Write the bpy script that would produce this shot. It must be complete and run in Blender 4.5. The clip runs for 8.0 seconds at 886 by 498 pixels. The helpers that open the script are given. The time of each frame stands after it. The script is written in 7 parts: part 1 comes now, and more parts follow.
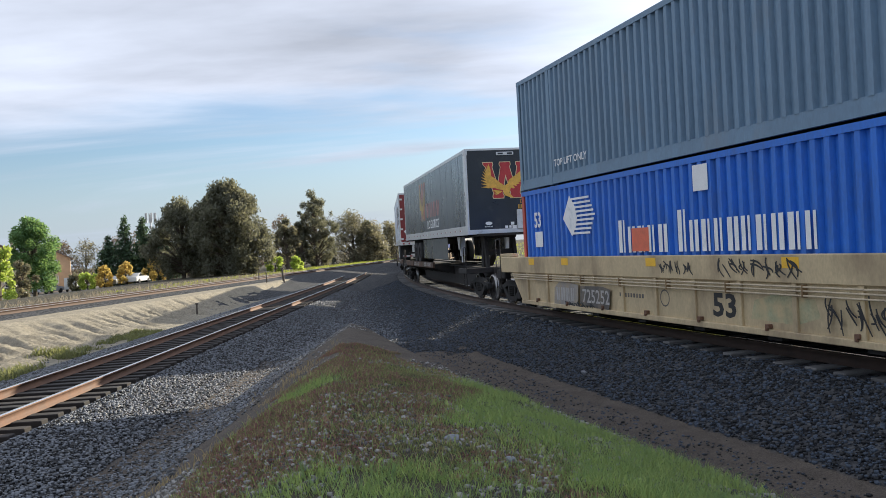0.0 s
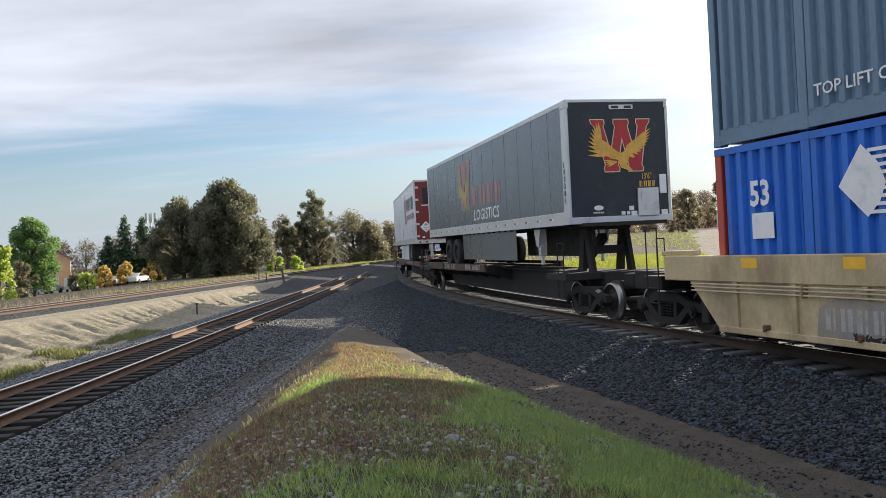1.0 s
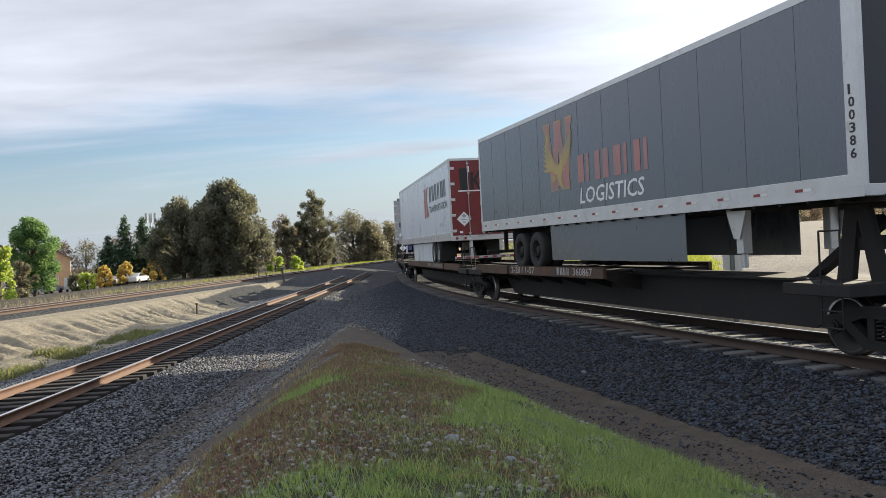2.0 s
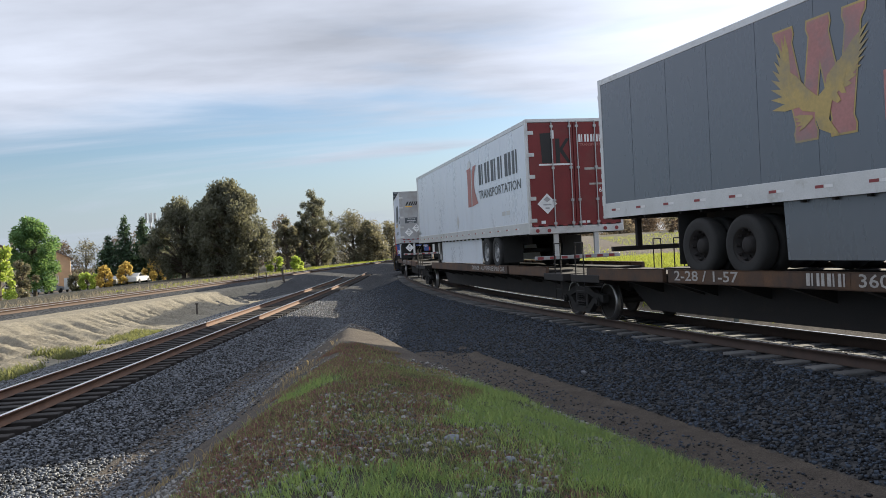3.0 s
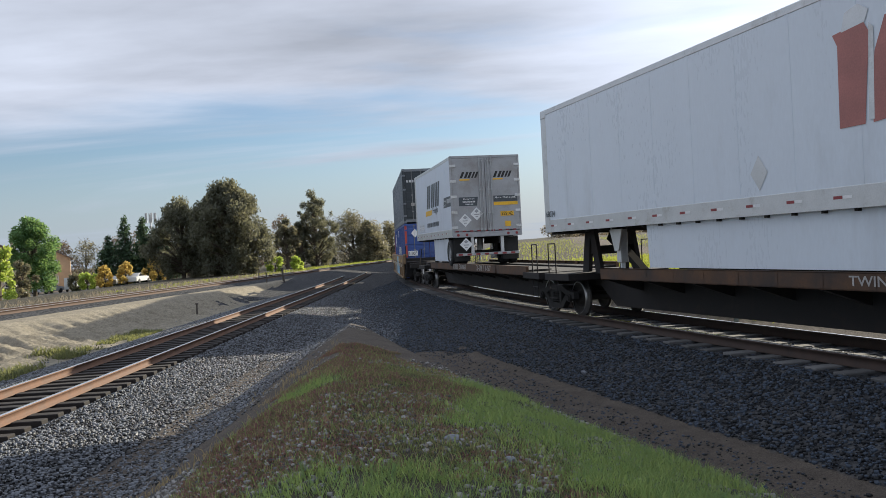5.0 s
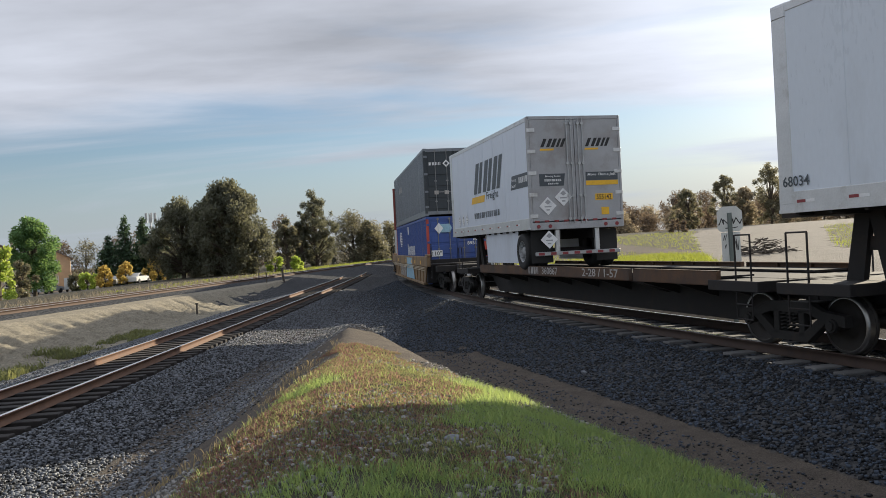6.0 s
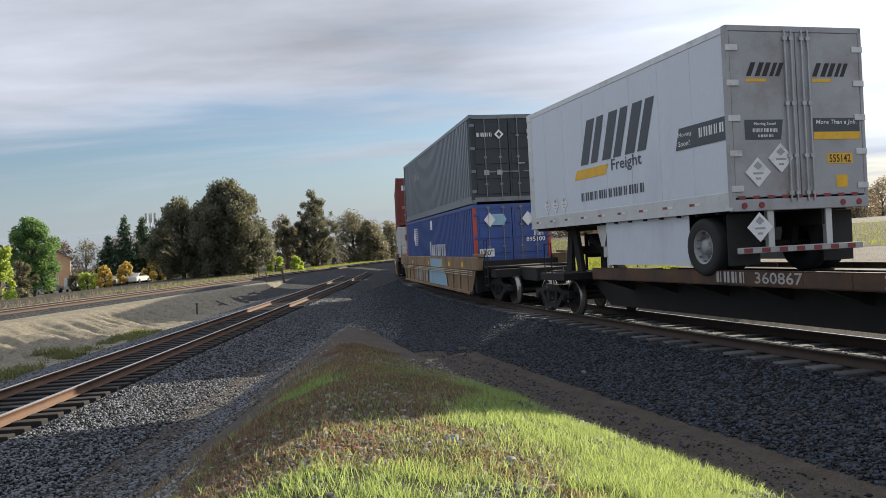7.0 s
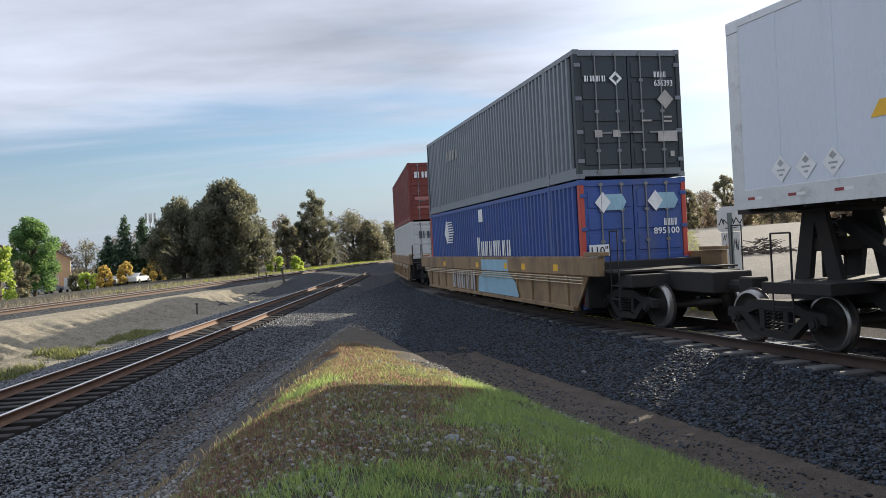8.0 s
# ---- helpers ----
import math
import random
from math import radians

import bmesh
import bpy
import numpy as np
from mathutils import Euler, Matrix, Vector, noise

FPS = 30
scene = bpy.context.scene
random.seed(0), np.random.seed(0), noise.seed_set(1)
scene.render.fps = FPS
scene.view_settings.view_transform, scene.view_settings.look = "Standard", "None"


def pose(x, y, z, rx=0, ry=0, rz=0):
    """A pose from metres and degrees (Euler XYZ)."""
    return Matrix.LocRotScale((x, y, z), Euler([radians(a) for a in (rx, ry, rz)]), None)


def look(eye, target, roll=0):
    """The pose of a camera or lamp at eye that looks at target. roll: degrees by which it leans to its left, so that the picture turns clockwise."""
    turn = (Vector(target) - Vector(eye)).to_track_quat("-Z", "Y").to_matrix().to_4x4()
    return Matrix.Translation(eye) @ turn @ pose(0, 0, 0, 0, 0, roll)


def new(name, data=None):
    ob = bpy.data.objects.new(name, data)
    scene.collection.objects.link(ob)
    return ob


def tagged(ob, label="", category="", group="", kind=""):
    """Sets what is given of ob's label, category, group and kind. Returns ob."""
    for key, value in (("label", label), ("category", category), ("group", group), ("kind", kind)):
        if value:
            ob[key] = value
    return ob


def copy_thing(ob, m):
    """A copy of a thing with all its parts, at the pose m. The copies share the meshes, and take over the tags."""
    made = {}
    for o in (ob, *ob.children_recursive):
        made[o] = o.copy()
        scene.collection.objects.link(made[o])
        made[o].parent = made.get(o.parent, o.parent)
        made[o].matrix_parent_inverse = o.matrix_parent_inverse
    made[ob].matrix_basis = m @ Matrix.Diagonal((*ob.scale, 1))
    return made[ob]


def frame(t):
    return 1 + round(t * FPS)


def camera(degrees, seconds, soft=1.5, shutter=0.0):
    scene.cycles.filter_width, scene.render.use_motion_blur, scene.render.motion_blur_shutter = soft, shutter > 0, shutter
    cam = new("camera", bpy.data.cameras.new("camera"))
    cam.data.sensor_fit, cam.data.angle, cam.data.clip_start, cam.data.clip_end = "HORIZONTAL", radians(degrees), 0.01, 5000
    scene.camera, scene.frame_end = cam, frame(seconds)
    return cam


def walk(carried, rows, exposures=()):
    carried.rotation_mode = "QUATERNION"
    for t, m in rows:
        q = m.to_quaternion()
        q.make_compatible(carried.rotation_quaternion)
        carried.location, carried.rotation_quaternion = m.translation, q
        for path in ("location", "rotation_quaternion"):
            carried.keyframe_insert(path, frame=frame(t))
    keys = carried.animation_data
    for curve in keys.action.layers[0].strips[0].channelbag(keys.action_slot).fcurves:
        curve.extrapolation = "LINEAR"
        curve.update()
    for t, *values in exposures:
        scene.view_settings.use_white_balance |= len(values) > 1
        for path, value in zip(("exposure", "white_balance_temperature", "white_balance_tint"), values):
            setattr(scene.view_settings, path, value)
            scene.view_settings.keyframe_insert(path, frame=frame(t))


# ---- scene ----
cam = camera(56.77, 8.0, soft=0.7)
EYE_H = 1.94
PITCH, ROLL = math.degrees(-0.0058), math.degrees(-0.0671)
still = Matrix.Translation((0, 0, EYE_H)) @ pose(0, 0, 0, 90 + PITCH, 0, 0) @ pose(0, 0, 0, 0, 0, ROLL)
walk(cam, [(0.0, still), (8.0, still)], exposures=[(0.0, 0.96, 5650, 10), (1.4, 0.93, 5900, 10), (2.8, 0.86, 5750, 10), (4.5, 0.76, 5600, 10),
                                                      (6.3, 0.58, 5900, 10), (7.2, 0.67, 5800, 10), (8.0, 0.81, 5650, 10)])

# ------------------------------------------------------------------ light
SUN_AZ, SUN_EL = radians(42), radians(19)          # azimuth to the right of +Y
scene.view_settings.exposure = 0.0
world = bpy.data.worlds.new("World")
scene.world = world
world.use_nodes = True


def make_world():
    nt = world.node_tree
    nt.nodes.clear()
    N, Lk = nt.nodes.new, nt.links.new
    out, bg = N("ShaderNodeOutputWorld"), N("ShaderNodeBackground")
    sky = N("ShaderNodeTexSky")
    sky.sky_type, sky.sun_disc = "NISHITA", False
    sky.sun_elevation, sky.sun_rotation = SUN_EL, SUN_AZ
    sky.dust_density, sky.ozone_density, sky.air_density = 0.6, 1.6, 1.0
    tc, sep = N("ShaderNodeTexCoord"), N("ShaderNodeSeparateXYZ")
    Lk(tc.outputs["Generated"], sep.inputs[0])
    # cloud sheet: direction projected on a high flat layer
    zc = N("ShaderNodeMath"); zc.operation = "MAXIMUM"; zc.inputs[1].default_value = 0.0
    Lk(sep.outputs["Z"], zc.inputs[0])
    za = N("ShaderNodeMath"); za.operation = "ADD"; za.inputs[1].default_value = 0.07
    Lk(zc.outputs[0], za.inputs[0])
    dx, dy = N("ShaderNodeMath"), N("ShaderNodeMath")
    dx.operation = dy.operation = "DIVIDE"
    Lk(sep.outputs["X"], dx.inputs[0]); Lk(za.outputs[0], dx.inputs[1])
    Lk(sep.outputs["Y"], dy.inputs[0]); Lk(za.outputs[0], dy.inputs[1])
    cmb = N("ShaderNodeCombineXYZ")
    Lk(dx.outputs[0], cmb.inputs[0]); Lk(dy.outputs[0], cmb.inputs[1])
    mp = N("ShaderNodeMapping")
    mp.inputs["Rotation"].default_value = (0, 0, radians(8))
    mp.inputs["Scale"].default_value = (0.33, 0.62, 1)
    mp.inputs["Location"].default_value = (1.3, 0.4, 0)
    Lk(cmb.outputs[0], mp.inputs[0])
    n1 = N("ShaderNodeTexNoise")
    n1.inputs["Scale"].default_value, n1.inputs["Detail"].default_value = 0.75, 7
    n1.inputs["Roughness"].default_value, n1.inputs["Distortion"].default_value = 0.52, 0.6
    Lk(mp.outputs[0], n1.inputs["Vector"])
    # the sheet thins out towards the horizon
    lift = N("ShaderNodeMapRange")
    lift.inputs["From Min"].default_value, lift.inputs["From Max"].default_value = 0.10, 0.22
    lift.inputs["To Min"].default_value, lift.inputs["To Max"].default_value = -0.05, 0.25
    Lk(sep.outputs["Z"], lift.inputs["Value"])
    add = N("ShaderNodeMath"); add.operation = "ADD"
    Lk(n1.outputs["Fac"], add.inputs[0]); Lk(lift.outputs[0], add.inputs[1])
    ramp = N("ShaderNodeValToRGB")
    ramp.color_ramp.elements[0].position, ramp.color_ramp.elements[1].position = 0.47, 0.66
    ramp.color_ramp.interpolation = "EASE"
    Lk(add.outputs[0], ramp.inputs[0])
    # cloud brightness: white towards the sun, grey-blue away and in the thick parts
    sd = Vector((math.sin(SUN_AZ) * math.cos(SUN_EL), math.cos(SUN_AZ) * math.cos(SUN_EL), math.sin(SUN_EL)))
    dot = N("ShaderNodeVectorMath"); dot.operation = "DOT_PRODUCT"
    dot.inputs[1].default_value = sd
    Lk(tc.outputs["Generated"], dot.inputs[0])
    glow = N("ShaderNodeMapRange")
    glow.interpolation_type = "SMOOTHSTEP"
    glow.inputs["From Min"].default_value, glow.inputs["From Max"].default_value = 0.74, 1.0
    glow.inputs["To Min"].default_value, glow.inputs["To Max"].default_value = 0.0, 1.0
    Lk(dot.outputs["Value"], glow.inputs["Value"])
    n2 = N("ShaderNodeTexNoise")
    n2.inputs["Scale"].default_value, n2.inputs["Detail"].default_value = 1.4, 6
    n2.inputs["Roughness"].default_value = 0.55
    Lk(mp.outputs[0], n2.inputs["Vector"])
    shade = N("ShaderNodeMapRange")
    shade.inputs["From Min"].default_value, shade.inputs["From Max"].default_value = 0.35, 0.68
    shade.inputs["To Min"].default_value, shade.inputs["To Max"].default_value = 8.0, 4.6
    Lk(n2.outputs["Fac"], shade.inputs["Value"])
    gm = N("ShaderNodeMath"); gm.operation = "MULTIPLY_ADD"
    gm.inputs[1].default_value = 5.2
    Lk(glow.outputs[0], gm.inputs[0]); Lk(shade.outputs[0], gm.inputs[2])
    cc = N("ShaderNodeVectorMath"); cc.operation = "SCALE"
    cc.inputs[0].default_value = (0.985, 0.975, 1.0)
    Lk(gm.outputs[0], cc.inputs["Scale"])
    mix = N("ShaderNodeMix"); mix.data_type = "RGBA"
    Lk(ramp.outputs[0], mix.inputs["Factor"])
    Lk(sky.outputs[0], mix.inputs["A"]); Lk(cc.outputs[0], mix.inputs["B"])
    # pale haze low over the horizon
    hz = N("ShaderNodeMapRange"); hz.interpolation_type = "SMOOTHSTEP"
    hz.inputs["From Min"].default_value, hz.inputs["From Max"].default_value = 0.0, 0.16
    hz.inputs["To Min"].default_value, hz.inputs["To Max"].default_value = 0.85, 0.0
    Lk(sep.outputs["Z"], hz.inputs["Value"])
    hs = N("ShaderNodeMath"); hs.operation = "MULTIPLY_ADD"
    hs.inputs[1].default_value, hs.inputs[2].default_value = 0.9, 5.0
    Lk(glow.outputs[0], hs.inputs[0])
    hc = N("ShaderNodeVectorMath"); hc.operation = "SCALE"
    hc.inputs[0].default_value = (0.92, 0.98, 1.03)
    Lk(hs.outputs[0], hc.inputs["Scale"])
    mix2 = N("ShaderNodeMix"); mix2.data_type = "RGBA"
    Lk(hz.outputs[0], mix2.inputs["Factor"]); Lk(mix.outputs["Result"], mix2.inputs["A"]); Lk(hc.outputs[0], mix2.inputs["B"])
    Lk(mix2.outputs["Result"], bg.inputs["Color"])
    bg.inputs["Strength"].default_value = 0.062
    Lk(bg.outputs[0], out.inputs[0])


make_world()
sun = new("sun", bpy.data.lights.new("sun", "SUN"))
sun.data.energy, sun.data.angle, sun.data.color = 5.0, radians(0.6), (1.0, 0.83, 0.57)
sun.matrix_world = look((math.sin(SUN_AZ) * 100, math.cos(SUN_AZ) * 100, math.tan(SUN_EL) * 100), (0, 0, 0))


# ------------------------------------------------------------------ materials
def mat(name, color, rough=0.6, metal=0.0, vary=0.25, scale=1.5, fine=30.0, bump=0.15, dirt=None, dirt_amt=0.0,
        translucent=None, streak=(1, 1, 1), per_object=0.0, island=0.0, spec=0.5):
    """Principled surface with variation at two scales, optional dirt and leaf translucency."""
    m = bpy.data.materials.new(name)
    m.use_nodes = True
    nt = m.node_tree
    N, Lk = nt.nodes.new, nt.links.new
    b = nt.nodes["Principled BSDF"]
    tc, mp = N("ShaderNodeTexCoord"), N("ShaderNodeMapping")
    mp.inputs["Scale"].default_value = streak
    Lk(tc.outputs["Object"], mp.inputs[0])
    n1, n2 = N("ShaderNodeTexNoise"), N("ShaderNodeTexNoise")
    n1.inputs["Scale"].default_value, n1.inputs["Detail"].default_value = scale, 5
    n2.inputs["Scale"].default_value, n2.inputs["Detail"].default_value = fine, 3
    Lk(mp.outputs[0], n1.inputs["Vector"]); Lk(mp.outputs[0], n2.inputs["Vector"])
    s = N("ShaderNodeMath"); s.operation = "MULTIPLY_ADD"; s.inputs[1].default_value = 0.5
    Lk(n2.outputs["Fac"], s.inputs[0])
    h = N("ShaderNodeMath"); h.operation = "MULTIPLY"; h.inputs[1].default_value = 0.75
    Lk(n1.outputs["Fac"], h.inputs[0]); Lk(h.outputs[0], s.inputs[2])
    fac = s.outputs[0]
    if per_object or island:
        if per_object:
            oi = N("ShaderNodeObjectInfo"); rnd = oi.outputs["Random"]
        else:
            g = N("ShaderNodeNewGeometry"); rnd = g.outputs["Random Per Island"]
        k = N("ShaderNodeMath"); k.operation = "MULTIPLY_ADD"
        k.inputs[1].default_value = per_object or island
        k2 = N("ShaderNodeMath"); k2.operation = "SUBTRACT"; k2.inputs[1].default_value = 0.5
        Lk(rnd, k2.inputs[0]); Lk(k2.outputs[0], k.inputs[0]); Lk(fac, k.inputs[2])
        fac = k.outputs[0]
    r = N("ShaderNodeValToRGB")
    lo = [max(0, c * (1 - vary)) for c in color]
    hi = [min(1, c * (1 + vary)) for c in color]
    r.color_ramp.elements[0].position, r.color_ramp.elements[1].position = 0.40, 0.85
    r.color_ramp.elements[0].color, r.color_ramp.elements[1].color = (*lo, 1), (*hi, 1)
    Lk(fac, r.inputs[0])
    col = r.outputs[0]
    if dirt:
        n3 = N("ShaderNodeTexNoise")
        n3.inputs["Scale"].default_value, n3.inputs["Detail"].default_value = scale * 0.9, 8
        n3.inputs["Roughness"].default_value = 0.65
        Lk(mp.outputs[0], n3.inputs["Vector"])
        r3 = N("ShaderNodeValToRGB")
        r3.color_ramp.elements[0].position, r3.color_ramp.elements[1].position = 0.66 - dirt_amt * 0.35, 0.86 - dirt_amt * 0.2
        Lk(n3.outputs["Fac"], r3.inputs[0])
        mx = N("ShaderNodeMix"); mx.data_type = "RGBA"
        Lk(r3.outputs[0], mx.inputs["Factor"]); Lk(col, mx.inputs["A"])
        mx.inputs["B"].default_value = (*dirt, 1)
        col = mx.outputs["Result"]
    Lk(col, b.inputs["Base Color"])
    b.inputs["Metallic"].default_value = metal
    b.inputs["Specular IOR Level"].default_value = spec
    rr = N("ShaderNodeMapRange")
    rr.inputs["To Min"].default_value, rr.inputs["To Max"].default_value = max(0.03, rough - 0.12), min(1, rough + 0.12)
    rr.inputs["From Min"].default_value, rr.inputs["From Max"].default_value = 0.3, 0.9
    Lk(fac, rr.inputs["Value"]); Lk(rr.outputs[0], b.inputs["Roughness"])
    if bump:
        bp = N("ShaderNodeBump")
        bp.inputs["Strength"].default_value, bp.inputs["Distance"].default_value = bump, 0.02
        Lk(fac, bp.inputs["Height"]); Lk(bp.outputs[0], b.inputs["Normal"])
    if translucent:
        tr, ms = N("ShaderNodeBsdfTranslucent"), N("ShaderNodeMixShader")
        tv = N("ShaderNodeMix"); tv.data_type = "RGBA"; tv.blend_type = "MULTIPLY"; tv.inputs["Factor"].default_value = 0.5
        tv.inputs["A"].default_value = (*translucent, 1); Lk(col, tv.inputs["B"])
        Lk(tv.outputs["Result"], tr.inputs["Color"])
        tr.inputs["Color"].default_value = (*translucent, 1)
        nt.links.remove(tr.inputs["Color"].links[0])
        ms.inputs[0].default_value = 0.5
        Lk(b.outputs[0], ms.inputs[1]); Lk(tr.outputs[0], ms.inputs[2])
        Lk(ms.outputs[0], nt.nodes["Material Output"].inputs[0])
    return m


M = {}
M["rail_head"] = mat("rail_head", (0.75, 0.75, 0.76), 0.16, 1.0, 0.1, bump=0)
M["rail_rust"] = mat("rail_rust", (0.15, 0.082, 0.05), 0.8, 0.0, 0.35, 4, 60)
# darker copy of rail_rust: shade under the train is put into its colour
M["rail_shaded"] = mat("shaded_rail_steel", (0.055, 0.036, 0.028), 0.8, 0.0, 0.35, 4, 60)
M["rail_dull"] = mat("dull_brown_rail_steel", (0.095, 0.06, 0.042), 0.8, 0.0, 0.35, 4, 60)
M["tie_wood"] = mat("tie_wood", (0.026, 0.022, 0.02), 0.9, 0, 0.4, 3, 40, streak=(6, 1, 1), per_object=0.5)
M["tie_concrete"] = mat("tie_concrete", (0.14, 0.14, 0.14), 0.9, 0, 0.3, 4, 50, per_object=0.6)
M["stone"] = mat("stone", (0.088, 0.095, 0.108), 0.5, 0, 0.95, 3, 40, island=1.7)
# dark ballast, with the train's bluish shade put into the colour as well
M["stone_dark_shaded"] = mat("stone_dark_shaded", (0.036, 0.047, 0.066), 0.7, 0, 0.85, 3, 40, island=1.7)
M["steel_dark"] = mat("steel_dark", (0.020, 0.018, 0.018), 0.8, 0.0, 0.4, 3, 40, dirt=(0.04, 0.028, 0.021), dirt_amt=0.4)
M["truck_iron"] = mat("truck_iron", (0.019, 0.018, 0.017), 0.85, 0, 0.4, 4, 50, dirt=(0.04, 0.028, 0.02), dirt_amt=0.3)
M["wheel_steel"] = mat("wheel_steel", (0.028, 0.024, 0.021), 0.65, 0.2, 0.3, 4, 40)
M["wheel_tread"] = mat("wheel_tread", (0.36, 0.35, 0.34), 0.38, 1.0, 0.2, bump=0)
M["blue"] = mat("container_blue_paint", (0.030, 0.155, 0.62), 0.45, 0, 0.2, 1.2, 25, 0.05, dirt=(0.05, 0.11, 0.28), dirt_amt=0.35, streak=(1, 1, 0.35))
M["blue_b"] = mat("container_dull_blue_paint", (0.045, 0.09, 0.31), 0.5, 0, 0.2, 1.2, 25, 0.08, dirt=(0.11, 0.12, 0.2), dirt_amt=0.35, streak=(1, 1, 0.35))
M["slate"] = mat("container_slate_paint", (0.155, 0.245, 0.355), 0.5, 0, 0.2, 1.0, 25, 0.08, dirt=(0.2, 0.22, 0.24), dirt_amt=0.3, streak=(1, 1, 0.3))
M["slate_b"] = mat("container_charcoal_paint", (0.19, 0.21, 0.24), 0.4, 0, 0.2, 1.0, 25, 0.05, dirt=(0.26, 0.27, 0.29), dirt_amt=0.3, streak=(1, 1, 0.3))
M["rod"] = mat("dull_lock_rod_steel", (0.22, 0.225, 0.235), 0.5, 0.4, 0.2, 5, 50, 0.05)
M["slate_dark"] = mat("container_dark_paint", (0.035, 0.045, 0.055), 0.55, 0, 0.25, 1.0, 25, 0.08, dirt=(0.08, 0.09, 0.1), dirt_amt=0.3, streak=(1, 1, 0.3))
M["oxide"] = mat("container_oxide_paint", (0.20, 0.045, 0.035), 0.6, 0, 0.2, 1.0, 25, 0.08, dirt=(0.12, 0.05, 0.04), dirt_amt=0.3)
M["oxide_b"] = mat("container_brown_paint", (0.10, 0.05, 0.045), 0.6, 0, 0.2, 1.0, 25, 0.08)
M["white_c"] = mat("container_white_paint", (0.62, 0.62, 0.60), 0.5, 0, 0.12, 1.0, 25, 0.06, dirt=(0.4, 0.37, 0.32), dirt_amt=0.3)
M["yellow_car"] = mat("faded_yellow_car_paint", (0.57, 0.455, 0.27), 0.65, 0, 0.2, 1.4, 30, 0.15, dirt=(0.27, 0.20, 0.125), dirt_amt=0.62, streak=(1, 1, 0.5))
M["tan_car"] = mat("dirty_tan_car_paint", (0.30, 0.20, 0.10), 0.7, 0, 0.25, 1.4, 30, 0.15, dirt=(0.11, 0.08, 0.06), dirt_amt=0.6, streak=(1, 1, 0.5))
M["pale_pipe"] = mat("pale_pipe_paint", (0.55, 0.46, 0.32), 0.6, 0, 0.25, 2, 30, 0.05)
M["spine_yellow"] = mat("worn_ochre_paint", (0.12, 0.062, 0.03), 0.7, 0, 0.4, 1.6, 30, 0.15, dirt=(0.045, 0.034, 0.03), dirt_amt=0.85)
M["trailer_grey"] = mat("trailer_grey_skin", (0.15, 0.17, 0.20), 0.28, 0.4, 0.05, 0.6, 8, 0.01, dirt=(0.17, 0.185, 0.205), dirt_amt=0.15, streak=(1, 1, 0.3))
# white skin; the sky's blue reflection is put into its base colour
M["trailer_white"] = mat("trailer_white_skin", (0.72, 0.78, 0.86), 0.3, 0, 0.05, 0.8, 20, 0.02, dirt=(0.58, 0.62, 0.67), dirt_amt=0.25, streak=(1, 1, 0.3))
M["trailer_silver"] = mat("trailer_dusty_white_skin", (0.68, 0.73, 0.82), 0.4, 0, 0.06, 0.8, 20, 0.02, dirt=(0.54, 0.57, 0.62), dirt_amt=0.3, streak=(1, 1, 0.3))
M["aluminium"] = mat("aluminium_rail", (0.62, 0.63, 0.64), 0.42, 0.6, 0.12, 3, 40, 0.05, dirt=(0.35, 0.33, 0.3), dirt_amt=0.3)
M["nose_black"] = mat("trailer_black_nose", (0.020, 0.025, 0.034), 0.35, 0, 0.3, 2, 30, 0.05, dirt=(0.06, 0.06, 0.06), dirt_amt=0.25)
M["door_red"] = mat("door_dark_red_paint", (0.18, 0.023, 0.025), 0.5, 0, 0.2, 1.5, 30, 0.06, dirt=(0.16, 0.05, 0.045), dirt_amt=0.4)
M["door_grey"] = mat("door_dusty_grey", (0.40, 0.41, 0.43), 0.5, 0, 0.12, 1.5, 30, 0.05, dirt=(0.27, 0.25, 0.24), dirt_amt=0.45)
M["rubber"] = mat("tyre_rubber", (0.03, 0.03, 0.03), 0.85, 0, 0.3, 6, 60, 0.2)
M["decal_white"] = mat("white_decal", (0.84, 0.85, 0.86), 0.5, 0, 0.08, 4, 40, 0, dirt=(0.55, 0.58, 0.62), dirt_amt=0.3)
M["decal_black"] = mat("black_decal", (0.02, 0.02, 0.022), 0.5, 0, 0.2, 4, 40, 0)
M["decal_slate"] = mat("slate_decal", (0.07, 0.085, 0.10), 0.5, 0, 0.2, 4, 40, 0)
M["decal_red"] = mat("red_decal", (0.42, 0.035, 0.04), 0.5, 0, 0.2, 4, 40, 0)
M["decal_faded_red"] = mat("faded_red_decal", (0.42, 0.17, 0.15), 0.5, 0, 0.2, 2, 40, 0)
M["decal_orange"] = mat("orange_decal", (0.70, 0.16, 0.08), 0.5, 0, 0.2, 4, 40, 0)
M["decal_gold"] = mat("gold_decal", (0.72, 0.42, 0.07), 0.5, 0, 0.25, 6, 40, 0)
M["decal_yellow"] = mat("yellow_decal", (0.85, 0.50, 0.03), 0.5, 0, 0.15, 4, 40, 0)
M["decal_straw"] = mat("pale_straw_decal", (0.72, 0.58, 0.36), 0.5, 0, 0.15, 4, 40, 0)
M["decal_sky"] = mat("light_blue_spray_paint", (0.30, 0.48, 0.60), 0.6, 0, 0.2, 2, 40, 0)
M["decal_dim_white"] = mat("worn_white_lettering", (0.42, 0.40, 0.38), 0.6, 0, 0.3, 6, 40, 0)
M["patch_grey"] = mat("dark_grey_touch_up_paint", (0.11, 0.10, 0.09), 0.7, 0, 0.3, 2, 30, 0.05, dirt=(0.3, 0.24, 0.17), dirt_amt=0.5)
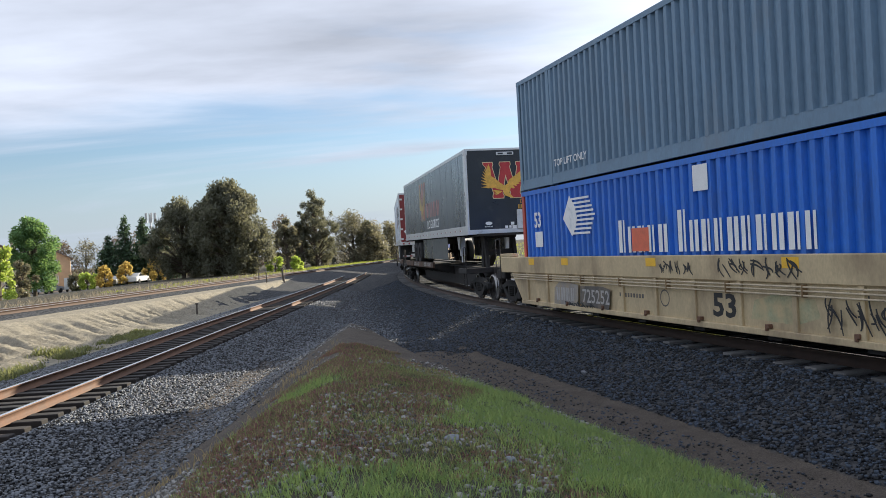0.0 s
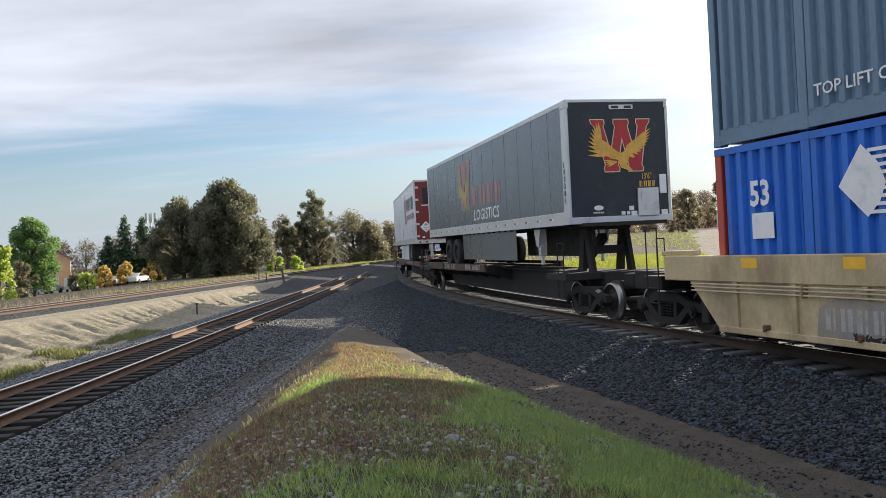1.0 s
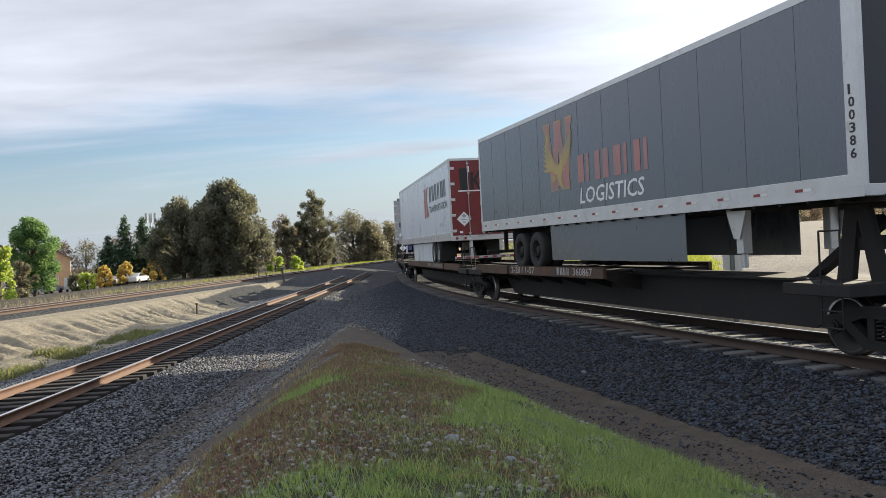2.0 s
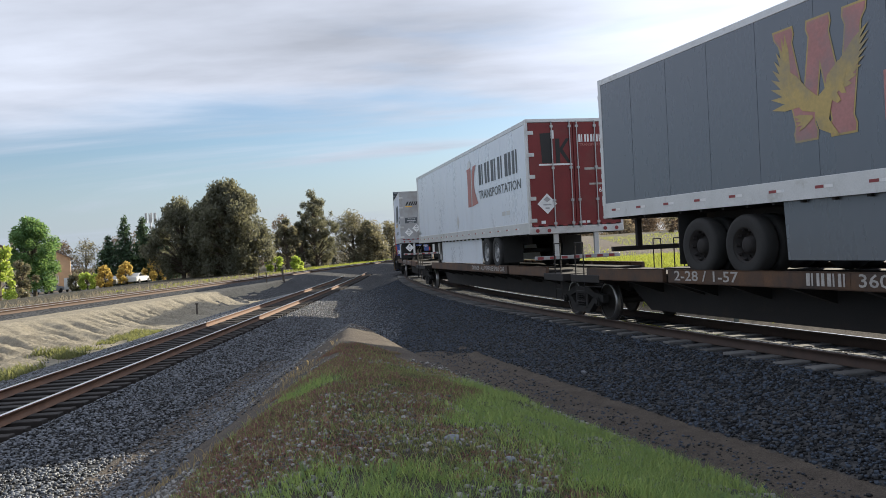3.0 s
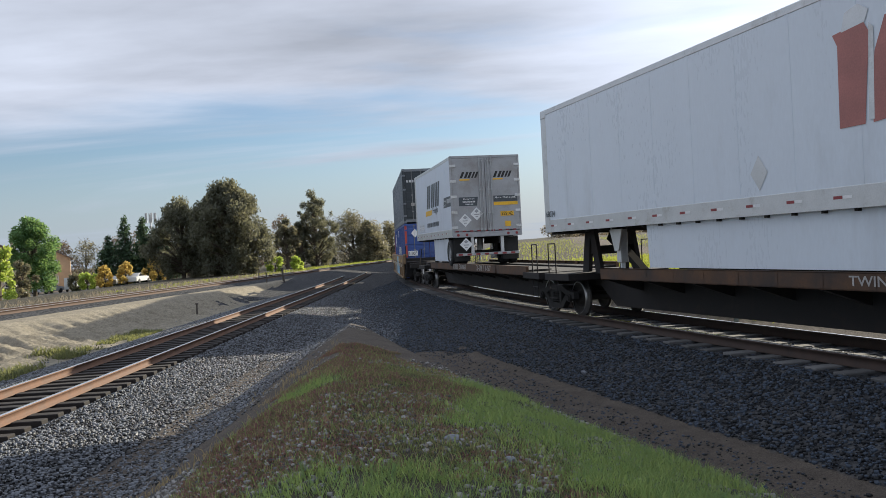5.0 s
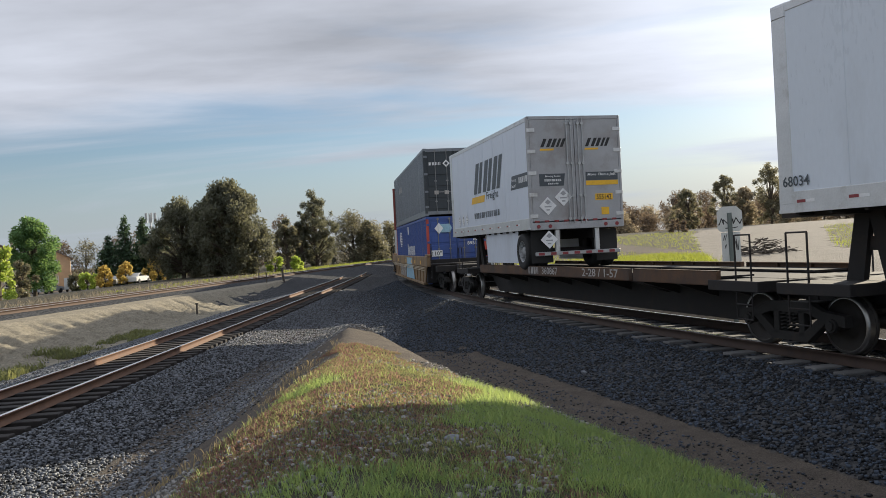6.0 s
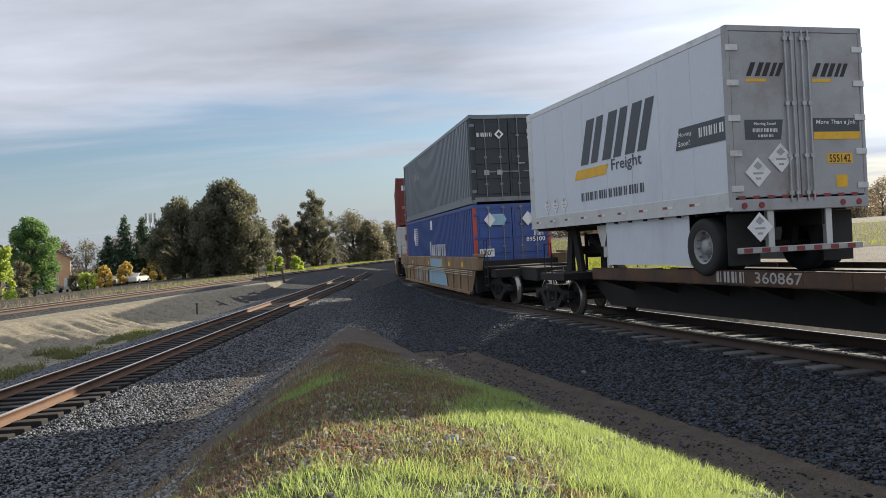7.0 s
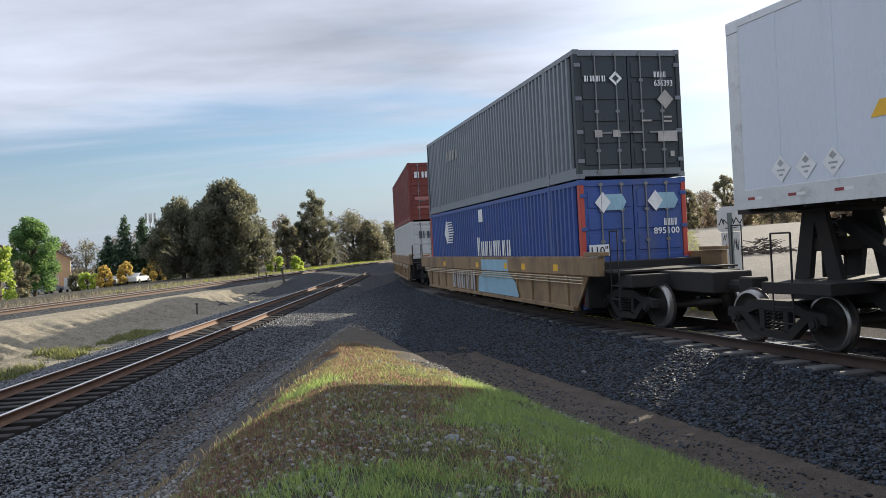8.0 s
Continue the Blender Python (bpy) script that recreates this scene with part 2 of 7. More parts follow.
M["patch_pale"] = mat("pale_grey_touch_up_paint", (0.30, 0.28, 0.26), 0.7, 0, 0.3, 2, 30, 0.05, dirt=(0.42, 0.32, 0.18), dirt_amt=0.6)
M["green_fade"] = mat("faded_green_paint", (0.36, 0.36, 0.22), 0.7, 0, 0.3, 3, 30, 0, dirt=(0.60, 0.46, 0.25), dirt_amt=0.75)
M["tape_red"] = mat("dull_red_tape", (0.26, 0.045, 0.05), 0.5, 0, 0.2, 4, 40, 0)
M["rim_steel"] = mat("dusty_wheel_rim", (0.34, 0.35, 0.36), 0.5, 0.3, 0.25, 5, 40, 0.05, dirt=(0.12, 0.11, 0.10), dirt_amt=0.5)
M["galv"] = mat("galvanised_steel", (0.45, 0.46, 0.47), 0.45, 0.7, 0.2, 5, 50, 0.05)


# ------------------------------------------------------------------ mesh helpers
def part(name, bm, material, parent=None, label="", smooth=False):
    me = bpy.data.meshes.new(name)
    if smooth:
        for f in bm.faces:
            f.smooth = True
    bm.to_mesh(me)
    bm.free()
    for mm in (material if isinstance(material, (list, tuple)) else [material]):
        me.materials.append(mm)
    ob = new(name, me)
    if parent:
        ob.parent = parent
    if label:
        ob["label"] = label
    return ob


def arrays(name, verts, faces_n, idx, material, parent=None, smooth=False):
    """Mesh from numpy arrays: verts (n,3), all faces with faces_n corners, idx flat."""
    me = bpy.data.meshes.new(name)
    nf = len(idx) // faces_n
    me.vertices.add(len(verts))
    me.vertices.foreach_set("co", np.ascontiguousarray(verts, dtype=np.float32).ravel())
    me.loops.add(len(idx))
    me.loops.foreach_set("vertex_index", np.asarray(idx, dtype=np.int32))
    me.polygons.add(nf)
    me.polygons.foreach_set("loop_start", np.arange(0, nf * faces_n, faces_n, dtype=np.int32))
    if smooth:
        me.polygons.foreach_set("use_smooth", np.ones(nf, dtype=bool))
    me.update(calc_edges=True)
    me.validate()
    me.materials.append(material)
    ob = new(name, me)
    if parent:
        ob.parent = parent
    return ob


def box(bm, x0, x1, y0, y1, z0, z1, bevel=0.0, m=0):
    r = bmesh.ops.create_cube(bm, size=1, matrix=Matrix.LocRotScale(
        ((x0 + x1) / 2, (y0 + y1) / 2, (z0 + z1) / 2), None, (abs(x1 - x0), abs(y1 - y0), abs(z1 - z0))))
    fs = {f for v in r["verts"] for f in v.link_faces}
    if bevel:
        es = list({e for v in r["verts"] for e in v.link_edges})
        rb = bmesh.ops.bevel(bm, geom=es, offset=bevel, segments=1, affect="EDGES")
        fs = set(rb["faces"]) | {f for f in fs if f.is_valid}
    for f in fs:
        f.material_index = m
    return bm


def tube(bm, a, b, r, seg=8, r2=None, m=0):
    a, b = Vector(a), Vector(b)
    d = b - a
    mt = Matrix.Translation((a + b) / 2) @ d.to_track_quat("Z", "Y").to_matrix().to_4x4()
    res = bmesh.ops.create_cone(bm, cap_ends=True, segments=seg, radius1=r, radius2=r if r2 is None else r2,
                                depth=d.length, matrix=mt)
    for v in res["verts"]:
        for f in v.link_faces:
            f.material_index = m
    return bm


def prism(bm, pts, y0, y1, m=0):
    """Outline in (x, z) drawn out from y0 to y1."""
    va = [bm.verts.new((x, y0, z)) for x, z in pts]
    vb = [bm.verts.new((x, y1, z)) for x, z in pts]
    fs = [bm.faces.new(va), bm.faces.new(vb[::-1])]
    n = len(pts)
    for i in range(n):
        fs.append(bm.faces.new((va[i], vb[i], vb[(i + 1) % n], va[(i + 1) % n])))
    for f in fs:
        f.material_index = m
    bmesh.ops.recalc_face_normals(bm, faces=fs)
    return bm


def lathe(bm, prof, axis_y=True, seg=24, at=(0, 0, 0), m=0):
    """Outline of (radius, offset) turned round the y axis."""
    rings = []
    for r, o in prof:
        rings.append([bm.verts.new((at[0] + r * math.cos(2 * math.pi * i / seg), at[1] + o,
                                    at[2] + r * math.sin(2 * math.pi * i / seg))) for i in range(seg)])
    for a, b in zip(rings, rings[1:]):
        for i in range(seg):
            f = bm.faces.new((a[i], a[(i + 1) % seg], b[(i + 1) % seg], b[i]))
            f.material_index = m
            f.smooth = True
    return bm


def B():
    return bmesh.new()


def empty(name, label="", category="", group="", kind=""):
    return tagged(new(name), label, category, group, kind)


# ------------------------------------------------------------------ the curved main track and its traffic
X0, Y0, PSI0, K0 = 2.753, 25.065, -0.2294, -0.0051
SPEED, ACCEL, TILT = 8.788, -0.0292, 0.0176


def track(s):
    """Plan position on the curved track; s grows towards the near end. Straight beyond the curve."""
    c = max(s, -70.0)
    p = PSI0 + K0 * c
    x = X0 + (math.cos(p) - math.cos(PSI0)) / K0
    y = Y0 - (math.sin(p) - math.sin(PSI0)) / K0
    if s < c:
        x, y = x + math.sin(p) * (c - s), y + math.cos(p) * (c - s)
    return Vector((x, y))


def on_track(s_mid, half, z=0.0, pitch=0.0):
    """Pose of a thing whose two pivots ride the track half its base ahead of and behind s_mid. Local +x: direction of travel."""
    a, b = track(s_mid + half), track(s_mid - half)
    d = (a - b).normalized()
    mid = (a + b) / 2
    return (Matrix.Translation((mid.x, mid.y, 0)) @ Matrix.Rotation(math.atan2(d.y, d.x), 4, "Z")
            @ Matrix.Rotation(-TILT, 4, "X") @ Matrix.Translation((0, 0, z)) @ Matrix.Rotation(pitch, 4, "Y"))


def gone(t):
    return SPEED * t + ACCEL * t * t / 2


TRAFFIC = []          # (thing, s at the start, half base, z, pitch)
WHEELS = []           # wheelsets that turn


# ------------------------------------------------------------------ ground
def sm(u):
    u = np.clip(u, 0, 1)
    return u * u * (3 - 2 * u)


RAD = 1 / abs(K0)
CEN = (X0 + RAD * math.cos(PSI0), Y0 - RAD * math.sin(PSI0))
S_END = -70.0
P_END, A_END = track(S_END), PSI0 + K0 * S_END


def from_curved(x, y):
    """Distance from the curved track, positive on the camera's side."""
    d1 = np.hypot(x - CEN[0], y - CEN[1]) - RAD
    d2 = -((x - P_END.x) * math.cos(A_END) - (y - P_END.y) * math.sin(A_END))
    ahead = (x - P_END.x) * math.sin(A_END) + (y - P_END.y) * math.cos(A_END)
    return np.where(ahead < 0, d1, d2)


def left_x(y):
    e = np.maximum(0, np.minimum(y, 110) - 45)
    return -7.8 - 0.0004 * e * e - np.maximum(0, y - 110) * 0.052


def third_x(y):
    return -19 + 0.182 * (np.minimum(y, 140) - 35.5)


_tab = np.random.RandomState(5).rand(64, 64)


def vnoise(x, y):
    """Smooth value noise on the plan."""
    xi, yi = np.floor(x).astype(int), np.floor(y).astype(int)
    fx, fy = sm(x - xi), sm(y - yi)
    g = lambda a, b: _tab[a % 64, b % 64]
    return (g(xi, yi) * (1 - fx) + g(xi + 1, yi) * fx) * (1 - fy) + (g(xi, yi + 1) * (1 - fx) + g(xi + 1, yi + 1) * fx) * fy


def fbm(x, y):
    return (vnoise(x, y) * 0.5 + vnoise(x * 2.1 + 7, y * 2.1 + 3) * 0.3 + vnoise(x * 4.7 + 1, y * 4.7 + 9) * 0.2) - 0.5


LEFT_Z, THIRD_Z = -0.25, 0.40


def ridge(y):
    """Height of the bank between the tracks along its length."""
    return np.interp(y, [-60, 7.5, 10, 13, 16, 19, 24, 30, 60], [0.95, 0.93, 0.86, 0.97, 1.04, 0.72, 0.0, -0.5, -0.7])


def fields(x, y):
    """Height of the ground and how much of it is ballast, grass, road and pale bank."""
    d, dl, x3 = from_curved(x, y), x - left_x(y), third_x(y)
    d3 = x - x3
    base = np.full_like(x, -0.72)
    up = np.minimum(np.interp(x, [-4.1, -3.2, -1.5, -0.7], [0, 0.25, 0.84, 1]), np.interp(d, [4.8, 5.3, 6.5, 7.4, 9.0], [0, 0.12, 0.66, 0.82, 1]))
    mid = base + (ridge(y) - base) * up
    z = np.where(d > 0, mid, base)
    # far side of the curved track: verge and road at rail height
    z = np.where(d < -2.5, -0.72 + 0.75 * sm((-d - 3.2) / 3.0) + 0.35 * sm((-d - 4.5) / 4) * sm((y - 24) / 6) * sm((60 - y) / 20), z)
    z = np.where((d < -4) & (x > 0), z + 1.6 * sm((y - 28) / 125), z)
    # bank up to the third track, and beyond it down to the lower town
    top = np.minimum(x3 + 3.2, -11.8)
    lin = np.clip((-11.2 - x) / np.maximum(0.6, -11.2 - top), 0, 1)
    u = 0.75 * lin + 0.25 * sm(lin)
    rill = y + 0.75 * x
    gully = (np.abs(fbm(rill * 0.8, x * 0.10 + 5)) * 0.45 + np.abs(fbm(rill * 1.9 + 11, x * 0.2)) * 0.95 + np.abs(fbm(x * 1.6, y * 1.6)) * 0.25) * u * (1 - u) * 4
    zb = -0.72 + (0.06 + 0.72) * u - gully
    z = np.where(x < -10.6, zb, z)
    z = np.where(d3 < -2.2, 0.06 - 0.01 * sm((-2.2 - d3) / 2) - 1.3 * sm((-27 - x) / 30) * sm((x3 - 4 - x) / 9), z)
    balr = -0.17 - 0.285 * np.maximum(0, np.abs(d) - 1.5) - 0.05 * sm((1.42 - np.abs(d)) / 0.12) * 0.35
    ball = LEFT_Z - 0.19 - 0.15 * np.maximum(0, np.abs(dl) - 1.5) - 0.07 * sm((1.5 - np.abs(dl)) / 0.15)
    bal3 = THIRD_Z - 0.17 - 0.25 * np.maximum(0, np.abs(d3) - 1.5)
    soil = z.copy()
    z = np.maximum(np.maximum(z, balr), np.maximum(ball, bal3))
    n = fbm(x * 0.9, y * 0.9)
    # past the end of the bank the two beds of stone run together
    between = (d > 0) * (dl > 0) * sm((y - 19.5 + n * 5) / 2.5)
    is_bal = np.maximum(sm((z - soil) / 0.06), between)
    z = z + fbm(x * 1.3, y * 1.3) * 0.07 * np.where((d > 3.0) & (dl > 3.0), 1, 0.3)
    grass = sm((d - 6.45 + n * 0.5) / 0.3) * (d > 0) * sm((11.6 - y + n * 4) / 2.0) * sm((x + 1.85 + n * 0.9) / 0.5)
    verge = (d < -4) * sm((9 + n * 6 - np.abs(-d - 8)) / 2) * sm((y - 19) / 3)
    far_g = np.maximum((d < -20) * 1.0, (d3 < -5) * sm((y - 40) / 10) * 1.0)
    road = (d < -4.5) * sm((x - 0.30 * y - 0.2 + n * 1.2) / 1.2) * sm((150 - y) / 10)
    road = road * (1 - sm((x - 0.455 * y - 0.6) / 1.0) * sm((y - 38) / 4) * sm((110 - y) / 10))
    town = (x < -34) * (d3 < -8) * sm((y - 70) / 10) * sm((175 - y) / 10)
    grass = np.clip(np.maximum(np.maximum(grass, verge), far_g) * (1 - road) * (1 - town * 0.8), 0, 1)
    road = np.maximum(road, town * 0.6)
    pale = np.where((x < -10.4) & (d3 > -2.4), 1.0, 0.0)
    return z, is_bal, grass, road, pale


def ground_material():
    m = bpy.data.materials.new("ground_surface")
    m.use_nodes = True
    nt = m.node_tree
    N, Lk = nt.nodes.new, nt.links.new
    b = nt.nodes["Principled BSDF"]
    tc = N("ShaderNodeTexCoord")

    def noise_tex(scale, detail=6, rough=0.6):
        n = N("ShaderNodeTexNoise")
        n.inputs["Scale"].default_value, n.inputs["Detail"].default_value, n.inputs["Roughness"].default_value = scale, detail, rough
        Lk(tc.outputs["Object"], n.inputs["Vector"])
        return n.outputs["Fac"]

    def ramp(fac, a, c, p0=0.35, p1=0.7):
        r = N("ShaderNodeValToRGB")
        r.color_ramp.elements[0].position, r.color_ramp.elements[1].position = p0, p1
        r.color_ramp.elements[0].color, r.color_ramp.elements[1].color = (*a, 1), (*c, 1)
        Lk(fac, r.inputs[0])
        return r.outputs[0]

    def blend(fac, a, c):
        x = N("ShaderNodeMix"); x.data_type = "RGBA"
        Lk(fac, x.inputs["Factor"]); Lk(a, x.inputs["A"]); Lk(c, x.inputs["B"])
        return x.outputs["Result"]

    def mask(name, wob, width=0.25):
        a = N("ShaderNodeAttribute"); a.attribute_name = name
        s = N("ShaderNodeMath"); s.operation = "MULTIPLY_ADD"; s.inputs[1].default_value = 0.7
        Lk(wob, s.inputs[0])
        k = N("ShaderNodeMath"); k.operation = "ADD"; k.inputs[1].default_value = -0.35
        Lk(a.outputs["Fac"], k.inputs[0]); Lk(k.outputs[0], s.inputs[2])
        r = N("ShaderNodeMapRange")
        r.inputs["From Min"].default_value, r.inputs["From Max"].default_value = 0.5 - width / 2, 0.5 + width / 2
        Lk(s.outputs[0], r.inputs["Value"])
        return r.outputs[0]

    big, midn, fine, grit = noise_tex(0.5), noise_tex(3.0), noise_tex(14.0), noise_tex(55.0, 3)
    dirt = blend(fine, ramp(midn, (0.075, 0.064, 0.053), (0.15, 0.126, 0.103)), ramp(grit, (0.045, 0.039, 0.033), (0.19, 0.161, 0.134)))
    sand = blend(grit, ramp(midn, (0.23, 0.205, 0.155), (0.42, 0.38, 0.295)), ramp(fine, (0.11, 0.097, 0.072), (0.41, 0.37, 0.285)))
    green = blend(fine, ramp(midn, (0.044, 0.042, 0.032), (0.096, 0.086, 0.058)), ramp(big, (0.075, 0.060, 0.048), (0.074, 0.076, 0.046)))
    road = blend(grit, ramp(big, (0.20, 0.182, 0.16), (0.26, 0.238, 0.21)), ramp(midn, (0.18, 0.166, 0.145), (0.27, 0.25, 0.22)))
    v = N("ShaderNodeTexVoronoi"); v.inputs["Scale"].default_value = 17
    Lk(tc.outputs["Object"], v.inputs["Vector"])
    bw = N("ShaderNodeRGBToBW"); Lk(v.outputs["Color"], bw.inputs[0])
    stone = ramp(bw.outputs[0], (0.014, 0.016, 0.020), (0.105, 0.107, 0.112), 0.25, 0.9)
    c = blend(mask("pale", fine), dirt, sand)
    c = blend(mask("grass", fine), c, green)
    c = blend(mask("road", midn, 0.1), c, road)
    c = blend(mask("ballast", fine, 0.3), c, stone)
    Lk(c, b.inputs["Base Color"])
    b.inputs["Roughness"].default_value = 0.95
    b.inputs["Specular IOR Level"].default_value = 0.2
    bp = N("ShaderNodeBump")
    bp.inputs["Strength"].default_value, bp.inputs["Distance"].default_value = 0.6, 0.04
    ad = N("ShaderNodeMath"); ad.operation = "ADD"
    Lk(fine, ad.inputs[0]); Lk(grit, ad.inputs[1]); Lk(ad.outputs[0], bp.inputs["Height"])
    Lk(bp.outputs[0], b.inputs["Normal"])
    return m


def axis(near0, near1, step, lo, hi, growth=1.12):
    a = list(np.arange(near0, near1 + 1e-6, step))
    s, x = step, a[-1]
    while x < hi:
        s *= growth
        x += s
        a.append(x)
    s, x = step, a[0]
    while x > lo:
        s *= growth
        x -= s
        a.insert(0, x)
    return np.array(a)


def build_ground():
    xs, ys = axis(-17, 9, 0.12, -2500, 2500), axis(2, 47, 0.14, -400, 4000)
    gx, gy = np.meshgrid(xs, ys)
    x, y = gx.ravel(), gy.ravel()
    z, bal, gr, rd, pale = fields(x, y)
    nx, ny = len(xs), len(ys)
    i = (np.arange(ny - 1)[:, None] * nx + np.arange(nx - 1)[None, :]).ravel()
    idx = np.stack([i, i + 1, i + 1 + nx, i + nx], 1).ravel()
    ob = arrays("ground", np.stack([x, y, z], 1), 4, idx, ground_material(), smooth=True)
    for name, val in (("ballast", bal), ("grass", gr), ("road", rd), ("pale", pale)):
        at = ob.data.attributes.new(name, "FLOAT", "POINT")
        at.data.foreach_set("value", np.ascontiguousarray(val, dtype=np.float32))
    tagged(ob, "earth bank, dirt path and verges between railway tracks", "ground", kind="structure")


build_ground()


# ------------------------------------------------------------------ tracks
RAIL_PROFILE = ((-0.07, -0.172), (0.07, -0.172), (0.07, -0.16), (0.012, -0.14), (0.010, -0.045), (0.036, -0.035), (0.036, -0.006),
                (-0.036, -0.006), (-0.036, -0.035), (-0.010, -0.045), (-0.012, -0.14), (-0.07, -0.16))
HEAD_PROFILE = ((0.034, -0.006), (0.030, 0.0), (-0.030, 0.0), (-0.034, -0.006))


def sweep(name, line, offset, profile, material, parent, closed=True, tilt=0.0, label=""):
    """Rail along a line of (x, y, z, heading) stations."""
    v, k = [], len(profile)
    for x, y, z, hd in line:
        rx, ry = math.cos(hd), -math.sin(hd)          # to the right of the heading
        for a, b in profile:
            o = offset + a
            v.append((x + rx * o, y + ry * o, z + b - o * tilt))
    v = np.array(v)
    n = len(line)
    f = []
    for i in range(n - 1):
        for j in range(k if closed else k - 1):
            f += [i * k + j, i * k + (j + 1) % k, (i + 1) * k + (j + 1) % k, (i + 1) * k + j]
    ob = arrays(name, v, 4, f, material, parent)
    if label:
        ob["label"] = label
    return ob


def tie_mesh(name, w, length, h, material):
    bm = B()
    box(bm, -length / 2, length / 2, -w / 2, w / 2, -h, 0, 0.012)
    me = bpy.data.meshes.new(name)
    bm.to_mesh(me)
    bm.free()
    me.materials.append(material)
    return me


def build_track(name, line, tilt, tie, ties, label, rust=None):
    root = empty(name, label, "railway track", kind="structure")
    for off in (-0.753, 0.753):
        r = sweep("rail", line, off, RAIL_PROFILE, rust or M["rail_rust"], root, tilt=tilt)
        sweep("rail_head", line, off, HEAD_PROFILE, M["rail_head"], r, closed=False, tilt=tilt, label="polished running surface")
    rnd = random.Random(3)
    for x, y, z, hd in ties:
        o = new("tie", tie)
        o.parent = root
        o.matrix_basis = (Matrix.Translation((x + rnd.uniform(-.03, .03), y, z - 0.166 + rnd.uniform(-.012, .008)))
                          @ Matrix.Rotation(-hd + rnd.uniform(-.02, .02), 4, "Z") @ Matrix.Rotation(tilt, 4, "Y"))
    return root


def station(s):
    p = track(s)
    return (p.x, p.y, 0.0, PSI0 + K0 * max(s, S_END))


def left_station(y):
    return (float(left_x(np.float64(y))), y, LEFT_Z, math.atan2(float(left_x(np.float64(y + 1)) - left_x(np.float64(y))), 1))


def third_station(y):
    return (float(third_x(np.float64(y))), y, THIRD_Z, math.atan(0.182) if y < 139 else 0.0)


concrete_tie = tie_mesh("tie_concrete", 0.24, 2.6, 0.2, M["tie_concrete"])
wood_tie = tie_mesh("tie_wood", 0.23, 2.6, 0.18, M["tie_wood"])
build_track("railway_track", [station(s) for s in np.arange(-190, 36, 1.0)], TILT, concrete_tie,
            [station(s) for s in np.arange(-56, 22, 0.61)], "curved railway track on concrete ties in dark ballast", M["rail_shaded"])
build_track("railway_track", [left_station(y) for y in np.arange(-30, 150, 1.5)], 0, wood_tie,
            [left_station(y) for y in np.arange(5, 95, 0.50)], "rusty railway track on dark timber ties in gravel")
build_track("railway_track", [third_station(y) for y in np.arange(-10, 150, 2.0)], 0, wood_tie,
            [third_station(y) for y in np.arange(24, 110, 0.6)], "railway track on top of a pale earth bank", M["rail_dull"])


# ------------------------------------------------------------------ decals and lettering
def text(parent, s, x0, z0, height, material, width=None, side=True, at=-1.306, name="lettering", lean=0.0, bold=0.012, label=""):
    """Lettering on the side facing -y (at: y) or on the end facing +x (at: x)."""
    cu = bpy.data.curves.new("letters", "FONT")
    cu.body, cu.size, cu.extrude, cu.shear, cu.resolution_u, cu.offset = s, 1.0, 0.0, lean, 2, bold
    tmp = new("letters", cu)
    dg = bpy.context.evaluated_depsgraph_get()
    me = bpy.data.meshes.new_from_object(tmp.evaluated_get(dg))
    bpy.data.objects.remove(tmp)
    bpy.data.curves.remove(cu)
    me.name = name
    c = np.array([v.co for v in me.vertices])
    lo, hi = c.min(0), c.max(0)
    sc = height / (hi[1] - lo[1])
    sx = width / (hi[0] - lo[0]) if width else sc
    for v in me.vertices:
        a, b = (v.co.x - lo[0]) * sx, (v.co.y - lo[1]) * sc
        v.co = (x0 + a, at, z0 + b) if side else (at, x0 + a, z0 + b)
    me.materials.clear()
    me.materials.append(material)
    ob = new(name, me)
    ob.parent = parent
    ob["label"] = label or "painted lettering"
    return ob


def plate(bm, pts, side=True, at=-1.304, m=0, thick=0.003):
    """Thin painted patch with the outline pts (a, z)."""
    vs = [bm.verts.new((a, at, b) if side else (at, a, b)) for a, b in pts]
    f = bm.faces.new(vs)
    f.material_index = m
    return f


def rect(a0, a1, z0, z1):
    return ((a0, z0), (a1, z0), (a1, z1), (a0, z1))


def word_bars(parent, x0, x1, z0, z1, count, material, side=True, at=-1.305, big_first=0.0, name="brand_mark", label="upright bar of a painted name"):
    """A name as a row of plain bars of its size, each a part."""
    w = (x1 - x0) / count
    for i in range(count):
        a = x0 + i * w
        top = z1 + (big_first if i == 0 else 0)
        thick, gap = (0.34, 0.50) if i % 2 else (0.42, 0.56)
        for lo, hi in ((0.06, thick), (gap, gap + 0.16 + 0.14 * (i % 3 == 1))):
            bm = B()
            plate(bm, rect(a + lo * w, a + hi * w, z0, top), side, at)
            part(name, bm, material, parent, label)


# ------------------------------------------------------------------ containers
def corrugated(bm, x0, x1, z0, z1, y_out, depth, pitch, m=0):
    """Upright trapezoid ribs along x; y_out is the outer plane, depth goes inwards (sign)."""
    n = max(1, round((x1 - x0) / pitch))
    p = (x1 - x0) / n
    xs = []
    for i in range(n):
        a = x0 + i * p
        xs += [(a, 0), (a + 0.36 * p, 0), (a + 0.5 * p, depth), (a + 0.86 * p, depth)]
    xs.append((x1, 0))
    lo = [bm.verts.new((x, y_out + d, z0)) for x, d in xs]
    hi = [bm.verts.new((x, y_out + d, z1)) for x, d in xs]
    for i in range(len(xs) - 1):
        f = bm.faces.new((lo[i], lo[i + 1], hi[i + 1], hi[i]) if depth > 0 else (lo[i + 1], lo[i], hi[i], hi[i + 1]))
        f.material_index = m


